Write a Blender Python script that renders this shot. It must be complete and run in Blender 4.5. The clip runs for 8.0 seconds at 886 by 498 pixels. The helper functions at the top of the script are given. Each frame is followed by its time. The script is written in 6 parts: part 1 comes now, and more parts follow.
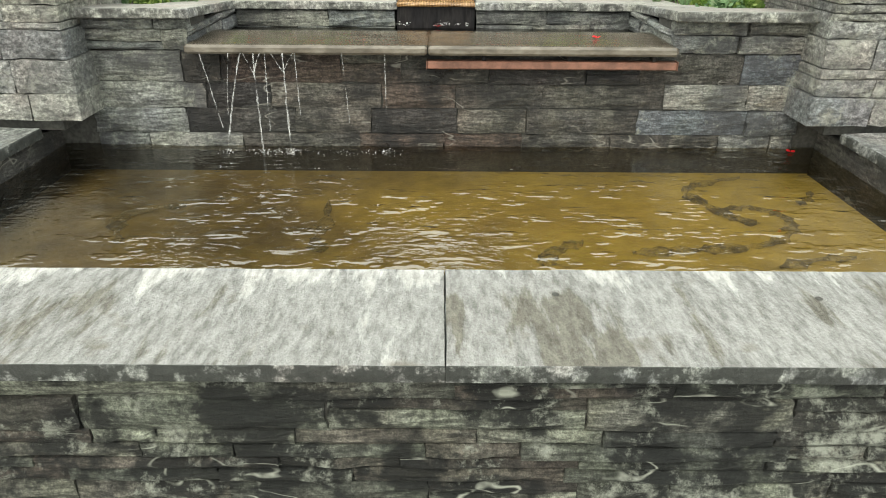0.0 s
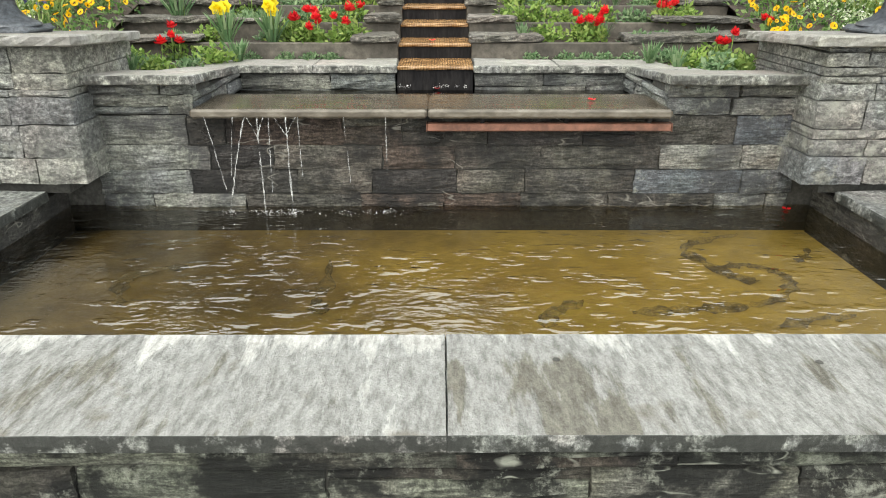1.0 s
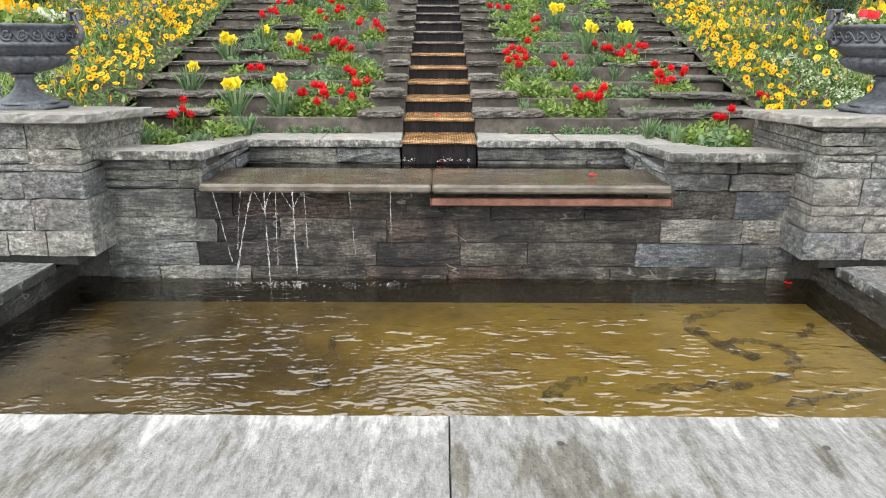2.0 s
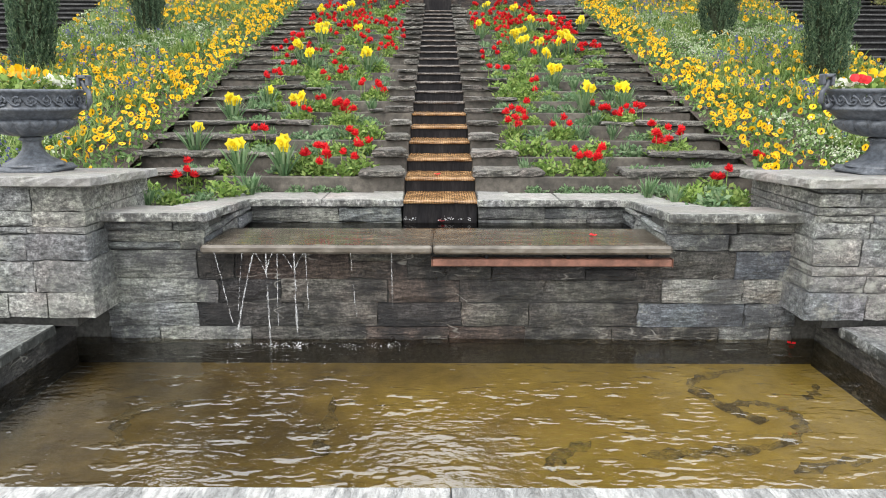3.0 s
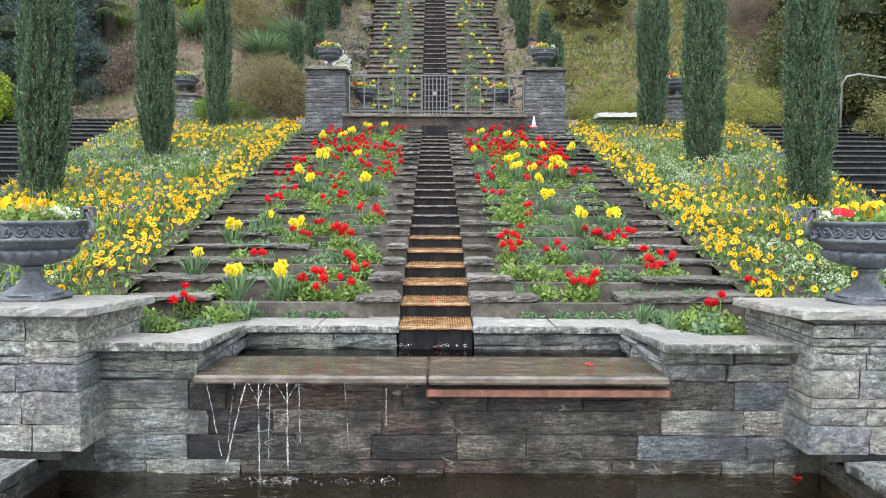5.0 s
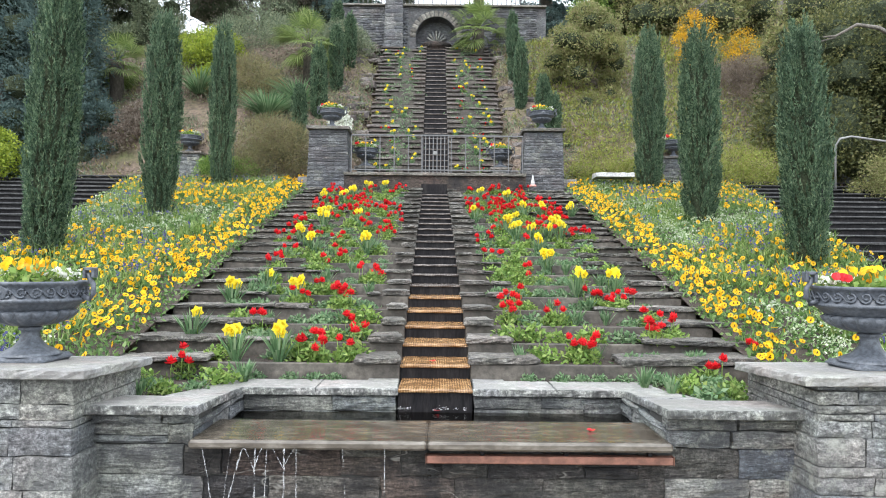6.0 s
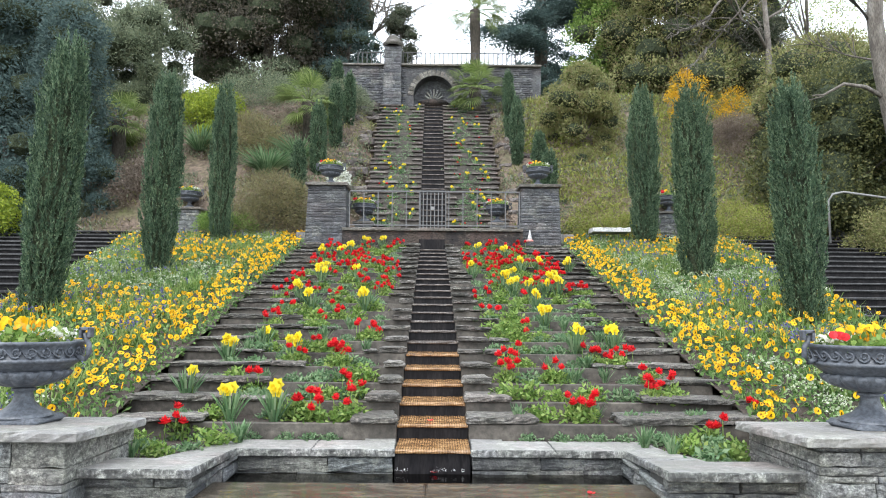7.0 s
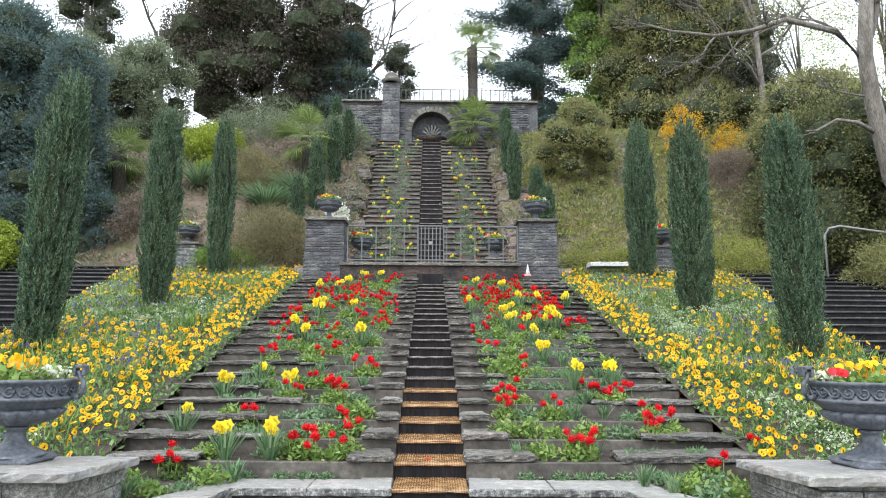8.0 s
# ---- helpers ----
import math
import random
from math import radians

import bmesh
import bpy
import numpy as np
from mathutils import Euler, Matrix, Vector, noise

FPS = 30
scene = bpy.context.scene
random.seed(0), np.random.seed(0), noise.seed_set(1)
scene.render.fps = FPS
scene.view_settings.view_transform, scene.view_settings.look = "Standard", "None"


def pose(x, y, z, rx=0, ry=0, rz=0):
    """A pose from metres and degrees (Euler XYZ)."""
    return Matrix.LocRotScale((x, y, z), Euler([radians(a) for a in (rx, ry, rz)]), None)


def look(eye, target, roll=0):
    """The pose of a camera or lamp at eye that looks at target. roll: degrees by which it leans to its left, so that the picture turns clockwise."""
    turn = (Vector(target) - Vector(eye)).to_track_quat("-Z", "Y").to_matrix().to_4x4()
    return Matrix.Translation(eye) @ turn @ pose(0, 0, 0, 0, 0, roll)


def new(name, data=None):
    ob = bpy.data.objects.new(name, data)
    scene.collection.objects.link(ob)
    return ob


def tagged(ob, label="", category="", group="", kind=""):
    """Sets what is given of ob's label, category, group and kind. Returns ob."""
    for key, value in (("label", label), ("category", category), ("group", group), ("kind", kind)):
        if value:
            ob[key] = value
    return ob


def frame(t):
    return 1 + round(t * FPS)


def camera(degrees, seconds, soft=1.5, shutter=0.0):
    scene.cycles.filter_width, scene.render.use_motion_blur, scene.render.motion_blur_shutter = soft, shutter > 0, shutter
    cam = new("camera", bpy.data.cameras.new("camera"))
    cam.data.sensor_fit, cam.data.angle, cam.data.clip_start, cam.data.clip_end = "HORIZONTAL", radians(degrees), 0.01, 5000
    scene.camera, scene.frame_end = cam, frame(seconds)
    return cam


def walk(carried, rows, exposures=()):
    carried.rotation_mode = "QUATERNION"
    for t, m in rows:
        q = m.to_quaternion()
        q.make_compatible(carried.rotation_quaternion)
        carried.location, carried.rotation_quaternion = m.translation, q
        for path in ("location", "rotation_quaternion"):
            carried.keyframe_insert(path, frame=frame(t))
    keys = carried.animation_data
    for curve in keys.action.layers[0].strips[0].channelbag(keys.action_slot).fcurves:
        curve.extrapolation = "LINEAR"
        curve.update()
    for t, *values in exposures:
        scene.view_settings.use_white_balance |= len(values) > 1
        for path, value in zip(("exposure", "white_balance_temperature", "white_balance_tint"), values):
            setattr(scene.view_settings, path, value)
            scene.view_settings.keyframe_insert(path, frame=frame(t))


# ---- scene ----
cam = camera(65.3, 8.0, soft=1.0)
PATH = [
    (0, (0.079, 0.196, 1.702), (0.09, 1.991, 0.821), 0.46),
    (0.5, (0.081, 0.201, 1.73), (0.092, 2.022, 0.902), 0.16),
    (1, (0.079, 0.196, 1.76), (0.088, 2.051, 1.011), 0.06),
    (1.5, (0.074, 0.195, 1.795), (0.08, 2.083, 1.134), 0.16),
    (2, (0.072, 0.192, 1.833), (0.074, 2.106, 1.253), 0.26),
    (3.5, (0.07, 0.209, 1.918), (0.07, 2.175, 1.554), 0.06),
    (4, (0.073, 0.203, 1.945), (0.077, 2.183, 1.664), -0.04),
    (4.5, (0.08, 0.2, 1.968), (0.086, 2.19, 1.772), 0.06),
    (6, (0.07, 0.187, 2.038), (0.079, 2.187, 2.084), 0.56),
    (6.5, (0.07, 0.178, 2.057), (0.081, 2.174, 2.184), 0.46),
    (7, (0.073, 0.165, 2.073), (0.087, 2.155, 2.273), 0.46),
    (7.5, (0.078, 0.16, 2.091), (0.095, 2.144, 2.348), 0.46),
    (8, (0.082, 0.157, 2.089), (0.1, 2.135, 2.386), 0.36),
]
LIGHT = [(0, 0.82, 7050, 2), (1, 0.82, 6900, 5), (2, 0.82, 6650, 10), (3.5, 0.87, 6450, 10), (4.5, 0.95, 6250, 10), (5.8, 1.03, 6100, 10), (6.5, 0.96, 6100, 10), (8, 0.87, 6100, 10)]
walk(cam, [(t, look(eye, target, roll)) for t, eye, target, roll in PATH], LIGHT)

# world and light: an overcast spring day
world = bpy.data.worlds.new("overcast_sky")
scene.world = world
world.use_nodes = True
wn = world.node_tree.nodes
wl = world.node_tree.links
sky = wn.new("ShaderNodeTexSky")
sky.sky_type = "NISHITA"
sky.sun_disc = False
sky.sun_elevation, sky.sun_rotation = radians(48), radians(205)
sky.air_density, sky.dust_density, sky.ozone_density = 1.6, 6.0, 1.0
cloud = wn.new("ShaderNodeMix")
cloud.data_type = "RGBA"
cloud.inputs[0].default_value = 0.86
cloud.inputs[7].default_value = (9.9, 10.3, 10.6, 1)
wl.new(sky.outputs[0], cloud.inputs[6])
wl.new(cloud.outputs[2], wn["Background"].inputs[0])
wn["Background"].inputs[1].default_value = 0.16
sun_data = bpy.data.lights.new("sun", "SUN")
sun_data.energy, sun_data.angle, sun_data.color = 0.9, radians(25), (1.0, 0.97, 0.93)
sun = new("sun", sun_data)
sun.rotation_euler = (radians(42), 0, radians(-25))


# ---- materials ----
def material(name):
    m = bpy.data.materials.new(name)
    m.use_nodes = True
    nt = m.node_tree
    return m, nt, nt.nodes["Principled BSDF"]


def ramp(nt, fac, stops):
    r = nt.nodes.new("ShaderNodeValToRGB")
    while len(r.color_ramp.elements) < len(stops):
        r.color_ramp.elements.new(0.5)
    for e, (p, c) in zip(r.color_ramp.elements, stops):
        e.position, e.color = p, (*c, 1)
    nt.links.new(fac, r.inputs[0])
    return r.outputs[0]


def coords(nt, scale=(1, 1, 1), rot=(0, 0, 0), shift=True):
    """World-size coordinates, moved by each object's random number."""
    g = nt.nodes.new("ShaderNodeNewGeometry")
    mp = nt.nodes.new("ShaderNodeMapping")
    mp.inputs["Scale"].default_value = scale
    mp.inputs["Rotation"].default_value = rot
    nt.links.new(g.outputs["Position"], mp.inputs[0])
    if not shift:
        return mp.outputs[0]
    oi = nt.nodes.new("ShaderNodeObjectInfo")
    ad = nt.nodes.new("ShaderNodeVectorMath")
    ad.operation = "MULTIPLY_ADD"
    cb = nt.nodes.new("ShaderNodeCombineXYZ")
    for k in range(3):
        nt.links.new(oi.outputs["Random"], cb.inputs[k])
    nt.links.new(cb.outputs[0], ad.inputs[0])
    ad.inputs[1].default_value = (31.0, 17.0, 23.0)
    nt.links.new(mp.outputs[0], ad.inputs[2])
    return ad.outputs[0]


def tex(nt, vec, scale, detail=4, rough=0.6, kind="noise"):
    if kind == "noise":
        n = nt.nodes.new("ShaderNodeTexNoise")
        n.inputs["Scale"].default_value, n.inputs["Detail"].default_value, n.inputs["Roughness"].default_value = scale, detail, rough
        nt.links.new(vec, n.inputs["Vector"])
        return n.outputs["Fac"]
    n = nt.nodes.new("ShaderNodeTexVoronoi")
    n.inputs["Scale"].default_value = scale
    nt.links.new(vec, n.inputs["Vector"])
    return n.outputs["Distance"]


def mix(nt, fac, a, b, mode="MIX"):
    n = nt.nodes.new("ShaderNodeMix")
    n.data_type, n.blend_type = "RGBA", mode
    for sock, v in ((n.inputs[0], fac), (n.inputs[6], a), (n.inputs[7], b)):
        if isinstance(v, (int, float)):
            sock.default_value = v
        elif isinstance(v, tuple):
            sock.default_value = (*v, 1)
        else:
            nt.links.new(v, sock)
    return n.outputs[2]


def remap(nt, v, a, b, c=0.0, d=1.0):
    n = nt.nodes.new("ShaderNodeMapRange")
    nt.links.new(v, n.inputs[0])
    for k, x in enumerate((a, b, c, d)):
        n.inputs[k + 1].default_value = x
    return n.outputs[0]


def bump(nt, bsdf, height, strength, distance):
    b = nt.nodes.new("ShaderNodeBump")
    b.inputs["Strength"].default_value, b.inputs["Distance"].default_value = strength, distance
    nt.links.new(height, b.inputs["Height"])
    nt.links.new(b.outputs[0], bsdf.inputs["Normal"])


def random_of(nt, island=False):
    if island:
        return nt.nodes.new("ShaderNodeNewGeometry").outputs["Random Per Island"]
    return nt.nodes.new("ShaderNodeObjectInfo").outputs["Random"]


def stone_material(name, tones, streak=(1.2, 1.2, 7.0), rough=(0.35, 0.75), stain=(0.05, 0.05, 0.045), stain_amount=0.5, lichen=None, relief=0.6, rot=(0, 0, 0), patch=2.6, contrast=1.0, spec=0.35, stain_at=(0.46, 0.58), veins=None):
    """Layered slate: each stone its own tone, with bedding streaks, stains and pale lime."""
    m, nt, p = material(name)
    v = coords(nt, streak, rot)
    plain = coords(nt)
    base = ramp(nt, random_of(nt), [(i / max(1, len(tones) - 1), c) for i, c in enumerate(tones)])
    fine = tex(nt, v, 9, 8, 0.7)
    grain = tex(nt, plain, 60, 6, 0.7)
    still = coords(nt, shift=False)
    big = tex(nt, still, patch, 6, 0.68)
    hue = tex(nt, still, 1.7, 3, 0.6)
    base = mix(nt, 0.8, base, ramp(nt, hue, [(0.36, (1.06, 0.97, 0.95)), (0.47, (1.0, 1.0, 1.0)), (0.54, (0.98, 1.01, 0.95)), (0.64, (0.96, 0.98, 1.03))]), "MULTIPLY")
    # Bedding streaks; their dark end also paints crevice shade into the relief's hollows.
    c = mix(nt, 0.75 * contrast, base, ramp(nt, fine, [(0.36, (0.15, 0.15, 0.16)), (0.5, (0.9, 0.9, 0.9)), (0.64, (1.95, 1.95, 1.92))]), "MULTIPLY")
    c = mix(nt, 0.7 * contrast, c, ramp(nt, grain, [(0.38, (0.4, 0.4, 0.4)), (0.62, (1.6, 1.6, 1.6))]), "MULTIPLY")
    c = mix(nt, 0.5 * contrast, c, ramp(nt, tex(nt, plain, 170, 3, 0.7), [(0.4, (0.45, 0.45, 0.45)), (0.6, (1.5, 1.5, 1.5))]), "MULTIPLY")
    c = mix(nt, remap(nt, big, *stain_at, 0, stain_amount), c, stain)
    if lichen:
        c = mix(nt, remap(nt, tex(nt, still, 4, 10, 0.8), 0.54, 0.63, 0, 0.75), c, lichen)
    if veins:
        line = nt.nodes.new("ShaderNodeMath")
        line.operation = "SUBTRACT"
        nt.links.new(tex(nt, coords(nt, (0.8, 1.0, 2.4), shift=False), 2.0, 3, 0.5), line.inputs[0])
        line.inputs[1].default_value = 0.5
        away = nt.nodes.new("ShaderNodeMath")
        away.operation = "ABSOLUTE"
        nt.links.new(line.outputs[0], away.inputs[0])
        where = nt.nodes.new("ShaderNodeMath")
        where.operation = "MULTIPLY"
        nt.links.new(remap(nt, away.outputs[0], 0.001, 0.008, 0.7, 0.0), where.inputs[0])
        nt.links.new(remap(nt, tex(nt, still, 3.1, 4, 0.7), 0.5, 0.58, 0, 1), where.inputs[1])
        c = mix(nt, where.outputs[0], c, veins)
    nt.links.new(c, p.inputs["Base Color"])
    nt.links.new(remap(nt, big, 0.4, 0.65, rough[1], rough[0]), p.inputs["Roughness"])
    h = mix(nt, 0.45, ramp(nt, fine, [(0, (0, 0, 0)), (1, (1, 1, 1))]), ramp(nt, tex(nt, plain, 28, 8, 0.75), [(0, (0, 0, 0)), (1, (1, 1, 1))]))
    p.inputs["Specular IOR Level"].default_value = spec
    bump(nt, p, h, relief, 0.06)
    return m


def simple(name, colors, scale=8, rough=0.6, relief=0.3, distance=0.01, metal=0.0, island=False, spec=0.5, stretch=(1, 1, 1)):
    m, nt, p = material(name)
    v = coords(nt, stretch)
    a = tex(nt, v, scale, 6, 0.65)
    b = tex(nt, v, scale * 7, 4, 0.6)
    c = ramp(nt, a, [(0.28 + 0.44 * i / max(1, len(colors) - 1), k) for i, k in enumerate(colors)])
    c = mix(nt, 0.6, c, ramp(nt, b, [(0.38, (0.5, 0.5, 0.5)), (0.62, (1.45, 1.45, 1.45))]), "MULTIPLY")
    if island:
        r = random_of(nt, True)
        c = mix(nt, 0.8, c, ramp(nt, r, [(0.0, (0.5, 0.55, 0.45)), (0.5, (1.0, 1.0, 1.0)), (1.0, (1.6, 1.5, 1.25))]), "MULTIPLY")
    nt.links.new(c, p.inputs["Base Color"])
    p.inputs["Roughness"].default_value, p.inputs["Metallic"].default_value = rough, metal
    p.inputs["Specular IOR Level"].default_value = spec
    if relief:
        bump(nt, p, b, relief, distance)
    return m


def leaf_material(name, tones, rough=0.5, sheen=0.25):
    """Leaves: each blade its own tone, some light passing through."""
    m, nt, p = material(name)
    c = ramp(nt, random_of(nt, True), [(i / max(1, len(tones) - 1), k) for i, k in enumerate(tones)])
    big = tex(nt, coords(nt), 1.6, 3, 0.6)
    c = mix(nt, 0.6, c, ramp(nt, big, [(0.3, (0.6, 0.62, 0.6)), (0.7, (1.35, 1.3, 1.2))]), "MULTIPLY")
    nt.links.new(c, p.inputs["Base Color"])
    p.inputs["Roughness"].default_value = rough
    p.inputs["Specular IOR Level"].default_value = sheen
    t = nt.nodes.new("ShaderNodeBsdfTranslucent")
    nt.links.new(c, t.inputs[0])
    mx = nt.nodes.new("ShaderNodeMixShader")
    mx.inputs[0].default_value = 0.36
    nt.links.new(p.outputs[0], mx.inputs[1])
    nt.links.new(t.outputs[0], mx.inputs[2])
    nt.links.new(mx.outputs[0], nt.nodes["Material Output"].inputs[0])
    return m


M_WET = stone_material("wet_slate", [(0.045, 0.044, 0.043), (0.1, 0.094, 0.085), (0.03, 0.031, 0.034), (0.13, 0.122, 0.108), (0.075, 0.056, 0.048), (0.05, 0.05, 0.052)], patch=2.2, veins=(0.3, 0.29, 0.26), spec=0.25, stain=(0.022, 0.022, 0.023), stain_amount=0.85, rough=(0.25, 0.6), lichen=None, relief=0.9)
M_FRONT = stone_material("front_slate", [(0.05, 0.053, 0.045), (0.15, 0.16, 0.134), (0.03, 0.03, 0.028), (0.2, 0.21, 0.175), (0.095, 0.078, 0.068), (0.042, 0.042, 0.037)], patch=3.2, stain_at=(0.45, 0.53), veins=(0.5, 0.52, 0.45), stain=(0.012, 0.013, 0.013), stain_amount=0.93, rough=(0.3, 0.7), lichen=(0.42, 0.44, 0.38), relief=0.9)
M_ARCH = stone_material("blue_grey_slate", [(0.1, 0.103, 0.112), (0.16, 0.162, 0.168), (0.075, 0.078, 0.086), (0.2, 0.198, 0.19)], stain=(0.04, 0.04, 0.043), stain_amount=0.6, rough=(0.5, 0.8), relief=0.8)
M_UPPER = stone_material("brown_step_slab", [(0.13, 0.108, 0.098), (0.2, 0.175, 0.16), (0.09, 0.076, 0.07), (0.24, 0.215, 0.2)], streak=(2, 2, 8), stain=(0.06, 0.05, 0.046), stain_amount=0.6, rough=(0.5, 0.8), relief=0.8)
M_GREY = stone_material("grey_slate", [(0.23, 0.235, 0.235), (0.33, 0.33, 0.31), (0.19, 0.2, 0.21), (0.38, 0.375, 0.345), (0.27, 0.265, 0.24), (0.2, 0.21, 0.225)], streak=(2, 2, 4), patch=2, stain=(0.11, 0.112, 0.11), stain_amount=0.55, rough=(0.55, 0.85), lichen=(0.42, 0.42, 0.37), relief=1.0)
M_WALL = stone_material("side_slate", [(0.135, 0.148, 0.163), (0.2, 0.202, 0.19), (0.105, 0.118, 0.136), (0.24, 0.237, 0.213), (0.16, 0.168, 0.17)], stain=(0.045, 0.046, 0.05), stain_amount=0.75, rough=(0.4, 0.75), lichen=(0.36, 0.37, 0.32), relief=0.8)
M_CAP = stone_material("cap_stone", [(0.25, 0.242, 0.228), (0.3, 0.29, 0.275), (0.27, 0.26, 0.242)], streak=(1.5, 1.5, 1.5), patch=1.8, contrast=0.4, stain=(0.19, 0.18, 0.165), stain_amount=0.5, rough=(0.6, 0.85), relief=0.5)
M_SLAB = stone_material("step_slab", [(0.17, 0.157, 0.14), (0.27, 0.25, 0.225), (0.125, 0.115, 0.1), (0.21, 0.193, 0.17)], streak=(2, 2, 8), stain=(0.075, 0.07, 0.06), stain_amount=0.65, rough=(0.5, 0.8), lichen=(0.27, 0.26, 0.235), relief=0.9)
# Edges of the step slabs: black stains, plus their unlit side painted darker.
M_SLABEDGE = stone_material("shaded_slab_edge", [(0.13, 0.12, 0.108), (0.23, 0.215, 0.195), (0.085, 0.08, 0.07)], streak=(2, 2, 9), stain=(0.035, 0.034, 0.03), stain_amount=0.8, rough=(0.5, 0.8), relief=0.9, patch=5)
M_RISER = simple("riser_concrete", [(0.035, 0.031, 0.026), (0.075, 0.066, 0.055), (0.135, 0.12, 0.1)], 2.5, 0.75, 0.7, 0.012)
M_MORTAR = simple("dark_joint", [(0.03, 0.03, 0.028), (0.06, 0.058, 0.052)], 6, 0.8, 0.5, 0.01)
M_SOIL = simple("soil", [(0.035, 0.026, 0.02), (0.07, 0.052, 0.04), (0.11, 0.085, 0.07)], 14, 0.9, 1.0, 0.03)
M_GRASSY = simple("hill_ground", [(0.09, 0.1, 0.035), (0.13, 0.1, 0.07), (0.2, 0.145, 0.115)], 1.2, 0.9, 1.0, 0.08)
M_STEP = simple("dark_stone_step", [(0.03, 0.031, 0.032), (0.06, 0.06, 0.06), (0.1, 0.1, 0.098)], 4, 0.6, 0.5, 0.01, spec=0.15)
M_PAVE = simple("paving", [(0.16, 0.155, 0.145), (0.24, 0.23, 0.215)], 5, 0.8, 0.4, 0.01)
M_LEAD = simple("lead_grey_metal", [(0.055, 0.062, 0.075), (0.085, 0.094, 0.11), (0.13, 0.14, 0.155)], 6, 0.42, 0.15, 0.004, spec=0.4)
M_RUST = simple("brown_painted_metal", [(0.13, 0.06, 0.042), (0.19, 0.088, 0.062)], 3, 0.45, 0.05, 0.003)
M_IRON = simple("grey_iron", [(0.16, 0.16, 0.16), (0.26, 0.26, 0.25)], 12, 0.5, 0.1, 0.003)
M_RAIL = simple("weathered_iron", [(0.09, 0.092, 0.095), (0.15, 0.15, 0.15)], 12, 0.5, 0.1, 0.003)
M_DARKIRON = simple("dark_iron", [(0.03, 0.03, 0.032), (0.06, 0.06, 0.06)], 12, 0.5, 0.1, 0.003)
M_BARK = simple("bark", [(0.07, 0.06, 0.05), (0.14, 0.125, 0.105), (0.24, 0.225, 0.2)], 7, 0.9, 1.0, 0.03, stretch=(1, 1, 0.3))
M_PALMBARK = simple("shaggy_palm_bark", [(0.035, 0.03, 0.024), (0.075, 0.064, 0.05), (0.13, 0.115, 0.09)], 16, 0.95, 1.0, 0.05, stretch=(1, 1, 0.5))
M_WHITE = simple("white_cloth", [(0.38, 0.38, 0.375), (0.55, 0.55, 0.55)], 4, 0.8, 0.2, 0.01)


def flag_material():
    """Riven flagstone of the pool rim: dry pale patches, wet grey ones, slanting rough ridges."""
    m, nt, p = material("riven_flagstone")
    v = coords(nt, (1, 1, 1), (0, 0, radians(38)), shift=True)
    st = coords(nt, (4, 0.8, 1), (0, 0, radians(-8)))
    plain = coords(nt)
    sep = nt.nodes.new("ShaderNodeSeparateXYZ")
    nt.links.new(coords(nt, shift=False), sep.inputs[0])
    rim = nt.nodes.new("ShaderNodeMath")
    rim.operation = "ADD"
    nt.links.new(tex(nt, st, 1.1, 6, 0.62), rim.inputs[0])
    nt.links.new(remap(nt, sep.outputs[1], 2.16, 2.38, -0.01, 0.13), rim.inputs[1])
    dry = rim.outputs[0]
    ridge = tex(nt, coords(nt, (2.4, 0.7, 1), (0, 0, radians(-12))), 17, 9, 0.66)
    grain = tex(nt, plain, 90, 5, 0.7)
    c = ramp(nt, dry, [(0.41, (0.17, 0.163, 0.14)), (0.45, (0.28, 0.28, 0.272)), (0.605, (0.32, 0.322, 0.315)), (0.615, (0.43, 0.427, 0.415)), (0.75, (0.48, 0.476, 0.463))])
    c = mix(nt, 0.5, c, ramp(nt, ridge, [(0.36, (0.35, 0.34, 0.32)), (0.5, (1.0, 1.0, 1.0)), (0.63, (1.5, 1.5, 1.5))]), "MULTIPLY")
    c = mix(nt, 0.25, c, ramp(nt, grain, [(0.35, (0.5, 0.5, 0.5)), (0.65, (1.45, 1.45, 1.45))]), "MULTIPLY")
    c = mix(nt, remap(nt, tex(nt, plain, 5.5, 3, 0.5), 0.62, 0.72, 0, 0.6), c, (0.15, 0.13, 0.1))
    nt.links.new(c, p.inputs["Base Color"])
    nt.links.new(remap(nt, dry, 0.59, 0.62, 0.22, 0.85), p.inputs["Roughness"])
    pits = mix(nt, 0.5, ramp(nt, ridge, [(0.3, (0, 0, 0)), (0.7, (1, 1, 1))]), ramp(nt, tex(nt, coords(nt, (1.6, 0.8, 1), (0, 0, radians(-12))), 60, 4, 0.7), [(0.35, (0, 0, 0)), (0.65, (1, 1, 1))]))
    bump(nt, p, pits, 0.8, 0.018)
    return m


M_FLAG = flag_material()
M_CAPEDGE = stone_material("weathered_edge", [(0.2, 0.2, 0.19), (0.26, 0.255, 0.245)], streak=(3, 3, 1.2), stain=(0.05, 0.05, 0.048), stain_amount=0.85, rough=(0.5, 0.8), relief=0.6, patch=7)
M_EDGE = stone_material("stained_edge", [(0.16, 0.165, 0.16), (0.2, 0.205, 0.2)], streak=(3, 3, 1.2), stain=(0.025, 0.027, 0.025), stain_amount=0.94, rough=(0.4, 0.7), relief=0.5, patch=8, stain_at=(0.44, 0.51))


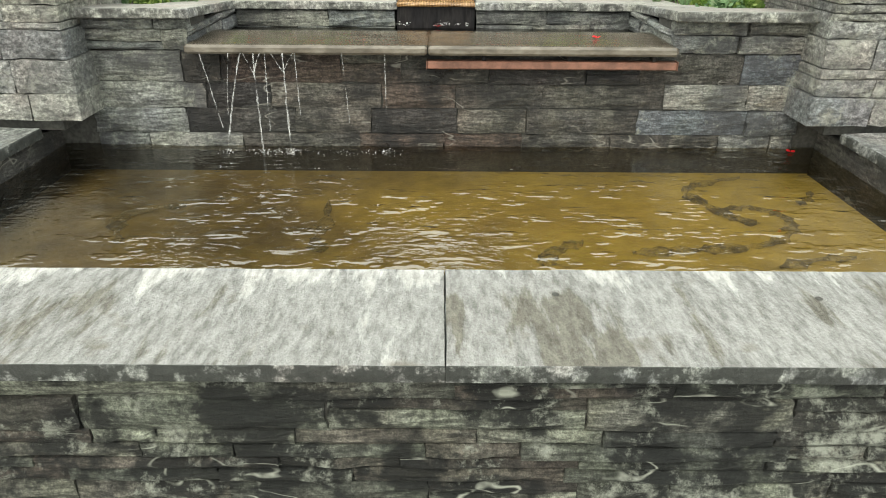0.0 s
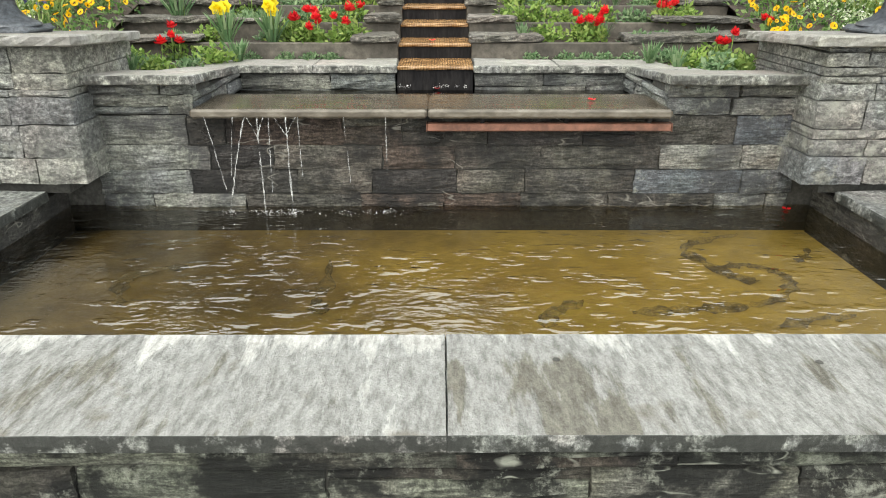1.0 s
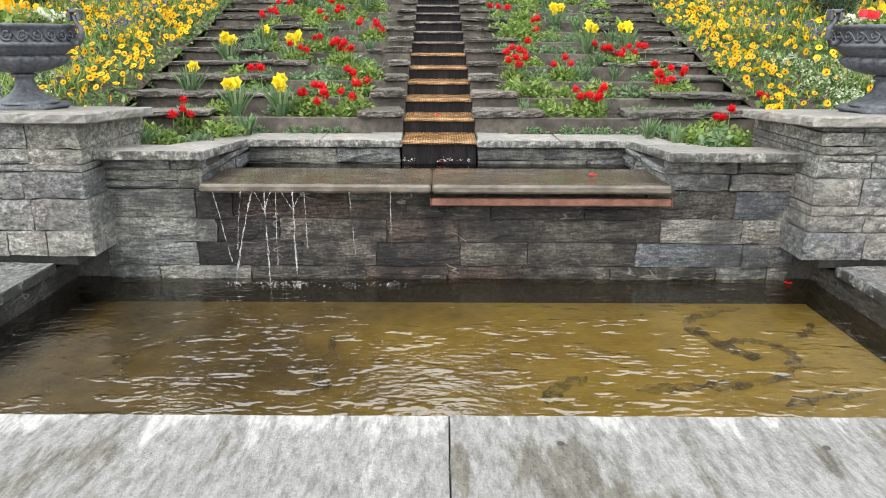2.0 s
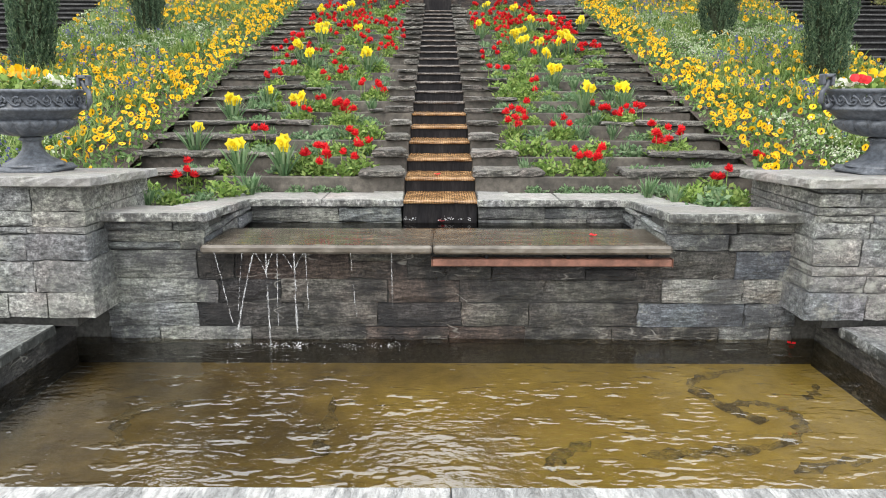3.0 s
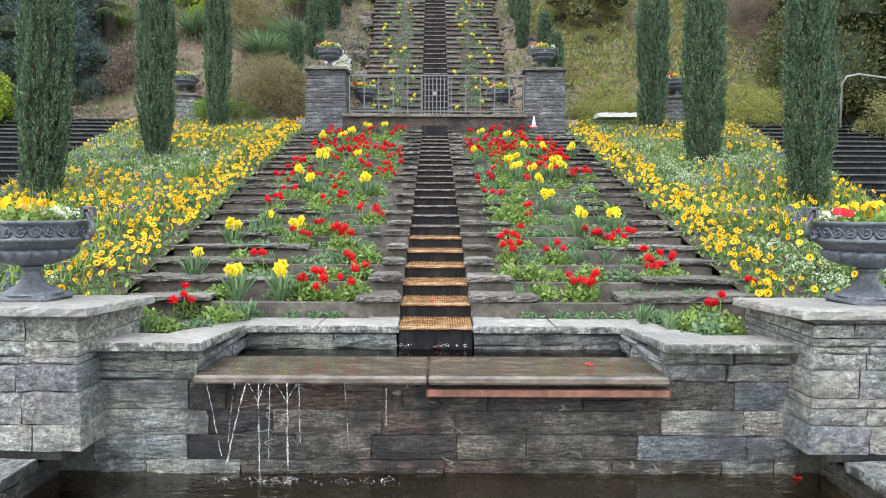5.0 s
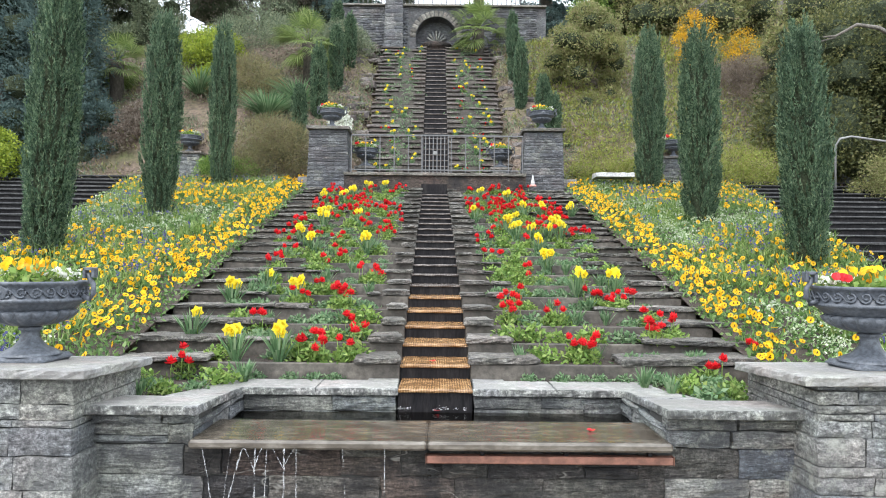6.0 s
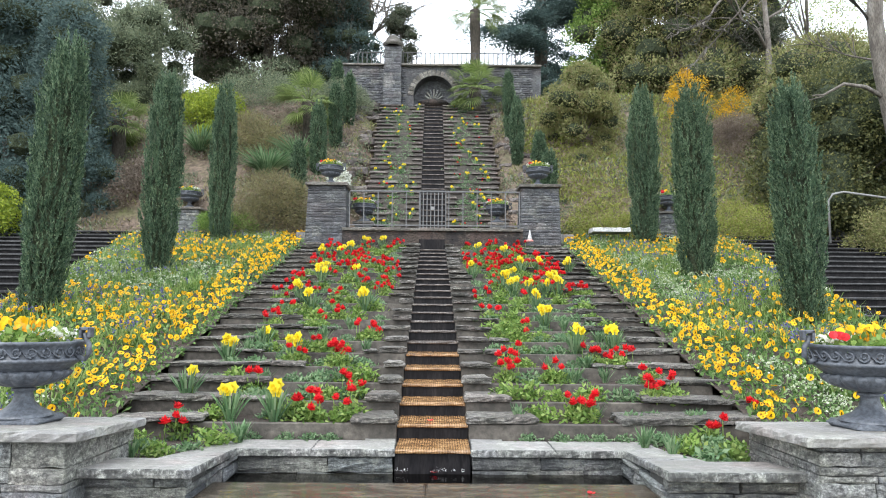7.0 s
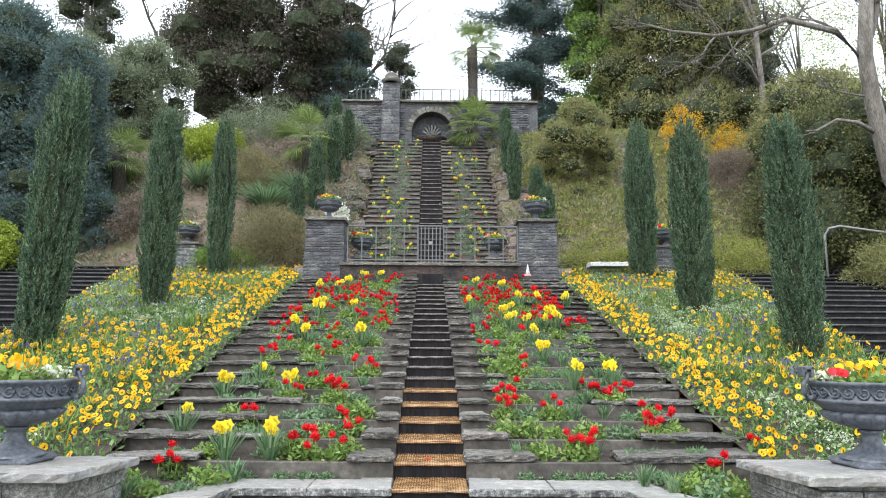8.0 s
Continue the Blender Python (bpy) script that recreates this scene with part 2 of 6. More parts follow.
def shelf_material():
    m, nt, p = material("wet_smooth_stone")
    v = coords(nt, (1.3, 3.2, 3.2), shift=False)
    a = tex(nt, v, 4, 7, 0.65)
    c = ramp(nt, a, [(0.34, (0.065, 0.055, 0.044)), (0.5, (0.115, 0.1, 0.082)), (0.66, (0.2, 0.18, 0.152))])
    nt.links.new(c, p.inputs["Base Color"])
    p.inputs["Roughness"].default_value = 0.18
    bump(nt, p, a, 0.12, 0.01)
    return m


M_SHELF = shelf_material()


def tread_material(name, tones):
    """Ribbed cascade treads under a thin film of water."""
    m, nt, p = material(name)
    v = coords(nt, (1, 1, 1), shift=False)
    w = nt.nodes.new("ShaderNodeTexWave")
    w.bands_direction = "X"
    w.inputs["Scale"].default_value, w.inputs["Distortion"].default_value = 16, 1.2
    nt.links.new(v, w.inputs[0])
    a = tex(nt, coords(nt), 9, 6, 0.7)
    c = ramp(nt, a, [(0.3, tones[0]), (0.5, tones[1]), (0.72, tones[2])])
    c = mix(nt, 0.6, c, ramp(nt, w.outputs["Fac"], [(0, (0.6, 0.55, 0.5)), (1, (1.25, 1.25, 1.3))]), "MULTIPLY")
    nt.links.new(c, p.inputs["Base Color"])
    p.inputs["Roughness"].default_value = 0.22
    bump(nt, p, mix(nt, 0.5, w.outputs["Color"], a), 0.4, 0.012)
    return m


M_ORANGE = tread_material("rust_stained_tread", [(0.1, 0.052, 0.022), (0.26, 0.145, 0.06), (0.46, 0.3, 0.15)])
M_TREAD = tread_material("dark_wet_tread", [(0.04, 0.032, 0.027), (0.085, 0.07, 0.06), (0.2, 0.175, 0.15)])
# Near-black: wet cascade risers, and shade put into colour in gaps and openings.
M_BLACK = simple("wet_black_and_shade", [(0.006, 0.006, 0.007), (0.014, 0.013, 0.014), (0.03, 0.027, 0.026)], 8, 0.45, 0.4, 0.01, spec=0.1, stretch=(1, 1, 0.2))


def water_material(name, tint, scale, strength, stretch=(1, 1, 1), deep=0.006, ior=1.33, low=0.0, high=1.0):
    m, nt, p = material(name)
    nt.nodes.remove(p)
    v = coords(nt, stretch, shift=False)
    h = mix(nt, 0.25, ramp(nt, tex(nt, v, scale, 2, 0.5), [(low, (0, 0, 0)), (high, (1, 1, 1))]), ramp(nt, tex(nt, v, scale * 3.1, 2, 0.5), [(0, (0, 0, 0)), (1, (1, 1, 1))]))
    b = nt.nodes.new("ShaderNodeBump")
    b.inputs["Strength"].default_value, b.inputs["Distance"].default_value = strength, deep
    nt.links.new(h, b.inputs["Height"])
    t = nt.nodes.new("ShaderNodeBsdfTransparent")
    t.inputs[0].default_value = (*tint, 1)
    g = nt.nodes.new("ShaderNodeBsdfGlossy")
    g.inputs["Roughness"].default_value = 0.01
    f = nt.nodes.new("ShaderNodeFresnel")
    f.inputs["IOR"].default_value = ior
    mx = nt.nodes.new("ShaderNodeMixShader")
    nt.links.new(b.outputs[0], g.inputs["Normal"])
    nt.links.new(b.outputs[0], f.inputs["Normal"])
    nt.links.new(f.outputs[0], mx.inputs[0])
    nt.links.new(t.outputs[0], mx.inputs[1])
    nt.links.new(g.outputs[0], mx.inputs[2])
    nt.links.new(mx.outputs[0], nt.nodes["Material Output"].inputs[0])
    return m


M_WATER = water_material("pool_water", (0.8, 0.74, 0.58), 4.2, 1.0, (1.25, 2.4, 1), 0.017, 2.5, 0.53, 0.85)
M_TROUGH = water_material("trough_water", (0.35, 0.33, 0.28), 9, 0.6, (0.5, 2.0, 1))
M_FILM = water_material("water_film", (0.92, 0.9, 0.86), 12, 0.6, (0.3, 1.5, 1))


def stream_material():
    m, nt, p = material("falling_water")
    p.inputs["Base Color"].default_value = (0.9, 0.92, 0.93, 1)
    p.inputs["Roughness"].default_value = 0.12
    t = nt.nodes.new("ShaderNodeBsdfTransparent")
    mx = nt.nodes.new("ShaderNodeMixShader")
    a = tex(nt, coords(nt, (1, 1, 0.12), shift=False), 90, 3, 0.6)
    nt.links.new(remap(nt, a, 0.42, 0.66, 0.0, 0.34), mx.inputs[0])
    nt.links.new(t.outputs[0], mx.inputs[1])
    nt.links.new(p.outputs[0], mx.inputs[2])
    nt.links.new(mx.outputs[0], nt.nodes["Material Output"].inputs[0])
    return m


M_STREAM = stream_material()


def pool_floor_material():
    m, nt, p = material("silted_pool_floor")
    v = coords(nt, shift=False)
    sx = nt.nodes.new("ShaderNodeSeparateXYZ")
    nt.links.new(v, sx.inputs[0])
    a = tex(nt, v, 1.3, 5, 0.6)
    add = nt.nodes.new("ShaderNodeMath")
    add.operation = "MULTIPLY_ADD"
    nt.links.new(sx.outputs[0], add.inputs[0])
    add.inputs[1].default_value = 0.13
    nt.links.new(a, add.inputs[2])
    # Darker towards -x: murkier floor, with dark tree reflections put into its colour.
    c = ramp(nt, add.outputs[0], [(0.12, (0.09, 0.068, 0.034)), (0.36, (0.27, 0.205, 0.08)), (0.56, (0.47, 0.365, 0.11)), (0.85, (0.6, 0.47, 0.13))])
    c = mix(nt, 0.5, c, ramp(nt, tex(nt, v, 9, 6, 0.7), [(0.3, (0.55, 0.55, 0.5)), (0.7, (1.3, 1.3, 1.25))]), "MULTIPLY")
    nt.links.new(c, p.inputs["Base Color"])
    p.inputs["Roughness"].default_value = 0.8
    return m


M_POOL = pool_floor_material()


def silt_material():
    """Dark silt, thinning out over the paler floor."""
    m, nt, p = material("dark_silt")
    v = coords(nt, shift=False)
    nt.links.new(ramp(nt, tex(nt, v, 14, 5, 0.65), [(0.3, (0.06, 0.048, 0.024)), (0.7, (0.17, 0.13, 0.05))]), p.inputs["Base Color"])
    p.inputs["Roughness"].default_value = 0.9
    t = nt.nodes.new("ShaderNodeBsdfTransparent")
    mx = nt.nodes.new("ShaderNodeMixShader")
    nt.links.new(remap(nt, tex(nt, v, 11, 5, 0.7), 0.4, 0.6, 0.1, 0.85), mx.inputs[0])
    nt.links.new(t.outputs[0], mx.inputs[1])
    nt.links.new(p.outputs[0], mx.inputs[2])
    nt.links.new(mx.outputs[0], nt.nodes["Material Output"].inputs[0])
    return m


M_SILT = silt_material()

L_YEW = leaf_material("yew_needles", [(0.022, 0.048, 0.03), (0.055, 0.1, 0.062), (0.09, 0.15, 0.09), (0.14, 0.21, 0.125), (0.24, 0.31, 0.19)])
L_DARK = leaf_material("dark_evergreen", [(0.055, 0.07, 0.055), (0.095, 0.115, 0.085), (0.145, 0.16, 0.115), (0.21, 0.21, 0.155)])
L_BROWN = leaf_material("bronze_evergreen", [(0.07, 0.066, 0.058), (0.1, 0.094, 0.075), (0.135, 0.125, 0.095), (0.18, 0.155, 0.115)])
L_HERB = leaf_material("grey_green_shoots", [(0.1, 0.13, 0.085), (0.15, 0.185, 0.12), (0.21, 0.25, 0.16), (0.29, 0.32, 0.21)])
L_MOSS = leaf_material("mossy_grass", [(0.15, 0.19, 0.04), (0.24, 0.29, 0.06), (0.34, 0.37, 0.1), (0.3, 0.24, 0.12)])
# Blue-green needles; part of the blue is distance haze put into the colour.
L_BLUE = leaf_material("hazy_blue_conifer", [(0.065, 0.105, 0.105), (0.095, 0.145, 0.14), (0.13, 0.185, 0.172)])
L_OLIVE = leaf_material("olive_foliage", [(0.15, 0.17, 0.065), (0.22, 0.245, 0.095), (0.3, 0.305, 0.13), (0.27, 0.22, 0.13)])
L_DEEP = leaf_material("deep_olive", [(0.055, 0.07, 0.032), (0.085, 0.1, 0.042), (0.13, 0.142, 0.055), (0.2, 0.195, 0.08)])
L_LIME = leaf_material("lime_foliage", [(0.14, 0.2, 0.03), (0.25, 0.33, 0.04), (0.4, 0.45, 0.06)])
L_GREEN = leaf_material("fresh_green", [(0.08, 0.15, 0.035), (0.15, 0.25, 0.055), (0.23, 0.34, 0.09), (0.33, 0.41, 0.13)])
L_BLADE = leaf_material("blue_green_blades", [(0.07, 0.14, 0.065), (0.12, 0.21, 0.1), (0.18, 0.28, 0.15), (0.26, 0.34, 0.2)])
L_LILY = leaf_material("strap_leaves", [(0.1, 0.18, 0.04), (0.2, 0.3, 0.08), (0.36, 0.42, 0.18)])
L_PALM = leaf_material("palm_leaves", [(0.1, 0.15, 0.04), (0.18, 0.25, 0.075), (0.28, 0.34, 0.13)])
L_BARE = leaf_material("pink_twigs", [(0.13, 0.1, 0.08), (0.2, 0.16, 0.13), (0.3, 0.26, 0.22)])
L_TWIG = leaf_material("olive_twigs", [(0.11, 0.1, 0.06), (0.19, 0.18, 0.09), (0.28, 0.27, 0.13), (0.22, 0.16, 0.11)])
L_YSHRUB = leaf_material("yellow_shrub", [(0.55, 0.33, 0.02), (0.7, 0.45, 0.03)])
P_YELLOW = leaf_material("yellow_petals", [(0.74, 0.4, 0.006), (0.8, 0.47, 0.008), (0.84, 0.57, 0.015)], 0.5)
P_DAFF = leaf_material("daffodil_petals", [(0.8, 0.62, 0.015), (0.82, 0.68, 0.04)], 0.5)
P_RED = leaf_material("red_petals", [(0.42, 0.006, 0.014), (0.66, 0.014, 0.022), (0.85, 0.05, 0.06)], 0.45)
P_WHITE = leaf_material("white_petals", [(0.6, 0.64, 0.5), (0.72, 0.74, 0.68), (0.8, 0.8, 0.78)], 0.6)
P_CREAM = leaf_material("greenish_white_petals", [(0.22, 0.34, 0.14), (0.4, 0.48, 0.3), (0.66, 0.68, 0.6)], 0.6)
L_BED = leaf_material("bed_leaves", [(0.045, 0.1, 0.03), (0.1, 0.19, 0.055), (0.17, 0.28, 0.09), (0.25, 0.35, 0.15)])
P_BLUE = leaf_material("blue_spikes", [(0.07, 0.075, 0.2), (0.11, 0.11, 0.3), (0.18, 0.17, 0.38)], 0.6)
P_BLOTCH = leaf_material("dark_blotch", [(0.02, 0.008, 0.008), (0.04, 0.012, 0.01)], 0.6)
P_ORANGE = leaf_material("orange_petals", [(0.7, 0.28, 0.01), (0.78, 0.4, 0.015)], 0.5)


# ---- builders ----
def mesh_of(name, verts, faces, mat, smooth=False):
    me = bpy.data.meshes.new(name)
    me.from_pydata([tuple(map(float, v)) for v in verts], [], faces)
    me.update()
    if mat:
        me.materials.append(mat)
    if smooth:
        me.polygons.foreach_set("use_smooth", [True] * len(me.polygons))
    return me


def quads_mesh(name, q, mat, mats=None):
    """One mesh from an array of loose quads (n, 4, 3)."""
    q = np.asarray(q, dtype=np.float32)
    n, k = q.shape[0], q.shape[1]
    me = bpy.data.meshes.new(name)
    me.vertices.add(n * k)
    me.vertices.foreach_set("co", q.reshape(-1))
    me.loops.add(n * k)
    me.loops.foreach_set("vertex_index", np.arange(n * k, dtype=np.int32))
    me.polygons.add(n)
    me.polygons.foreach_set("loop_start", np.arange(0, n * k, k, dtype=np.int32))
    me.polygons.foreach_set("loop_total", np.full(n, k, dtype=np.int32))
    me.materials.append(mat)
    me.update(calc_edges=True)
    return me


def part(name, me, parent=None, label="", m=None, material=None):
    if isinstance(me, bmesh.types.BMesh):
        bm, me = me, bpy.data.meshes.new(name)
        bm.to_mesh(me)
        bm.free()
        if material:
            me.materials.append(material)
    ob = new(name, me)
    if parent:
        ob.parent = parent
    if m is not None:
        ob.matrix_basis = m
    return tagged(ob, label) if label else ob


def empty(name, x, y, z, rz=0):
    ob = new(name)
    ob.empty_display_size = 0.1
    ob.matrix_basis = pose(x, y, z, 0, 0, rz)
    return ob


def box_mesh(name, x0, x1, y0, y1, z0, z1, mat, bevel=0.004):
    bm = bmesh.new()
    bmesh.ops.create_cube(bm, size=1, matrix=Matrix.LocRotScale(((x0 + x1) / 2, (y0 + y1) / 2, (z0 + z1) / 2), None, (x1 - x0, y1 - y0, z1 - z0)))
    if bevel:
        bmesh.ops.bevel(bm, geom=bm.edges[:], offset=bevel, segments=1, affect="EDGES")
    me = bpy.data.meshes.new(name)
    bm.to_mesh(me)
    bm.free()
    me.materials.append(mat)
    return me


def stone_mesh(w, h, d, rng, mat, rough=0.008, bulge=0.012):
    """A rough-faced block: face towards -y at y = 0, x centred, base at z = 0, depth d."""
    nx, nz = 5, 4
    v, f = [], []
    for j in range(nz):
        for i in range(nx):
            edge = i in (0, nx - 1) or j in (0, nz - 1)
            x, z = w * (i / (nx - 1) - 0.5), h * j / (nz - 1)
            k = min(rough, h * 0.12)
            x += rng.uniform(-k, k) * (0.6 if i in (0, nx - 1) else 2)
            z += rng.uniform(-k, k) * (0.6 if j in (0, nz - 1) else 1)
            y = rng.uniform(0, 0.006) if edge else -bulge * rng.uniform(0.2, 1.3)
            v.append((x, y, z))
    for j in range(nz - 1):
        for i in range(nx - 1):
            a = j * nx + i
            f.append((a, a + 1, a + nx + 1, a + nx))
    b = len(v)
    v += [(-w / 2, d, 0), (w / 2, d, 0), (w / 2, d, h), (-w / 2, d, h)]
    f.append((*range(nx - 1, -1, -1), b, b + 1))
    t = (nz - 1) * nx
    f.append((*range(t, t + nx), b + 2, b + 3))
    f.append((*[j * nx for j in range(nz)], b + 3, b))
    f.append((*[j * nx + nx - 1 for j in range(nz - 1, -1, -1)], b + 1, b + 2))
    return mesh_of("stone", v, f, mat)


def slab_mesh(name, outline, z0, z1, mat, rng, step=0.07, rough=0.006, top=None, edge=None, worn=0.007):
    """A flat stone with hewn edges from its plan outline (anticlockwise)."""
    pts = []
    n = len(outline)
    for i in range(n):
        a, b = Vector(outline[i]), Vector(outline[(i + 1) % n])
        k = max(1, int((b - a).length / step))
        for j in range(k):
            pts.append(a.lerp(b, j / k))
    lift = top or (lambda x, y: 0.0)
    rows = []
    for z, out in ((z0, -0.012), (z0 + 0.006, 0.0), (z0 + (z1 - z0) * 0.5, 0.002), (z1 - worn, 0.0), (z1, -worn)):
        row = []
        for i, p in enumerate(pts):
            t = (pts[(i + 1) % len(pts)] - pts[i - 1]).normalized()
            nrm = Vector((t.y, -t.x))
            q = p + nrm * (out + rng.uniform(-rough, rough))
            row.append((q.x, q.y, z + lift(q.x, q.y) + rng.uniform(-rough, rough) * 0.35))
        rows.append(row)
    m = len(pts)
    v = [p for r in rows for p in r]
    f = []
    for k in range(len(rows) - 1):
        for i in range(m):
            j = (i + 1) % m
            f.append((k * m + i, k * m + j, (k + 1) * m + j, (k + 1) * m + i))
    f.append(tuple(range(m - 1, -1, -1)))
    f.append(tuple(range((len(rows) - 1) * m, len(rows) * m)))
    me = mesh_of(name, v, f, mat)
    if edge:
        me.materials.append(edge)
        ids = [1] * len(f)
        ids[-1] = 0
        me.polygons.foreach_set("material_index", ids)
    return me


def courses(x0, x1, z0, z1, hs, ws, rng):
    """Uneven courses of stones: yields centre x, base z, width, height."""
    z = z0
    while z < z1 - 0.02:
        h = min(rng.uniform(*hs), z1 - z)
        if z1 - z - h < hs[0] * 0.6:
            h = z1 - z
        x = x0
        while x < x1 - 0.02:
            w = rng.uniform(*ws)
            if x1 - x - w < ws[0] * 0.6:
                w = x1 - x
            if h > hs[0] * 1.7 and rng.random() < 0.3:
                k = rng.uniform(0.35, 0.65) * h
                yield x + w / 2, z, w, k
                yield x + w / 2, z + k, w, h - k
            else:
                yield x + w / 2, z, w, h
            x += w
        z += h


def lay(wall, x0, x1, y, z0, z1, hs, ws, mat, rng, depth=0.12, face="y", joint=0.007, batter=0.0):
    for cx, z, w, h in courses(x0, x1, z0, z1, hs, ws, rng):
        me = stone_mesh(max(0.02, w - joint), max(0.012, h - joint), depth, rng, mat(cx, rng) if callable(mat) else mat, 0.013, 0.018)
        off = rng.uniform(-0.012, 0.008) + batter * (z - z0)
        if face == "y":
            part("stone", me, wall, m=pose(cx, y + off, z + joint / 2))
        elif face == "+x":
            part("stone", me, wall, m=pose(y - off, cx, z + joint / 2, 0, 0, 90))
        else:
            part("stone", me, wall, m=pose(y + off, cx, z + joint / 2, 0, 0, -90))


def lathe(name, profile, mat, n=48, flute=None):
    v, f = [], []
    for k, (r, z) in enumerate(profile):
        for i in range(n):
            a = 2 * math.pi * i / n
            rr = r * (flute(a, z) if flute else 1)
            v.append((rr * math.cos(a), rr * math.sin(a), z))
    for k in range(len(profile) - 1):
        for i in range(n):
            j = (i + 1) % n
            f.append((k * n + i, k * n + j, (k + 1) * n + j, (k + 1) * n + i))
    return mesh_of(name, v, f, mat, True)


def tube(name, pts, radius, mat, n=8, taper=1.0):
    """A bent rod through points; taper: its end radius as a share."""
    pts = [Vector(p) for p in pts]
    v, f = [], []
    for k, p in enumerate(pts):
        t = (pts[min(k + 1, len(pts) - 1)] - pts[max(k - 1, 0)]).normalized()
        a = t.orthogonal().normalized()
        b = t.cross(a)
        r = radius * (1 + (taper - 1) * k / max(1, len(pts) - 1))
        for i in range(n):
            u = 2 * math.pi * i / n
            v.append(p + (a * math.cos(u) + b * math.sin(u)) * r)
    for k in range(len(pts) - 1):
        for i in range(n):
            j = (i + 1) % n
            f.append((k * n + i, k * n + j, (k + 1) * n + j, (k + 1) * n + i))
    f += [tuple(range(n - 1, -1, -1)), tuple(range((len(pts) - 1) * n, len(pts) * n))]
    return mesh_of(name, v, f, mat, True)


def leaves(rng, pos, dirs, length, width, curl=0.15):
    """Loose leaf quads (diamond shaped) at pos, pointing along dirs."""
    n = len(pos)
    d = dirs / (np.linalg.norm(dirs, axis=1, keepdims=True) + 1e-9)
    s = np.cross(d, rng.normal(size=(n, 3)))
    s /= np.linalg.norm(s, axis=1, keepdims=True) + 1e-9
    L = (length * rng.uniform(0.6, 1.3, n))[:, None]
    W = (width * rng.uniform(0.6, 1.3, n))[:, None]
    nn = np.cross(d, s)
    tip = pos + d * L + nn * L * curl
    mid = pos + d * L * 0.5
    return np.stack([pos, mid + s * W / 2, tip, mid - s * W / 2], 1)


def slope(y):
    return 1.108 + 0.252 * (y - 5.38)


def axis(y):
    """The middle line of the garden."""
    return 0.045 - 0.0095 * (y - 5.38)


GO, RISE, Y0, Z0 = 0.4648, 0.1171, 5.38, 1.108


# ---- ground and pool ----
def ground_height(x, y):
    if y < 4.6 or (y < 5.8 and abs(x) < 4.5):
        return -0.06
    z = slope(y) - 0.16
    if y > 16.6:
        z = 4.0
    if y > 17.0:
        z = 4.0 + (y - 17.0) * 0.8
    s = min(1.0, max(0.0, (abs(x - axis(y)) - 2.2) / 2.0))
    if y > 24.0:
        z = 9.6 + (y - 24.0) * 0.02
    if y > 16.5 and abs(x - axis(y)) < 2.0:
        z -= 0.5
    if y > 17.6:
        z += s * (0.35 + 0.35 * noise.noise((x * 0.5, y * 0.5, 0)))
    far = max(0.0, y - 26)
    if abs(x) > 5.2 and y < 17.0:
        z -= 0.5 * min(1.0, abs(x) - 5.2)
    if abs(x) > 15 and y > 9:
        z += min(2.5, (abs(x) - 15) * 0.5)
    return z + far * 0.03


def build_ground():
    xs = np.unique(np.concatenate([np.linspace(-400, -20, 12), np.linspace(-20, 20, 101), np.linspace(20, 400, 12)]))
    ys = np.unique(np.concatenate([np.linspace(-300, -6, 8), np.linspace(-6, 4.55, 6), [4.65], np.linspace(5, 34, 117), np.linspace(34, 500, 16)]))
    v = [(x, y, ground_height(x, y)) for y in ys for x in xs]
    n = len(xs)
    f = [(j * n + i, j * n + i + 1, (j + 1) * n + i + 1, (j + 1) * n + i) for j in range(len(ys) - 1) for i in range(n - 1)]
    tagged(part("ground", mesh_of("ground", v, f, M_GRASSY, True)), "sloping garden ground with grass and bare earth", "ground", kind="structure")
    tagged(part("pavement", box_mesh("pavement", -9, 9, -8, 1.84, -0.055, -0.03, M_PAVE)), "grey stone paving in front of the pool", "pavement", kind="structure")


build_ground()
WATER_Z = 0.365
R = random.Random(4)


def plain(name, me, label, category, kind="structure"):
    return tagged(part(name, me), label, category, kind=kind)


plain("pool_floor", box_mesh("pool_floor", -2.3, 2.5, 2.3, 4.5, -0.02, 0.19, M_POOL), "ochre silted concrete floor of the pool", "pool floor")
# side walls of the pool
plain("pool_wall_west", box_mesh("pool_wall", -2.9, -2.27, 2.38, 4.39, -0.03, 0.49, M_WET), "dark wet side wall of the pool", "pool wall")
plain("pool_wall_east", box_mesh("pool_wall", 2.44, 3.1, 2.38, 4.39, -0.03, 0.49, M_WET), "dark wet side wall of the pool", "pool wall")


def strip(name, pts, width, z, mat, rng):
    """A thin ragged ribbon lying flat along points."""
    v, f = [], []
    p = [Vector(q) for q in pts]
    fine = []
    for i in range(len(p) - 1):
        for k in range(6):
            a, b, c, d = p[max(i - 1, 0)], p[i], p[i + 1], p[min(i + 2, len(p) - 1)]
            t = k / 6
            fine.append(0.5 * ((2 * b) + (c - a) * t + (2 * a - 5 * b + 4 * c - d) * t * t + (3 * b - a - 3 * c + d) * t ** 3))
    for i, q in enumerate(fine):
        t = (fine[min(i + 1, len(fine) - 1)] - fine[max(i - 1, 0)]).normalized()
        nrm = Vector((-t.y, t.x))
        w = width * rng.uniform(0.25, 1.3) * min(1, (i + 1) / 3, (len(fine) - i) / 3)
        for s in (-1, 1):
            e = q + nrm * w * s * 0.5
            v.append((e.x, e.y, z))
        c = q
        v.append((c.x, c.y, z + 0.012))
    for i in range(len(fine) - 1):
        a, b = i * 3, i * 3 + 3
        f += [(a, a + 2, b + 2, b), (a + 2, a + 1, b + 1, b + 2)]
    return mesh_of(name, v, f, mat, True)


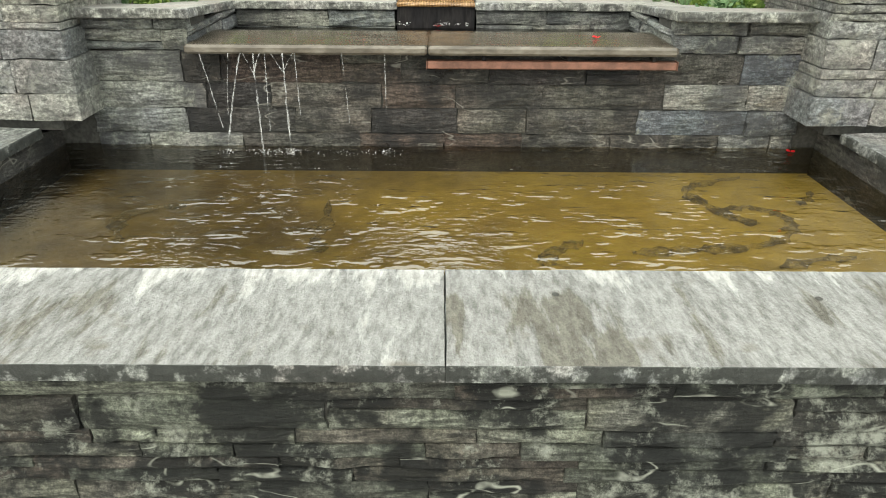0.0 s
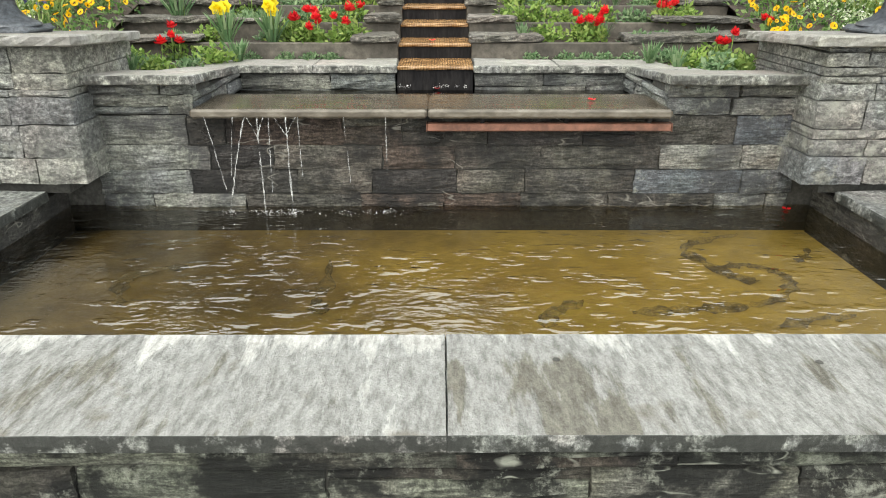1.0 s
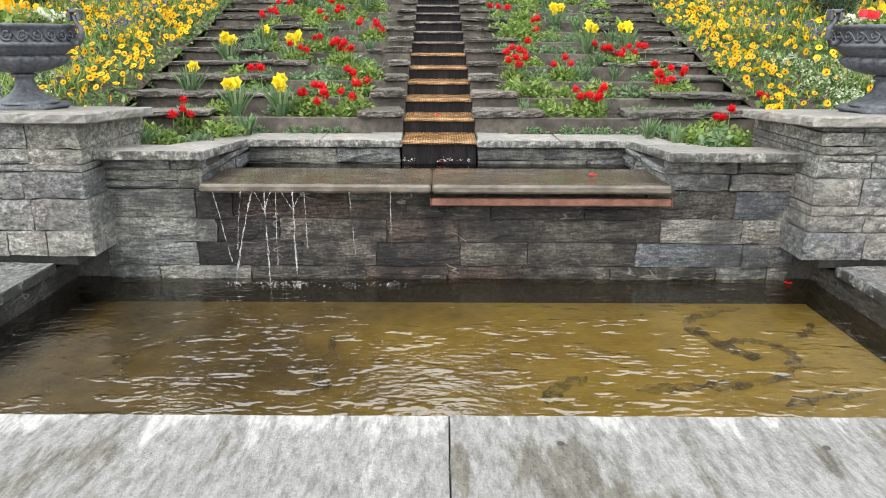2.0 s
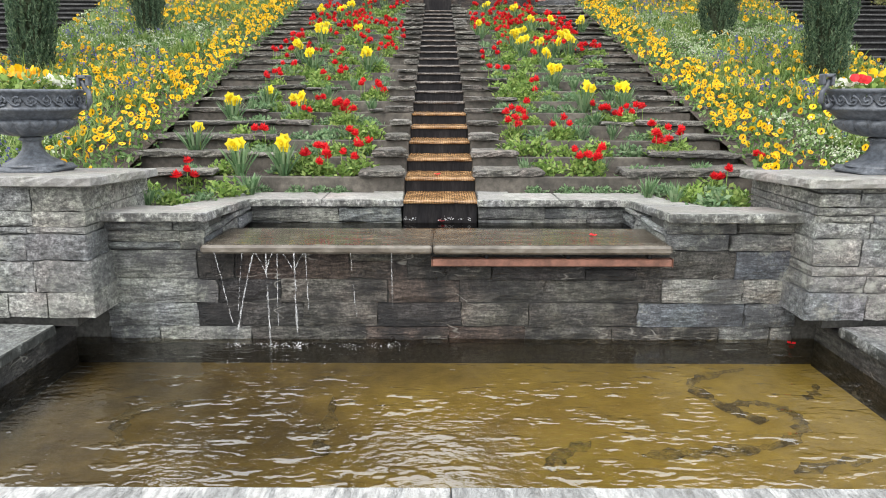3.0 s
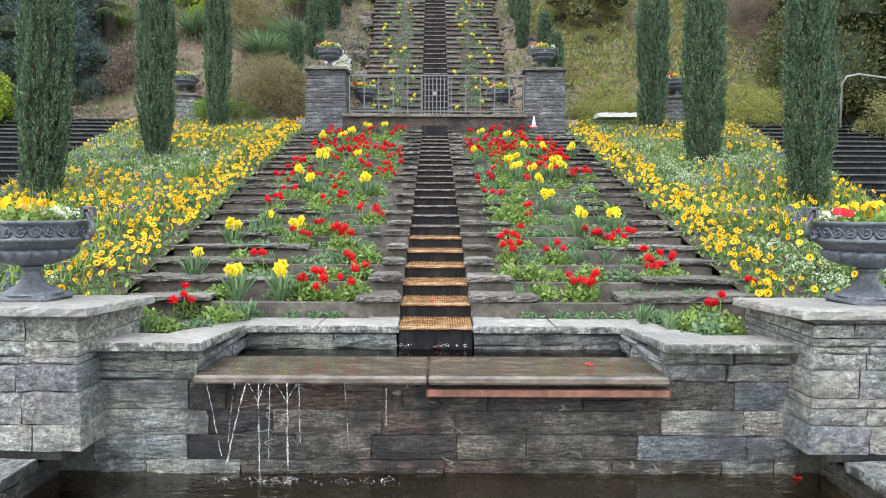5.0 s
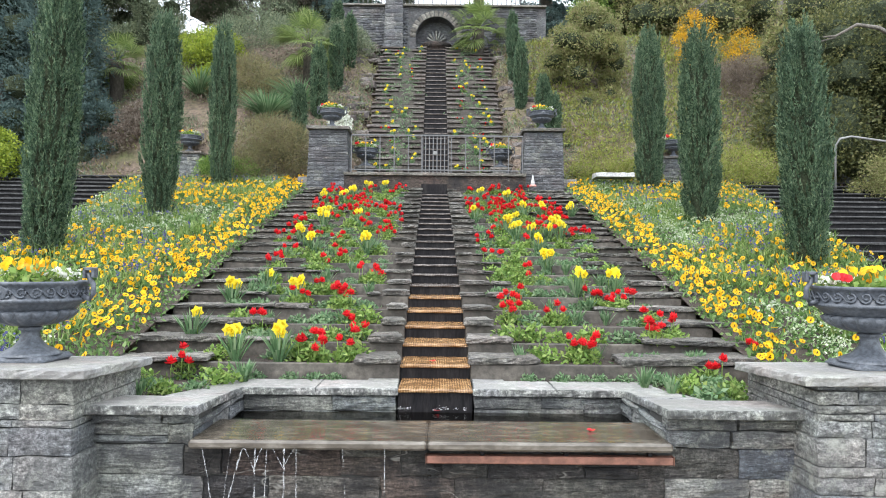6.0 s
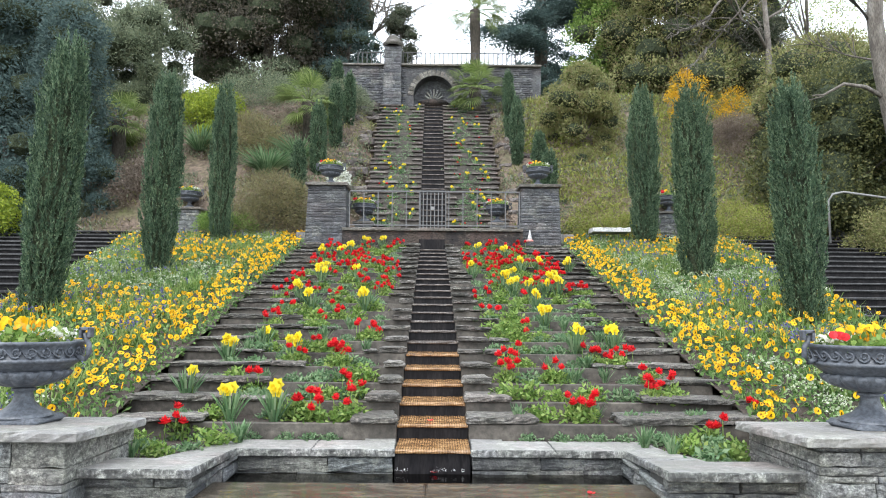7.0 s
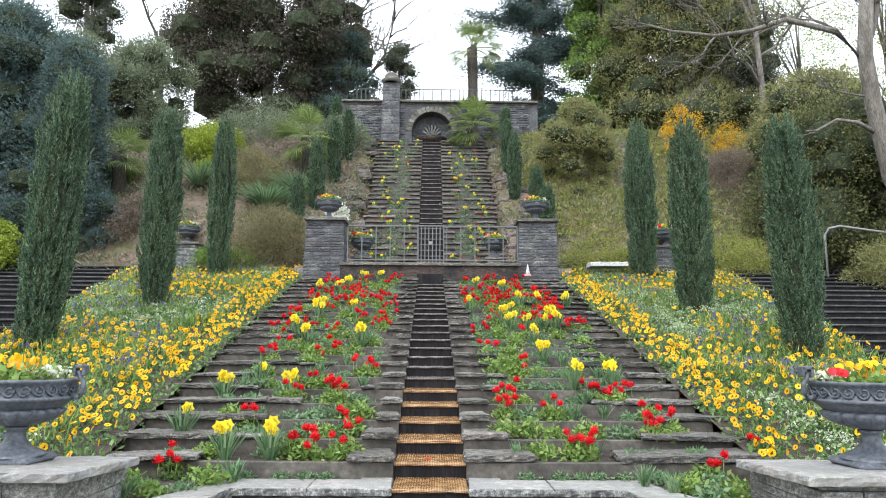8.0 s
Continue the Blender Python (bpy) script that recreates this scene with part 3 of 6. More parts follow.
for pts in ([(1.97, 4.3), (1.73, 4.22), (1.55, 4.07), (1.59, 3.9), (1.67, 3.72), (1.79, 3.59), (1.7, 3.67), (1.66, 3.77), (1.82, 3.82), (1.95, 3.74), (1.98, 3.62), (1.89, 3.45), (1.71, 3.33), (1.46, 3.28), (1.23, 3.26), (1.0, 3.22)],
            [(1.68, 3.08), (1.92, 3.17), (2.13, 3.19)],
            [(2.3, 4.06), (2.23, 3.95), (2.12, 3.86)],
            [(-0.49, 3.22), (-0.55, 3.35), (-0.53, 3.56), (-0.56, 3.92)],
            [(-1.53, 3.31), (-1.64, 3.62), (-1.52, 3.76), (-1.32, 3.81)],
            [(0.58, 3.08), (0.64, 3.24), (0.83, 3.37)]):
    tagged(part("silt_streak", strip("silt_streak", pts, 0.095, 0.196, M_SILT, R)), "dark streak of silt on the pool floor", "silt", kind="stuff")


def water_sheet(name, x0, x1, y0, y1, z, mat):
    return mesh_of(name, [(x0, y0, z), (x1, y0, z), (x1, y1, z), (x0, y1, z)], [(0, 1, 2, 3)], mat)


pool_water = plain("pool_water", water_sheet("pool_water", -2.272, 2.442, 2.33, 4.41, WATER_Z, M_WATER), "clear rippled pool water over an ochre floor", "water")
pool_water.visible_shadow = False

# rim of the pool
for x0, x1 in ((-3.0, -1.55), (-1.547, 0.097), (0.1, 1.72), (1.723, 3.2)):
    o = [(x0, 1.795), (x1, 1.795), (x1, 2.378), (x0, 2.378)]
    plain("coping_slab", slab_mesh("coping_slab", o, 0.487, 0.55, M_FLAG, R, 0.05, 0.0015, edge=M_EDGE, worn=0.002), "riven grey flagstone slab, partly wet, on the pool's front wall", "coping")
plain("coping_west", slab_mesh("coping_slab", [(-2.95, 2.382), (-2.25, 2.382), (-2.23, 4.1), (-2.95, 4.16)], 0.487, 0.55, M_GREY, R, 0.06, 0.003, edge=M_EDGE), "grey flagstone coping along the pool's side", "coping")
plain("coping_east", slab_mesh("coping_slab", [(2.42, 2.382), (3.2, 2.382), (3.2, 4.16), (2.42, 4.1)], 0.487, 0.55, M_GREY, R, 0.06, 0.003, edge=M_EDGE), "grey flagstone coping along the pool's side", "coping")
# Dark discs on the slab paint the shade inside two drilled holes.
for px, py in ((0.468, 2.2), (1.34, 2.18)):
    me = lathe("drill_hole", [(0.013, 0.001), (0.012, 0.0025), (0.001, 0.003)], M_MORTAR, 10)
    plain("drill_hole", me, "small dark disc standing in for a hole in the flagstone", "hole", "").location = (px, py, 0.551)


# ---- walls of stone ----
wall_front = plain("wall_front", box_mesh("wall_front", -3.0, 3.2, 1.868, 2.33, -0.06, 0.485, M_MORTAR, 0), "dark slate wall of the pool, stained and patched with lime", "wall")
wall_back = plain("wall_back", box_mesh("wall_back", -2.3, 2.5, 4.41, 4.75, 0.0, 0.94, M_MORTAR, 0), "dark wet slate wall behind the pool", "wall")
wall_w = plain("wall_back_west", box_mesh("wall_back_west", -2.3, -1.41, 4.43, 4.75, 0.94, 1.13, M_MORTAR, 0), "grey slate wall under its coping", "wall")
wall_e = plain("wall_back_east", box_mesh("wall_back_east", 1.46, 2.5, 4.43, 4.75, 0.94, 1.13, M_MORTAR, 0), "grey slate wall under its coping", "wall")
recess_w = plain("wall_recess_west", box_mesh("wall_recess_west", -1.75, -1.43, 4.76, 5.6, 0.5, 1.06, M_MORTAR, 0), "slate wall of the recess", "wall")
recess_e = plain("wall_recess_east", box_mesh("wall_recess_east", 1.5, 1.8, 4.76, 5.6, 0.5, 1.06, M_MORTAR, 0), "slate wall of the recess", "wall")
notch_w = plain("wall_notch_west", box_mesh("wall_notch_west", -1.42, -0.25, 5.45, 5.75, 0.5, 1.05, M_MORTAR, 0), "low slate wall beside the cascade", "wall")
notch_e = plain("wall_notch_east", box_mesh("wall_notch_east", 0.34, 1.49, 5.45, 5.75, 0.5, 1.05, M_MORTAR, 0), "low slate wall beside the cascade", "wall")


def cap_top(x, y):
    return -0.074 * max(0.0, min(y, 5.38) - 4.28)


CAPS = [
    [(-2.1, 4.275), (-1.345, 4.275), (-1.385, 4.95), (-1.75, 4.8), (-2.1, 4.8)],
    [(-1.385, 4.955), (-1.39, 5.36), (-0.85, 5.365), (-0.85, 5.76), (-1.62, 5.76), (-1.75, 4.805)],
    [(-0.847, 5.365), (-0.235, 5.37), (-0.25, 5.84), (-0.5, 5.84), (-0.5, 5.76), (-0.847, 5.76)],
    [(1.43, 4.275), (2.27, 4.275), (2.27, 4.8), (1.85, 4.8), (1.45, 4.95)],
    [(1.45, 4.955), (1.85, 4.805), (1.72, 5.76), (0.95, 5.76), (0.95, 5.365), (1.46, 5.36)],
    [(0.33, 5.37), (0.947, 5.365), (0.947, 5.76), (0.6, 5.76), (0.6, 5.84), (0.34, 5.84)],
]
for o in CAPS:
    plain("coping_slab", slab_mesh("coping_slab", o, 1.137, 1.193, M_CAP, R, 0.05, 0.005, cap_top, M_CAPEDGE), "pale weathered stone coping slab on a garden wall", "coping")

# shelf over which the water runs, with the trough behind it
shelf = plain("shelf_stone", box_mesh("shelf_stone", -1.395, 0.003, 4.262, 4.83, 0.945, 0.998, M_SHELF, 0.014), "wet brown stone shelf with a rounded nose over the pool", "ledge")
plain("shelf_stone", box_mesh("shelf_stone", 0.008, 1.455, 4.262, 4.83, 0.945, 0.998, M_SHELF, 0.014), "wet brown stone shelf with a rounded nose over the pool", "ledge")
film = plain("shelf_water", water_sheet("shelf_water", -1.38, 1.44, 4.285, 4.82, 1.001, M_FILM), "thin sheet of water on the stone shelf", "water")
film.visible_shadow = False
# Trough floor is near-black: the recess's darkness is put into its colour.
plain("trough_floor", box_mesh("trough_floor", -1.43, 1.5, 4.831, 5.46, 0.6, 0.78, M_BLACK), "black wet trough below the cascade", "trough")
trough = plain("trough_water", water_sheet("trough_water", -1.43, 1.5, 4.831, 5.47, 0.93, M_TROUGH), "dark still water in the trough", "water")
trough.visible_shadow = False
gutter = tagged(empty("metal_gutter", 0.735, 4.33, 0.862), "reddish brown metal gutter under the stone shelf", "gutter")
part("channel", box_mesh("channel", -0.733, 0.733, -0.03, 0.03, 0.0, 0.046, M_RUST, 0.006), gutter)
for gx in (-0.736, 0.736):
    part("end_plate", box_mesh("end_plate", gx - 0.002, gx + 0.002, -0.033, 0.033, -0.002, 0.049, M_RUST, 0.001), gutter)
for gx in (-0.4, 0.1, 0.6):
    part("bracket", box_mesh("bracket", gx - 0.012, gx + 0.012, -0.01, 0.05, 0.047, 0.082, M_BLACK, 0.002), gutter)

# ---- cascade and terraces ----
N = 22
cascade = tagged(empty("water_cascade", axis(Y0), Y0, Z0), "narrow stepped water cascade, lower treads stained orange", "cascade")


def cascade_step(i, y, z, go, rise, wide, mat, parent, riser_mat):
    x = axis(y)
    o = [(x - wide, y), (x + wide, y), (x + wide, y + go + 0.05), (x - wide, y + go + 0.05)]
    base = Vector(parent.location) if parent else Vector((0, 0, 0))
    me = slab_mesh("tread", o, z - 0.03, z, mat, R, 0.06, 0.004)
    part("tread", me, parent, m=Matrix.Translation(-base))
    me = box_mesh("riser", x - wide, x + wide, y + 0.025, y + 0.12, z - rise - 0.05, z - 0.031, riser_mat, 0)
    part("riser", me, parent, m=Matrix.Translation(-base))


# The first riser is a tall near-black block standing in for a shaded recess.
for i in range(N):
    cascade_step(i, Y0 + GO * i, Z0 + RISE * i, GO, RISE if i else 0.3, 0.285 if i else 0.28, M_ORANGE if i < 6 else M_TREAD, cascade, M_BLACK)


def outer(y, side):
    return axis(y) + side * (2.62 + 0.036 * (y - 6.0))


def build_terraces():
    rng = random.Random(11)
    for side, word in ((-1, "west"), (1, "east")):
        v, f = [], []
        body = tagged(empty("terrace_" + word, 0, Y0, Z0), "stepped planting terrace with concrete risers", "terrace", kind="structure")
        inv = Matrix.Translation((0, -Y0, -Z0))
        for i in range(1, N + 2):
            y, z = Y0 + GO * i, Z0 + RISE * i
            xi, xo = axis(y) + side * 0.29, outer(y, side)
            a, b = min(xi, xo), max(xi, xo)
            part("riser", box_mesh("riser", a, b, y + rng.uniform(-0.008, 0.008), y + 0.06, z - RISE - 0.08, z + rng.uniform(-0.004, 0.006), M_RISER, 0.006), body, m=inv)
            part("cheek", box_mesh("cheek", *((a, a + 0.07) if side > 0 else (b - 0.07, b)), y + 0.061, y + GO + 0.05, z - RISE - 0.1, z - 0.004, M_RISER, 0.003), body, m=inv)
            k = len(v)
            v += [(a, y + 0.05, z - 0.02), (b, y + 0.05, z - 0.02), (b, y + GO + 0.01, z + 0.0), (a, y + GO + 0.01, z + 0.0)]
            f.append((k, k + 1, k + 2, k + 3))
            # flat stones at both ends of the riser
            w = rng.uniform(0.2, 0.42)
            if i == 1:
                w = 0.38 if side < 0 else 0.58
            p0 = axis(y) + side * 0.275
            ow = rng.uniform(0.45, 1.15)
            flags = [(p0, p0 + side * w, rng.uniform(0.035, 0.065)), (xo - side * ow, xo + side * rng.uniform(-0.05, 0.3), rng.uniform(0.03, 0.06))]
            if rng.random() < 0.45:
                flags.append((xo - side * (ow + 0.01), xo - side * (ow + rng.uniform(0.25, 0.5)), rng.uniform(0.025, 0.045)))
            if rng.random() < 0.4:
                flags.append((p0 + side * (w + 0.01), p0 + side * (w + rng.uniform(0.15, 0.35)), rng.uniform(0.025, 0.045)))
            for (u0, u1, th) in flags:
                l, r = min(u0, u1), max(u0, u1)
                fr = y - rng.uniform(0.015, 0.065)
                o = [(l, fr + rng.uniform(-0.025, 0.025)), ((l + r) / 2, fr + rng.uniform(-0.02, 0.02)), (r, fr + rng.uniform(-0.025, 0.025)), (r - rng.uniform(0, 0.08), y + rng.uniform(0.25, 0.42)), (l + rng.uniform(0, 0.06), y + rng.uniform(0.25, 0.42))]
                tilt = rng.uniform(-0.03, 0.03)
                mid = (l + r) / 2
                part("slab", slab_mesh("slab", o, z + 0.008, z + 0.008 + th, M_SLAB, rng, 0.05, 0.011, lambda px, py: tilt * (px - mid), edge=M_SLABEDGE), body, m=inv)
        part("soil", mesh_of("soil", v, f, M_SOIL), body, m=inv)
    # beds behind the wall copings
    for x0, x1 in ((-2.6, -1.6), (1.7, 2.8)):
        plain("soil_bed", mesh_of("soil_bed", [(x0, 4.7, 1.1), (x1, 4.7, 1.1), (x1, 5.9, 1.1), (x0, 5.9, 1.1)], [(0, 1, 2, 3)], M_SOIL), "dark planting soil behind the wall", "soil")
    plain("soil_bed", mesh_of("soil_bed", [(-1.5, 5.7, 1.09), (-0.3, 5.7, 1.09), (-0.3, 5.9, 1.1), (-1.5, 5.9, 1.1)], [(0, 1, 2, 3)], M_SOIL), "dark planting soil behind the wall", "soil")
    plain("soil_bed", mesh_of("soil_bed", [(0.4, 5.7, 1.09), (1.6, 5.7, 1.09), (1.6, 5.9, 1.1), (0.4, 5.9, 1.1)], [(0, 1, 2, 3)], M_SOIL), "dark planting soil behind the wall", "soil")


build_terraces()


def bed_edge(y):
    """Distance of the pansy beds' outer edge from the middle."""
    return 5.75 + 0.2 * (y - 9.7)


def bed_height(x, y):
    return slope(y) + 0.03 + 0.05 * noise.noise((x * 0.8, y * 0.8, 3.0))


def build_side_beds():
    for side, word in ((-1, "west"), (1, "east")):
        v, f = [], []
        ys = np.linspace(4.95, 17.2, 50)
        for y in ys:
            a, b = 2.6 + 0.036 * (y - 6.0), max(3.6, bed_edge(y))
            for k in range(9):
                x = axis(y) + side * (a + (b - a) * k / 8)
                v.append((x, y, bed_height(x, y) - (0.2 if k == 8 else 0)))
        for j in range(len(ys) - 1):
            for k in range(8):
                q = (j * 9 + k, j * 9 + k + 1, (j + 1) * 9 + k + 1, (j + 1) * 9 + k)
                f.append(q if side > 0 else q[::-1])
        plain("flower_bed_" + word, mesh_of("flower_bed", v, f, M_SOIL, True), "sloping bed of dark soil planted with pansies", "flower bed")


build_side_beds()


def build_side_stairs():
    rng = random.Random(8)
    for side, word in ((-1, "west"), (1, "east")):
        st = tagged(empty("stairs_" + word, side * 8, 12, 2.7), "broad flight of dark stone steps beside the flower bed", "stairs", kind="structure")
        inv = Matrix.Translation((-side * 8, -12, -2.7))
        n = 26
        for i in range(n):
            z = 4.13 - 0.14 * i
            y = 16.9 - 0.5 * i
            x0, x1 = side * 4.6, side * 16.0
            a, b = min(x0, x1), max(x0, x1)
            part("step", slab_mesh("step", [(a, y - 0.02), (b, y - 0.02), (b, y + 0.55), (a, y + 0.55)], z - 0.035, z, M_STEP, rng, 0.5, 0.006), st, m=inv)
            # Near-black bases paint in the shade of the gaps under the steps.
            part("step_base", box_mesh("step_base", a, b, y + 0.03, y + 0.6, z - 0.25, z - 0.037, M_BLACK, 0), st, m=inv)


build_side_stairs()

# ---- upper terrace, gate and upper flight ----
terrace_top = plain("terrace_wall", box_mesh("terrace_wall", -2.1, 1.99, 15.66, 16.0, 3.4, 4.03, M_WET, 0.01), "dark slate wall at the head of the cascade", "wall")
plain("terrace_ledge", slab_mesh("terrace_ledge", [(-2.1, 15.6), (1.99, 15.6), (1.99, 16.9), (-2.1, 16.9)], 4.031, 4.1, M_SLAB, R, 0.1, 0.006), "stone ledge under the railing", "ledge")
plain("terrace_floor", box_mesh("terrace_floor", -3.2, 3.2, 16.0, 17.2, 3.5, 4.03, M_PAVE, 0), "stone paving of the terrace", "pavement")
# No real opening: a black block paints the shade inside the cascade's mouth.
outlet = plain("cascade_mouth", box_mesh("cascade_mouth", -0.36, 0.22, 15.6, 15.664, 3.62, 3.84, M_BLACK, 0), "near-black block standing in for the cascade's mouth in the wall", "opening")


def gate_pillar(x, word):
    rng = random.Random(int(x * 10) + 50)
    p = tagged(empty("gate_pillar_" + word, x, 15.7, 3.7), "tapered dark slate gate pillar with a flat cap", "pillar")
    part("core", box_mesh("core", -0.4, 0.4, 0.06, 0.8, -0.1, 1.38, M_MORTAR, 0), p)
    z = 0.0
    while z < 1.36:
        h = min(rng.uniform(0.05, 0.11), 1.37 - z)
        half = 0.475 - 0.05 * z / 1.37
        xx = -half
        while xx < half - 0.01:
            w = rng.uniform(0.14, 0.45)
            if half - xx - w < 0.12:
                w = half - xx
            part("stone", stone_mesh(w - 0.006, h - 0.006, 0.6, rng, M_ARCH, 0.005, 0.008), p, m=pose(xx + w / 2, 0.02 * z, z))
            xx += w
        z += h
    part("cap", slab_mesh("cap", [(-0.48, -0.05), (0.48, -0.05), (0.48, 0.85), (-0.48, 0.85)], 1.37, 1.44, M_SLAB, rng, 0.08, 0.005), p)
    return p


gate_pillar(-2.475, "west")
gate_pillar(2.39, "east")


def railing(name, x0, x1, y, z, h, gap, label, metal, half=0.011):
    r = tagged(empty(name, (x0 + x1) / 2, y, z), label, "railing")
    w = (x1 - x0) / 2
    part("rail", box_mesh("rail", -w, w, -0.015, 0.015, h - 0.03, h, metal, 0.003), r)
    part("rail", box_mesh("rail", -w, w, -0.012, 0.012, 0.06, 0.085, metal, 0.003), r)
    me = box_mesh("bar", -half, half, -half, half, 0.0, h - 0.031, metal, 0.002)
    n = int((x1 - x0) / gap)
    for i in range(n + 1):
        part("bar", me, r, m=pose(-w + (x1 - x0) * i / n, 0, 0))
    return r


railing("gate_railing", -1.95, 1.92, 15.75, 4.1, 0.87, 0.3, "grey iron railing between the gate pillars", M_RAIL)
gate = railing("iron_gate", -0.36, 0.24, 15.72, 4.1, 0.87, 0.085, "narrow grey iron gate with close bars", M_RAIL)
part("latch", box_mesh("latch", -0.04, 0.04, -0.03, -0.012, 0.42, 0.5, M_IRON, 0.004), gate)

UN, UGO, URISE, UY, UZ = 30, 0.235, 0.1835, 17.0, 4.15
upper = tagged(empty("upper_cascade", axis(UY), UY, UZ), "steep upper flight of the stepped water cascade", "cascade")
for i in range(UN):
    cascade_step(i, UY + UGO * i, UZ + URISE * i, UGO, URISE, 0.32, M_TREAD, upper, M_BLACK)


def upper_terraces():
    rng = random.Random(21)
    for side, word in ((-1, "west"), (1, "east")):
        body = tagged(empty("upper_terrace_" + word, 0, UY, UZ), "steep stepped terrace of flat stones and soil", "terrace", kind="structure")
        inv = Matrix.Translation((0, -UY, -UZ))
        v, f = [], []
        for i in range(UN):
            y, z = UY + UGO * i, UZ + URISE * i
            xi, xo = axis(y) + side * 0.325, axis(y) + side * (1.78 + rng.uniform(-0.05, 0.1))
            a, b = min(xi, xo), max(xi, xo)
            part("riser", box_mesh("riser", a, b, y, y + 0.3, z - 0.3, z - 0.01, M_RISER, 0.005), body, m=inv)
            k = len(v)
            v += [(a, y + 0.02, z), (b, y + 0.02, z), (b, y + UGO + 0.02, z), (a, y + UGO + 0.02, z)]
            f.append((k, k + 1, k + 2, k + 3))
            for u0, u1 in ((xi, xi + side * rng.uniform(0.3, 0.55)), (xo - side * rng.uniform(0.45, 0.85), xo + side * rng.uniform(0.0, 0.12))):
                l, r = min(u0, u1), max(u0, u1)
                o = [(l, y - 0.05), (r, y - 0.05), (r, y + 0.2), (l, y + 0.2)]
                part("slab", slab_mesh("slab", o, z + 0.003, z + rng.uniform(0.045, 0.07), M_UPPER, rng, 0.12, 0.008), body, m=inv)
        part("soil", mesh_of("soil", v, f, M_SOIL), body, m=inv)


upper_terraces()


# ---- arch wall at the top ----
def build_arch_wall():
    y0, y1, zb, zt = 24.2, 24.8, 9.2, 11.05
    cx, r, spring = -0.13, 0.72, 10.0
    n = 20
    arc = [(cx + r * math.cos(math.pi - math.pi * k / n), spring + r * math.sin(math.pi - math.pi * k / n)) for k in range(n + 1)]
    inner = [(cx - r, zb)] + arc + [(cx + r, zb)]
    v, f = [], []
    top = [(cx - r, zt)] + [(p[0], zt) for p in arc] + [(cx + r, zt)]
    for y in (y0, y1):
        v += [(p[0], y, p[1]) for p in inner]
        v += [(p[0], y, p[1]) for p in top]
    m = len(inner)
    for k in range(1, m - 2):
        f.append((k, k + 1, m + k + 1, m + k))
    for k in range(m - 1):
        f.append((k + 1, k, 2 * m + k, 2 * m + k + 1))
    for x0, x1 in ((-3.4, cx - r), (cx + r, 3.7)):
        k = len(v)
        for y in (y0, y1):
            v += [(x0, y, zb), (x1, y, zb), (x1, y, zt), (x0, y, zt)]
        f += [(k, k + 1, k + 2, k + 3), (k + 5, k + 4, k + 7, k + 6), (k + 3, k + 2, k + 6, k + 7)]
    wall = plain("wall_arch", mesh_of("wall_arch", v, f, M_ARCH), "dark slate retaining wall with an arched niche", "wall")
    plain("niche_back", box_mesh("niche_back", cx - 0.8, cx + 0.8, 24.7, 24.78, 9.2, 10.9, M_ARCH, 0), "back of the arched niche", "wall")
    rng = random.Random(3)
    for k in range(17):
        a = math.pi - math.pi * (k + 0.5) / 17
        me = stone_mesh(0.125, 0.2, 0.2, rng, M_SLAB, 0.005, 0.01)
        part("voussoir", me, wall, m=pose(cx + (r + 0.005) * math.cos(a), y0 - 0.03, spring + (r + 0.005) * math.sin(a), 0, 90 - math.degrees(a), 0))
    for x0, x1 in ((-3.2, cx - 0.98), (cx + 0.98, 3.4)):
        lay(wall, x0, x1, y0 - 0.03, zb, zt, (0.07, 0.16), (0.16, 0.5), M_ARCH, rng, 0.1)
    plain("wall_coping", slab_mesh("wall_coping", [(-3.4, 24.05), (3.7, 24.05), (3.7, 24.9), (-3.4, 24.9)], 11.05, 11.12, M_SLAB, rng, 0.3, 0.006), "stone coping of the retaining wall", "coping")
    shell = tagged(empty("shell_relief", cx, 24.68, 9.95), "pale carved shell relief in the niche", "relief")
    for k in range(7):
        a = radians(-66 + 22 * k)
        pts = [(0.05 * math.sin(a), 0, 0.0), (0.2 * math.sin(a), -0.06, 0.2 * math.cos(a)), (0.36 * math.sin(a), -0.04, 0.42 * math.cos(a))]
        part("rib", tube("rib", pts, 0.02, M_GREY, 6, 1.8), shell)
    part("basin", lathe("basin", [(0.05, -0.45), (0.25, -0.4), (0.5, -0.25), (0.58, -0.12), (0.54, -0.1), (0.3, -0.16), (0.01, -0.2)], M_WET, 24), shell)
    post = tagged(empty("stone_post", -1.6, 24.0, 9.3), "square slate post with a moulded cap at the wall", "post")
    part("shaft", box_mesh("shaft", -0.29, 0.29, -0.1, 0.5, 0, 2.42, M_ARCH, 0.01), post)
    z = 0.0
    while z < 2.35:
        h = rng.uniform(0.09, 0.17)
        half = 0.33 - 0.04 * z / 2.4
        split = rng.uniform(-0.12, 0.12)
        for a, b in ((-half, split), (split, half)):
            part("stone", stone_mesh(b - a - 0.006, h - 0.006, 0.3, rng, M_ARCH, 0.005, 0.01), post, m=pose((a + b) / 2, -0.14, z))
        z += h
    part("cap", lathe("cap", [(0.3, 2.4), (0.36, 2.46), (0.36, 2.52), (0.26, 2.58), (0.25, 2.68), (0.18, 2.76), (0.01, 2.8)], M_SLAB, 16), post)
    railing("bridge_railing", -2.9, 3.0, 24.5, 11.12, 0.58, 0.16, "slender iron railing on the retaining wall", M_DARKIRON, 0.017)


build_arch_wall()


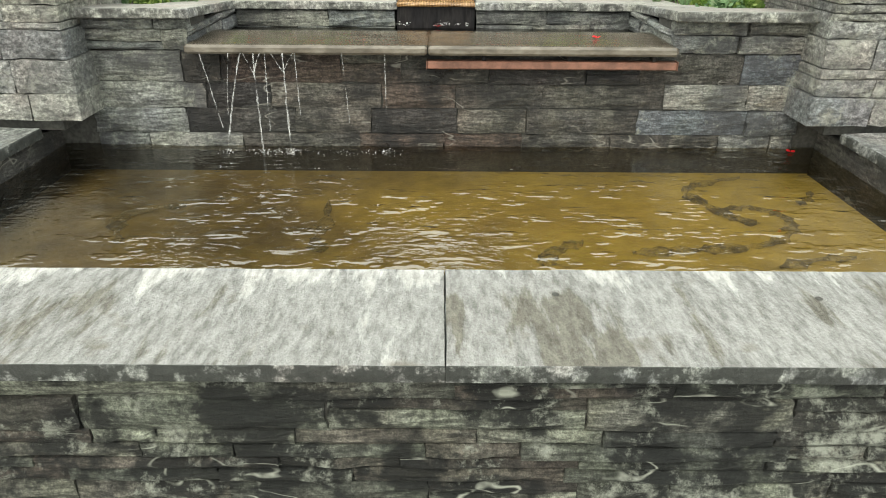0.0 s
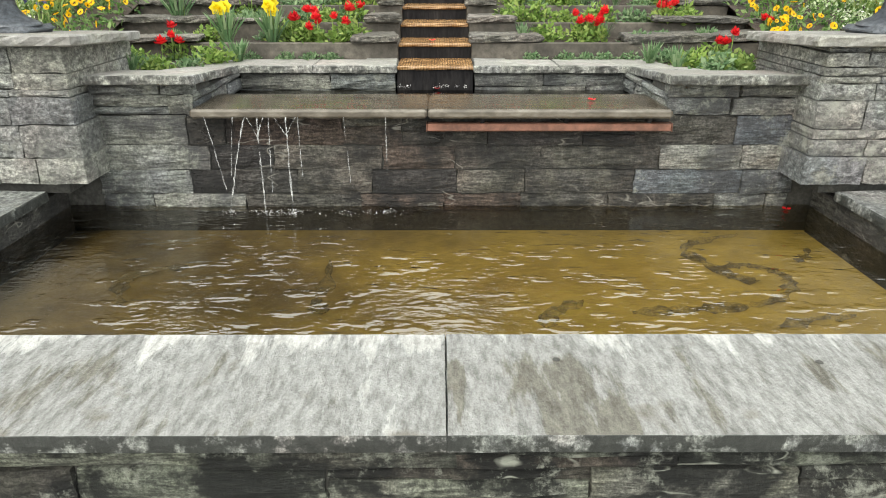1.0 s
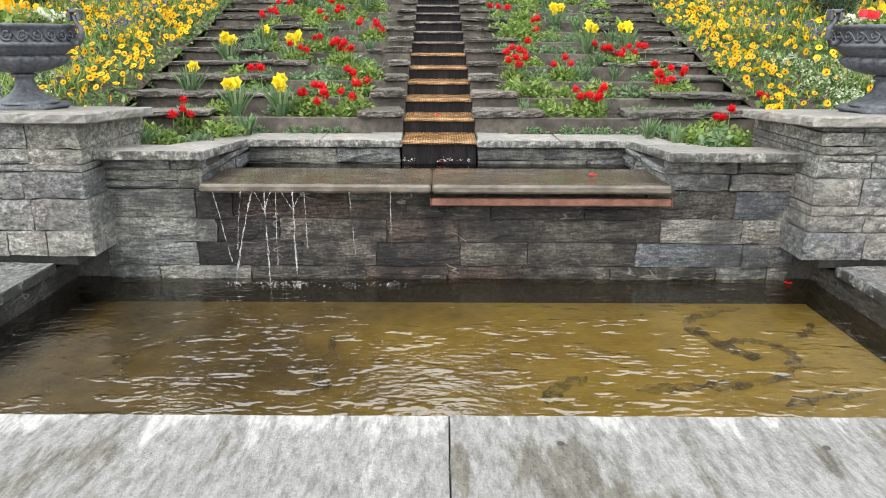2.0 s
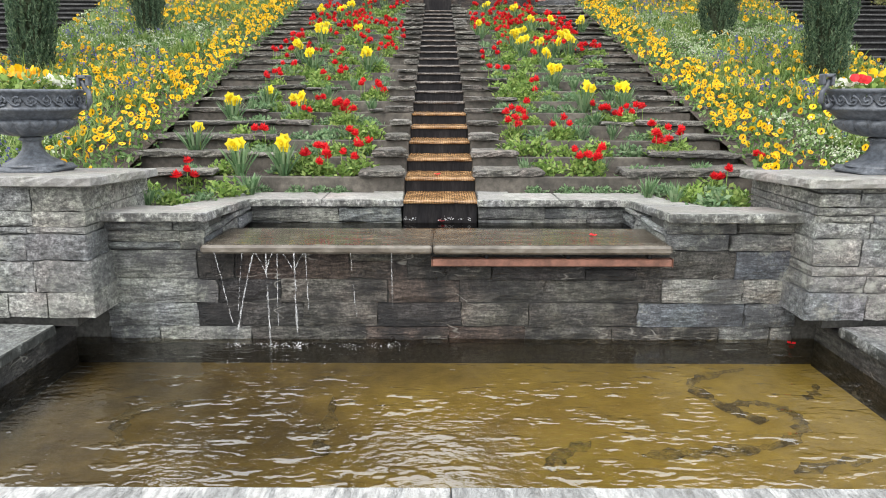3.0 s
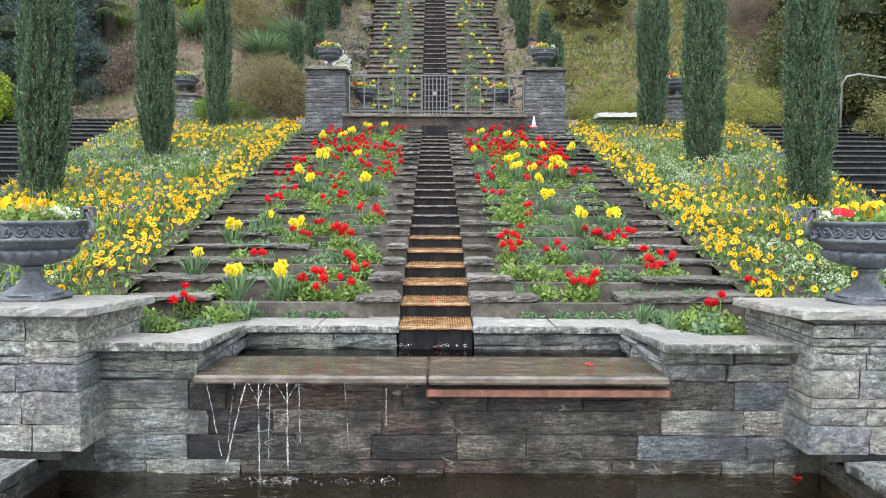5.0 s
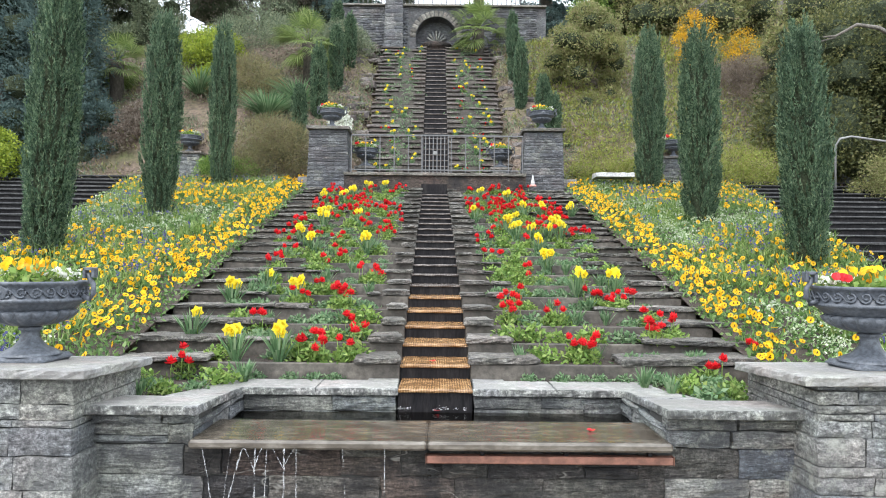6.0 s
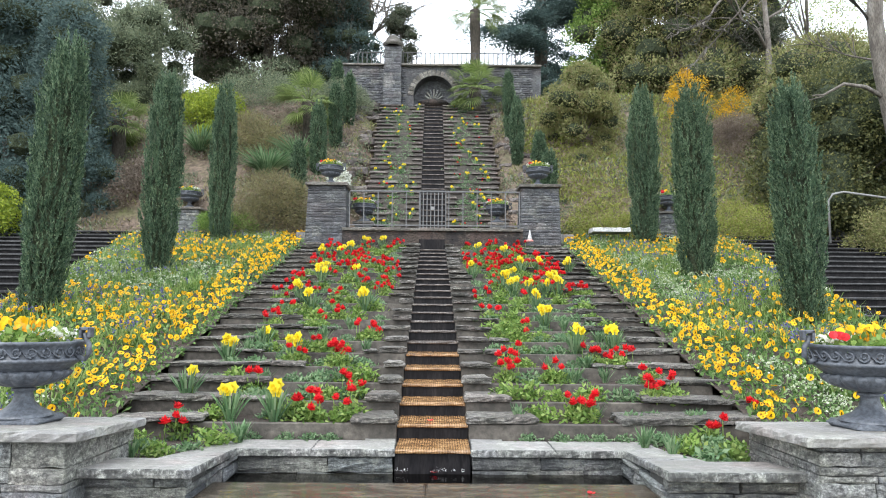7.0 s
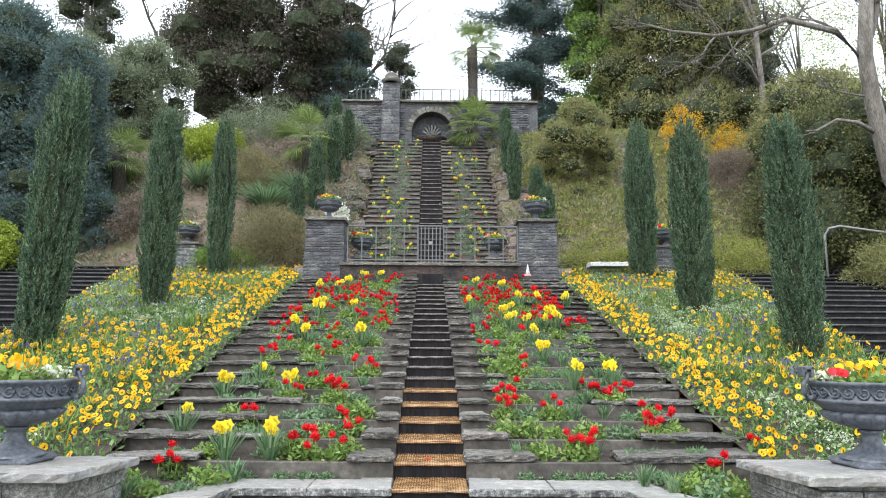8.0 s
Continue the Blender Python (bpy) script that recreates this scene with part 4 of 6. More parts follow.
# ---- pool pillars ----
def pool_pillar(side, word, xin):
    """A battered pillar of big grey stones; xin: its inner corner."""
    rng = random.Random(30 + side)
    p = tagged(empty("stone_pillar_" + word, xin, 4.05, 0.5), "broad battered pillar of rough grey slate with a flat cap", "pillar")
    s = side
    part("core", box_mesh("core", *sorted((s * 0.16, s * 1.6)), 0.12, 1.0, 0.02, 0.86, M_MORTAR, 0), p)
    hs = [0.15, 0.19, 0.155, 0.04, 0.09, 0.15] if s < 0 else [0.16, 0.1, 0.055, 0.16, 0.095, 0.04, 0.05, 0.08, 0.06]
    z = 0.1
    k = 0
    while z < 0.86:
        h = min(hs[k % len(hs)], 0.872 - z)
        off = 0.035 + 0.1 * (z - 0.1) + (rng.uniform(-0.008, 0.008))
        x = 0.005 + 0.06 * (z - 0.1) + rng.uniform(-0.006, 0.006)
        first = True
        while x < 1.45:
            w = rng.uniform(0.18, 0.5) if h > 0.06 else rng.uniform(0.1, 0.3)
            if first:
                w = rng.uniform(0.22, 0.42)
            me = stone_mesh(w - 0.007, h - 0.006, 0.9 if first else 0.2, rng, M_GREY, 0.009, 0.011)
            part("stone", me, p, m=pose(s * (x + w / 2), off, z))
            x += w
            first = False
        z += h
        k += 1
    o = [(-0.06, 0.02), (1.6, 0.02), (1.6, 0.95), (-0.06, 0.95)]
    o = o if s > 0 else [(-a, b) for a, b in reversed(o)]
    part("cap", slab_mesh("cap", o, 0.875, 0.932, M_CAP, rng, 0.05, 0.006, lambda x, y: -0.05 * y), p)
    return p


pool_pillar(-1, "west", -1.97)
pool_pillar(1, "east", 2.19)


# ---- urns ----
def urn(x, y, z, scale, label, handles=True, planted=True, seed=1, group="planted urns"):
    rng = random.Random(seed)
    u = tagged(empty("garden_urn", x, y, z), label, "urn", group)
    u.scale = (scale, scale, scale)
    part("plinth", box_mesh("plinth", -0.19, 0.19, -0.19, 0.19, 0.0, 0.05, M_LEAD, 0.03), u)
    part("foot", lathe("foot", [(0.18, 0.05), (0.176, 0.062), (0.15, 0.075), (0.1, 0.1), (0.065, 0.14), (0.053, 0.185), (0.053, 0.2), (0.07, 0.207), (0.07, 0.222), (0.053, 0.23)], M_LEAD, 40), u)
    part("bowl", lathe("bowl", [(0.053, 0.23), (0.1, 0.233), (0.15, 0.245), (0.2, 0.268), (0.232, 0.295), (0.247, 0.322), (0.243, 0.336)], M_LEAD, 144, lambda a, t: 1 + 0.11 * abs(math.sin(9 * a)) * min(1, max(0, (t - 0.232) / 0.03)) * (1 if t < 0.33 else 0.2)), u)
    part("neck", lathe("neck", [(0.243, 0.336), (0.262, 0.35), (0.288, 0.372), (0.312, 0.388), (0.33, 0.392), (0.332, 0.408), (0.318, 0.414), (0.322, 0.492), (0.334, 0.496), (0.34, 0.51), (0.33, 0.518), (0.31, 0.515), (0.3, 0.47)], M_LEAD, 64), u)
    scroll = []
    n = 26
    for k in range(n):
        a0 = 2 * math.pi * k / n
        pts = []
        for j in range(13):
            t = j / 12
            rr = 0.031 * (1 - 0.75 * t)
            ang = -1.57 + t * 7.5
            pts.append(((a0 + (rr * math.cos(ang)) / 0.324), 0.453 + rr * math.sin(ang)))
        pts = [(a0 - 0.075 / 0.324, 0.479), (a0 - 0.05 / 0.324, 0.458), (a0 - 0.025 / 0.324, 0.43)] + pts
        pts = [(0.325 * math.cos(a), 0.325 * math.sin(a), zz) for a, zz in pts]
        part("scroll", tube("scroll", pts, 0.006, M_LEAD, 5), u)
    part("rosette", lathe("rosette", [(0.001, 0.016), (0.014, 0.014), (0.018, 0.006), (0.028, 0.014), (0.036, 0.006), (0.043, 0.012), (0.047, 0.0)], M_LEAD, 20, lambda a, t: 1 + 0.1 * math.sin(5 * a)), u, m=Matrix.Translation((0, -0.322, 0.453)) @ pose(0, 0, 0, 90))
    if handles:
        for s in (-1, 1):
            h = part("handle", tube("handle", [(s * 0.325, 0, 0.42), (s * 0.37, 0, 0.405), (s * 0.395, 0, 0.44), (s * 0.392, 0, 0.5), (s * 0.37, 0, 0.53), (s * 0.362, 0, 0.57)], 0.019, M_LEAD, 8, 0.8), u)
            part("scroll_plate", box_mesh("scroll_plate", *sorted((s * 0.335, s * 0.405)), -0.03, 0.03, 0.585, 0.605, M_LEAD, 0.004), h)
            part("scroll_plate", box_mesh("scroll_plate", *sorted((s * 0.39, s * 0.408)), -0.03, 0.03, 0.54, 0.604, M_LEAD, 0.004), h)
            part("scroll_plate", box_mesh("scroll_plate", *sorted((s * 0.335, s * 0.352)), -0.03, 0.03, 0.535, 0.604, M_LEAD, 0.004), h)
    part("soil", lathe("soil", [(0.305, 0.485), (0.2, 0.5), (0.01, 0.505)], M_SOIL, 24), u)
    return u


URN_LABEL = "grey cast-metal urn with scroll frieze, planted with spring flowers"
URNS = [urn(-2.535, 4.62, 1.395, 1.0, URN_LABEL, True, True, 1), urn(2.83, 4.62, 1.395, 1.03, URN_LABEL, True, True, 2)]


# ---- plants ----
G = np.random.default_rng(7)


def blade_tuft(n, height, spread, width, rng, bend=0.35):
    """Arching strap leaves from one foot, three quads each."""
    q = []
    for k in range(n):
        a = rng.uniform(0, 2 * math.pi)
        lean = rng.uniform(0.05, 1.0) * spread
        h = height * rng.uniform(0.65, 1.1)
        d = np.array([math.cos(a), math.sin(a), 0])
        s = np.array([-math.sin(a), math.cos(a), 0]) * width / 2
        if rng.random() < 0.7:
            s = np.array([math.cos(a + rng.uniform(0, 3)), math.sin(a + rng.uniform(0, 3)), 0]) * width / 2
        foot = d * rng.uniform(0, 0.25) * spread * h
        p = []
        for t in (0, 0.4, 0.75, 1.0):
            p.append(foot + d * (lean * h * t + bend * lean * h * t * t) + np.array([0, 0, h * (t - 0.25 * bend * lean * t * t * 2)]))
        ws = (0.7, 1.0, 0.75, 0.05)
        for j in range(3):
            q.append([p[j] - s * ws[j], p[j] + s * ws[j], p[j + 1] + s * ws[j + 1], p[j + 1] - s * ws[j + 1]])
    return np.array(q)


def leafy_mound(n, r, h, size, rng_np):
    p = rng_np.normal(size=(n, 3)) * [r * 0.45, r * 0.45, 0.01]
    rad = np.linalg.norm(p[:, :2], axis=1)
    p[:, 2] = rng_np.uniform(0, 1, n) * h * np.clip(1 - (rad / (r * 1.3)) ** 2, 0.1, 1)
    d = rng_np.normal(size=(n, 3)) * [1, 1, 0.5] + [0, 0, 0.6] + p * [2, 2, 0]
    return leaves(rng_np, p, d, size, size * 0.5)


def ring(center, normal, r, n, width, lift, inner=0.0, rng=None, droop=0.0):
    """Petals round a centre, each a quad."""
    normal = np.array(normal, float) / np.linalg.norm(normal)
    a = np.cross(normal, [0.3, 0.5, 0.81])
    a /= np.linalg.norm(a)
    b = np.cross(normal, a)
    q = []
    for k in range(n):
        t = 2 * math.pi * k / n + 0.3
        d = a * math.cos(t) + b * math.sin(t)
        s = np.cross(normal, d)
        c = np.array(center)
        q.append([c + d * inner, c + d * r * 0.6 + s * width + normal * lift * 0.6, c + d * r + normal * lift, c + d * r * 0.6 - s * width + normal * lift * 0.6])
    return q


def daffodil_head(rng):
    nrm = (rng.uniform(-0.7, 0.7), -1, rng.uniform(-0.1, 0.35))
    u = np.array(nrm) / np.linalg.norm(nrm)
    q = ring((0, 0, 0), nrm, 0.06, 6, 0.023, 0.004)
    a = np.cross(u, [0, 0, 1.0])
    a /= np.linalg.norm(a)
    b = np.cross(u, a)
    n = 8
    for k in range(n):
        t0, t1 = 2 * math.pi * k / n, 2 * math.pi * (k + 1) / n
        d0, d1 = a * math.cos(t0) + b * math.sin(t0), a * math.cos(t1) + b * math.sin(t1)
        q.append([d0 * 0.014, d1 * 0.014, d1 * 0.027 + u * 0.036, d0 * 0.027 + u * 0.036])
    return np.array(q)


def tulip_head(rng, wide=1.0):
    """A ruffled double red flower: open outer petals round an upright heart."""
    q = []
    z = np.array([0, 0, 1.0])
    for r, h, m, low in ((0.05, 0.03, 7, 0.0), (0.04, 0.045, 6, 0.006), (0.026, 0.056, 5, 0.012)):
        r *= wide
        for k in range(m):
            t = 2 * math.pi * (k + rng.uniform(-0.2, 0.2)) / m + r * 40
            d, e = np.array([math.cos(t), math.sin(t), 0]), np.array([-math.sin(t), math.cos(t), 0])
            rr, hh = r * rng.uniform(0.8, 1.15), h * rng.uniform(0.8, 1.2)
            half = rr * 0.55
            mid = d * rr * 0.65 + z * (low + hh * 0.55)
            q.append([z * low, mid + e * half, d * rr * 0.8 + z * (low + hh * 0.6), mid - e * half])
            q.append([mid - e * half, d * rr * 0.8 + z * (low + hh * 0.6), mid + e * half, d * rr + e * rng.uniform(-0.3, 0.3) * half + z * (low + hh)])
    return np.array(q)


rp = random.Random(77)
DAFF = [quads_mesh("flower", daffodil_head(rp), P_DAFF) for _ in range(5)]
TULIP = [quads_mesh("flower", tulip_head(rp, w), P_RED) for w in (0.8, 0.95, 0.7, 1.05)]
BLADES = [quads_mesh("leaves", blade_tuft(46, 0.3, 0.5, 0.021, rp), L_BLADE) for _ in range(4)]
SHORT = [quads_mesh("leaves", blade_tuft(34, 0.17, 0.6, 0.022, rp), L_BLADE) for _ in range(3)]
MOUND = [quads_mesh("leaves", leafy_mound(200, 0.145, 0.14, 0.055, G), L_GREEN) for _ in range(4)]
GREYM = [quads_mesh("leaves", leafy_mound(160, 0.135, 0.09, 0.05, G), L_BLADE) for _ in range(3)]
STEM = tube("stem", [(0, 0, 0), (0.006, 0, 0.1), (0.0, 0.004, 0.2)], 0.0035, L_GREEN, 4)


def daffodil_clump(x, y, z, flowers, rng, group="daffodils in the terraces"):
    c = tagged(empty("daffodil_clump", x, y, z, rng.uniform(-25, 25)), "clump of yellow daffodils with blue-green strap leaves", "daffodils", group)
    part("leaves", rng.choice(BLADES), c)
    for k in range(flowers):
        px, py, h = rng.uniform(-0.09, 0.09), rng.uniform(-0.07, 0.05), rng.uniform(0.24, 0.32)
        st = part("stem", STEM, c, m=pose(px * 0.7, py * 0.7, 0) @ Matrix.Diagonal((1, 1, h / 0.2, 1)))
        part("flower", rng.choice(DAFF), c, "yellow trumpet flower", m=pose(px * 0.7, py * 0.7 - 0.01, h))
    return c


def tulip_clump(x, y, z, flowers, rng, group="tulips in the terraces", leafy=True):
    c = tagged(empty("tulip_clump", x, y, z, rng.uniform(0, 360)), "clump of open red flowers over green leaves", "red flowers", group)
    if leafy:
        part("leaves", rng.choice(MOUND), c)
    for k in range(flowers):
        px, py, h = rng.uniform(-0.15, 0.15), rng.uniform(-0.11, 0.11), rng.uniform(0.12, 0.25)
        part("stem", STEM, c, m=pose(px, py, 0) @ Matrix.Diagonal((1, 1, h / 0.2, 1)))
        part("flower", rng.choice(TULIP), c, "bright red cup flower", m=pose(px, py, h - 0.01, rng.uniform(-25, 25), rng.uniform(-25, 25), 0))
    return c


def green_clump(x, y, z, kind, rng):
    meshes, label = {"short": (SHORT, "tuft of short upright green leaves"), "mound": (MOUND, "low mound of fresh green leaves"), "grey": (GREYM, "low grey-green leafy plant")}[kind]
    c = tagged(empty("green_plant", x, y, z, rng.uniform(0, 360)), label, "plant", "green plants in the terraces")
    part("leaves", rng.choice(meshes), c)
    s = rng.uniform(0.75, 1.2)
    c.scale = (s, s, s)
    return c


DAFFODILS = [ (-2.16, 6.42, 1), (-1.63, 5.89, 3), (-1.27, 5.89, 3), (-2.12, 7.49, 4), (-1.90, 8.09, 1), (-1.46, 7.69, 5), (-1.68, 9.80, 4), (-1.91, 10.12, 3), (-0.93, 9.66, 5), (-1.90, 12.22, 3), (1.59, 7.84, 4), (2.00, 7.75, 3), (1.43, 8.99, 5), (1.45, 9.88, 4), (1.89, 10.59, 4), (1.21, 10.57, 4), (1.30, 11.84, 2), (2.41, 12.37, 4), (1.89, 12.62, 3) ]
TULIPS = [ (-1.97, 5.83, 4), (-1.63, 6.70, 3), (-1.03, 6.12, 3), (-0.70, 6.01, 4), (-0.95, 7.33, 6), (-0.67, 6.64, 4), (-1.39, 7.50, 3), (-1.18, 8.00, 3), (-0.76, 8.45, 4), (-1.97, 8.92, 4), (-2.19, 10.12, 5), (-1.93, 9.33, 4), (-1.39, 10.14, 3), (-2.29, 11.72, 3), (-1.41, 8.93, 2), (1.25, 6.15, 3), (2.02, 6.41, 7), (1.18, 6.88, 3), (1.73, 7.65, 4), (1.94, 7.30, 3), (1.06, 8.37, 3), (0.78, 9.40, 4), (0.73, 10.37, 4), (2.32, 10.60, 3), (2.15, 6.97, 2), (2.22, 5.72, 3), (2.83, 6.17, 2), (2.24, 6.61, 2) ]


def step_at(y):
    return max(0, int((y - Y0) / GO))


def plant_terraces():
    rng = random.Random(101)
    for x, y, n in DAFFODILS:
        i = step_at(y)
        daffodil_clump(x, max(y, Y0 + GO * i + 0.13), Z0 + RISE * i - 0.015 if i else 1.1, n, rng)
    for x, y, n in TULIPS:
        i = step_at(y)
        tulip_clump(x, max(y, Y0 + GO * i + 0.13), Z0 + RISE * i - 0.015 if i else 1.1, n, rng)
    for i in range(0, N + 1):
        y, z = Y0 + GO * i, Z0 + RISE * i
        t = i / N
        for side in (-1, 1):
            x0, x1 = (0.62, 2.25) if i else (0.7, 2.1)
            slots = 7
            for k in range(slots):
                px = x0 + (x1 - x0) * (k + rng.uniform(0.15, 0.85)) / slots
                x, yy = axis(y) + side * px, y + (rng.uniform(0.14, 0.36) if i else 0.46)
                u = rng.random()
                zz = z - 0.015
                if i == 0:
                    zz = 1.1
                    green_clump(x, yy - 0.04, zz, "short" if u < 0.2 else "grey", rng).scale = (0.6, 0.6, 0.6)
                    continue
                if i < 11 and u < 0.62:
                    u = 0.99 if u > 0.07 else u
                red = 0.16 + 0.46 * t
                yel = 0.17 if t < 0.6 else 0.09
                if u < red:
                    tulip_clump(x, yy, zz, rng.randint(3, 5) + int(2 * t), rng)
                elif u < red + yel:
                    daffodil_clump(x, yy, zz, rng.randint(2, 5), rng)
                else:
                    green_clump(x, yy, zz, rng.choice(("short", "mound", "grey", "grey", "mound")), rng)
                if rng.random() < 0.12:
                    green_clump(x + rng.uniform(-0.15, 0.15), yy + 0.1, zz, rng.choice(("mound", "grey")), rng)
    for x, y, k in ((-2.15, 5.15, "mound"), (-1.7, 5.25, "grey"), (-1.62, 5.5, "mound"), (-2.0, 5.0, "short"), (1.75, 5.2, "short"), (1.9, 5.3, "mound"), (2.1, 5.0, "mound"), (1.65, 5.5, "short"), (2.25, 5.3, "mound"), (-1.45, 5.62, "short"), (-2.05, 5.35, "grey"), (-1.85, 5.05, "mound"), (-2.2, 5.5, "mound"), (2.2, 5.55, "grey"), (1.95, 4.95, "grey"), (1.8, 5.65, "grey")):
        green_clump(x, y, 1.1, k, rng)


plant_terraces()


def in_bed(rng_np, n, side):
    y = rng_np.uniform(5.0, 16.6, n)
    a = 2.6 + 0.036 * (y - 6.0)
    b = np.maximum(3.7, 5.75 + 0.2 * (y - 9.7))
    x = a + (b - a) * rng_np.uniform(0, 1, n)
    keep = rng_np.uniform(0, 1, n) < (b - a) / 4.6
    x, y = x[keep], y[keep]
    X = 0.045 - 0.0095 * (y - 5.38) + side * x
    z = 1.108 + 0.252 * (y - 5.38) + 0.03
    return np.stack([X, y, z], 1), (x - a[keep])


def pansies(p, rng_np, r=0.029):
    """Flat five-petalled faces with dark middles."""
    n = len(p)
    nrm = rng_np.normal(size=(n, 3)) * [0.6, 0.4, 0.4] + [0, -0.7, 0.55]
    nrm /= np.linalg.norm(nrm, axis=1, keepdims=True)
    a = np.cross(nrm, [1.0, 0, 0.1])
    a /= np.linalg.norm(a, axis=1, keepdims=True)
    b = np.cross(nrm, a)
    R_ = (r * rng_np.uniform(0.75, 1.25, n))[:, None]
    quads, dark = [], []
    for t in (0.3, 1.5, 2.8, 4.05, 5.3):
        d = a * math.cos(t) + b * math.sin(t)
        s = np.cross(nrm, d)
        L = rng_np.uniform(-0.35, 0.5, n)[:, None]
        quads.append(np.stack([p + d * 0, p + (d * 0.72 + s * 0.8) * R_ + nrm * R_ * L, p + d * R_ * 1.12 + nrm * R_ * 0.1, p + (d * 0.72 - s * 0.8) * R_ + nrm * R_ * L * 0.5], 1))
        if t in (2.8, 4.05, 5.3):
            c = p + nrm * 0.005
            dark.append(np.stack([c, c + (d * 0.3 + s * 0.17) * R_, c + d * R_ * 0.55, c + (d * 0.3 - s * 0.17) * R_], 1))
    return np.concatenate(quads), np.concatenate(dark)


def blades_at(p, rng_np, h, lean, width):
    n = len(p)
    a = rng_np.uniform(0, 2 * math.pi, n)
    d = np.stack([np.cos(a), np.sin(a), np.zeros(n)], 1)
    s = np.stack([-np.sin(a), np.cos(a), np.zeros(n)], 1) * width / 2
    H = (h * rng_np.uniform(0.5, 1.2, n))[:, None]
    Ln = (lean * rng_np.uniform(0.1, 1.2, n))[:, None]
    up = np.array([0, 0, 1.0])
    p1 = p + d * H * Ln * 0.4 + up * H * 0.55
    p2 = p + d * H * Ln * 1.1 + up * H * (0.95 - 0.25 * Ln)
    return np.concatenate([np.stack([p - s, p + s, p1 + s, p1 - s], 1), np.stack([p1 - s, p1 + s, p2 + s * 0.15, p2 - s * 0.15], 1)])


def plant_side_beds():
    for side, word in ((-1, "west"), (1, "east")):
        g = np.random.default_rng(50 + side)
        p, edge = in_bed(g, 9500, side)
        patch = np.array([0.6 * noise.noise((q[0] * 0.7, q[1] * 0.5, 5.0)) + 0.3 * math.cos((q[1] - 10.6 - 0.25 * abs(q[0])) * 1.15) for q in p])
        patch = patch - np.where(p[:, 1] < 8.3, 0.3, 0.0)
        patch2 = np.array([noise.noise((q[0] * 1.1, q[1] * 0.9, 9.0)) for q in p])
        # leafy ground cover
        lp = p + g.uniform(0, 1, (len(p), 3)) * [0.03, 0.03, 0.08]
        low = np.concatenate([leaves(g, lp + g.normal(size=lp.shape) * [0.05, 0.05, 0.012], g.normal(size=lp.shape) + [0, 0, 0.7], 0.058, 0.028) for _ in range(5)])
        tagged(part("bed_foliage", quads_mesh("bed_foliage", low, L_BED)), "dense low green foliage in the flower bed", "foliage", kind="stuff")
        tall = p[(patch2 > -0.05) & (edge > 0.5)]
        tall = np.concatenate([tall + g.normal(size=tall.shape) * [0.04, 0.04, 0] for _ in range(3)])
        tagged(part("bed_grass", quads_mesh("bed_grass", blades_at(tall, g, 0.24, 0.95, 0.013), L_LILY)), "long narrow grassy leaves in the flower bed", "foliage", kind="stuff")
        # yellow pansies, thickest along the inner edge
        chance = np.clip(0.3 - patch * 1.2, 0.04, 0.8) * 0.5
        chance = np.maximum(chance, np.where(edge < 0.6 + 0.35 * patch2, 0.46, 0.0))
        k = g.uniform(0, 1, len(p)) < chance
        fp = p[k] + np.stack([g.normal(size=k.sum()) * 0.03, g.normal(size=k.sum()) * 0.03, g.uniform(0.07, 0.19, k.sum())], 1)
        q, dark = pansies(fp, g, 0.026)
        tagged(part("yellow_pansies", quads_mesh("yellow_pansies", q, P_YELLOW)), "yellow pansies with dark middles filling the bed", "pansies", kind="stuff")
        tagged(part("pansy_faces", quads_mesh("pansy_faces", dark, P_BLOTCH)), "dark middles of the yellow pansies", "pansies", kind="stuff")
        # white and blue drifts along the middle of the bed
        k = (patch > 0.04) & (edge > 0.55) & (g.uniform(0, 1, len(p)) < 0.17)
        hump = g.normal(size=(k.sum(), 20, 3)) * [0.055, 0.055, 0.0]
        hump[:, :, 2] = 0.15 - 9 * (hump[:, :, 0] ** 2 + hump[:, :, 1] ** 2)
        wp = (p[k][:, None, :] + hump).reshape(-1, 3)
        tagged(part("white_flowers", quads_mesh("white_flowers", leaves(g, wp, g.normal(size=wp.shape) + [0, -0.4, 0.8], 0.026, 0.026), P_CREAM)), "small white flowers in drifts", "white flowers", kind="stuff")
        k = (patch2 > 0.08) & (edge > 0.6) & (g.uniform(0, 1, len(p)) < 0.2)
        bp = np.concatenate([p[k] + g.normal(size=(k.sum(), 3)) * [0.012, 0.012, 0.0] + [0, 0, 0.1 + 0.012 * j] for j in range(8)])
        tagged(part("grape_hyacinths", quads_mesh("grape_hyacinths", leaves(g, bp, g.normal(size=bp.shape) + [0, 0, 0.6], 0.034, 0.026), P_BLUE)), "blue grape hyacinths among the pansies", "blue flowers", kind="stuff")


plant_side_beds()


# ---- columnar yews ----
def needles(rng, pos, dirs, length, width):
    """Loose pointed triangles at pos, pointing along dirs."""
    n = len(pos)
    d = dirs / (np.linalg.norm(dirs, axis=1, keepdims=True) + 1e-9)
    e = np.cross(d, rng.normal(size=(n, 3)))
    e /= np.linalg.norm(e, axis=1, keepdims=True) + 1e-9
    L = (length * rng.uniform(0.6, 1.3, n))[:, None]
    W = (width * rng.uniform(0.6, 1.3, n))[:, None]
    return np.stack([pos - e * W / 2, pos + e * W / 2, pos + d * L], 1)


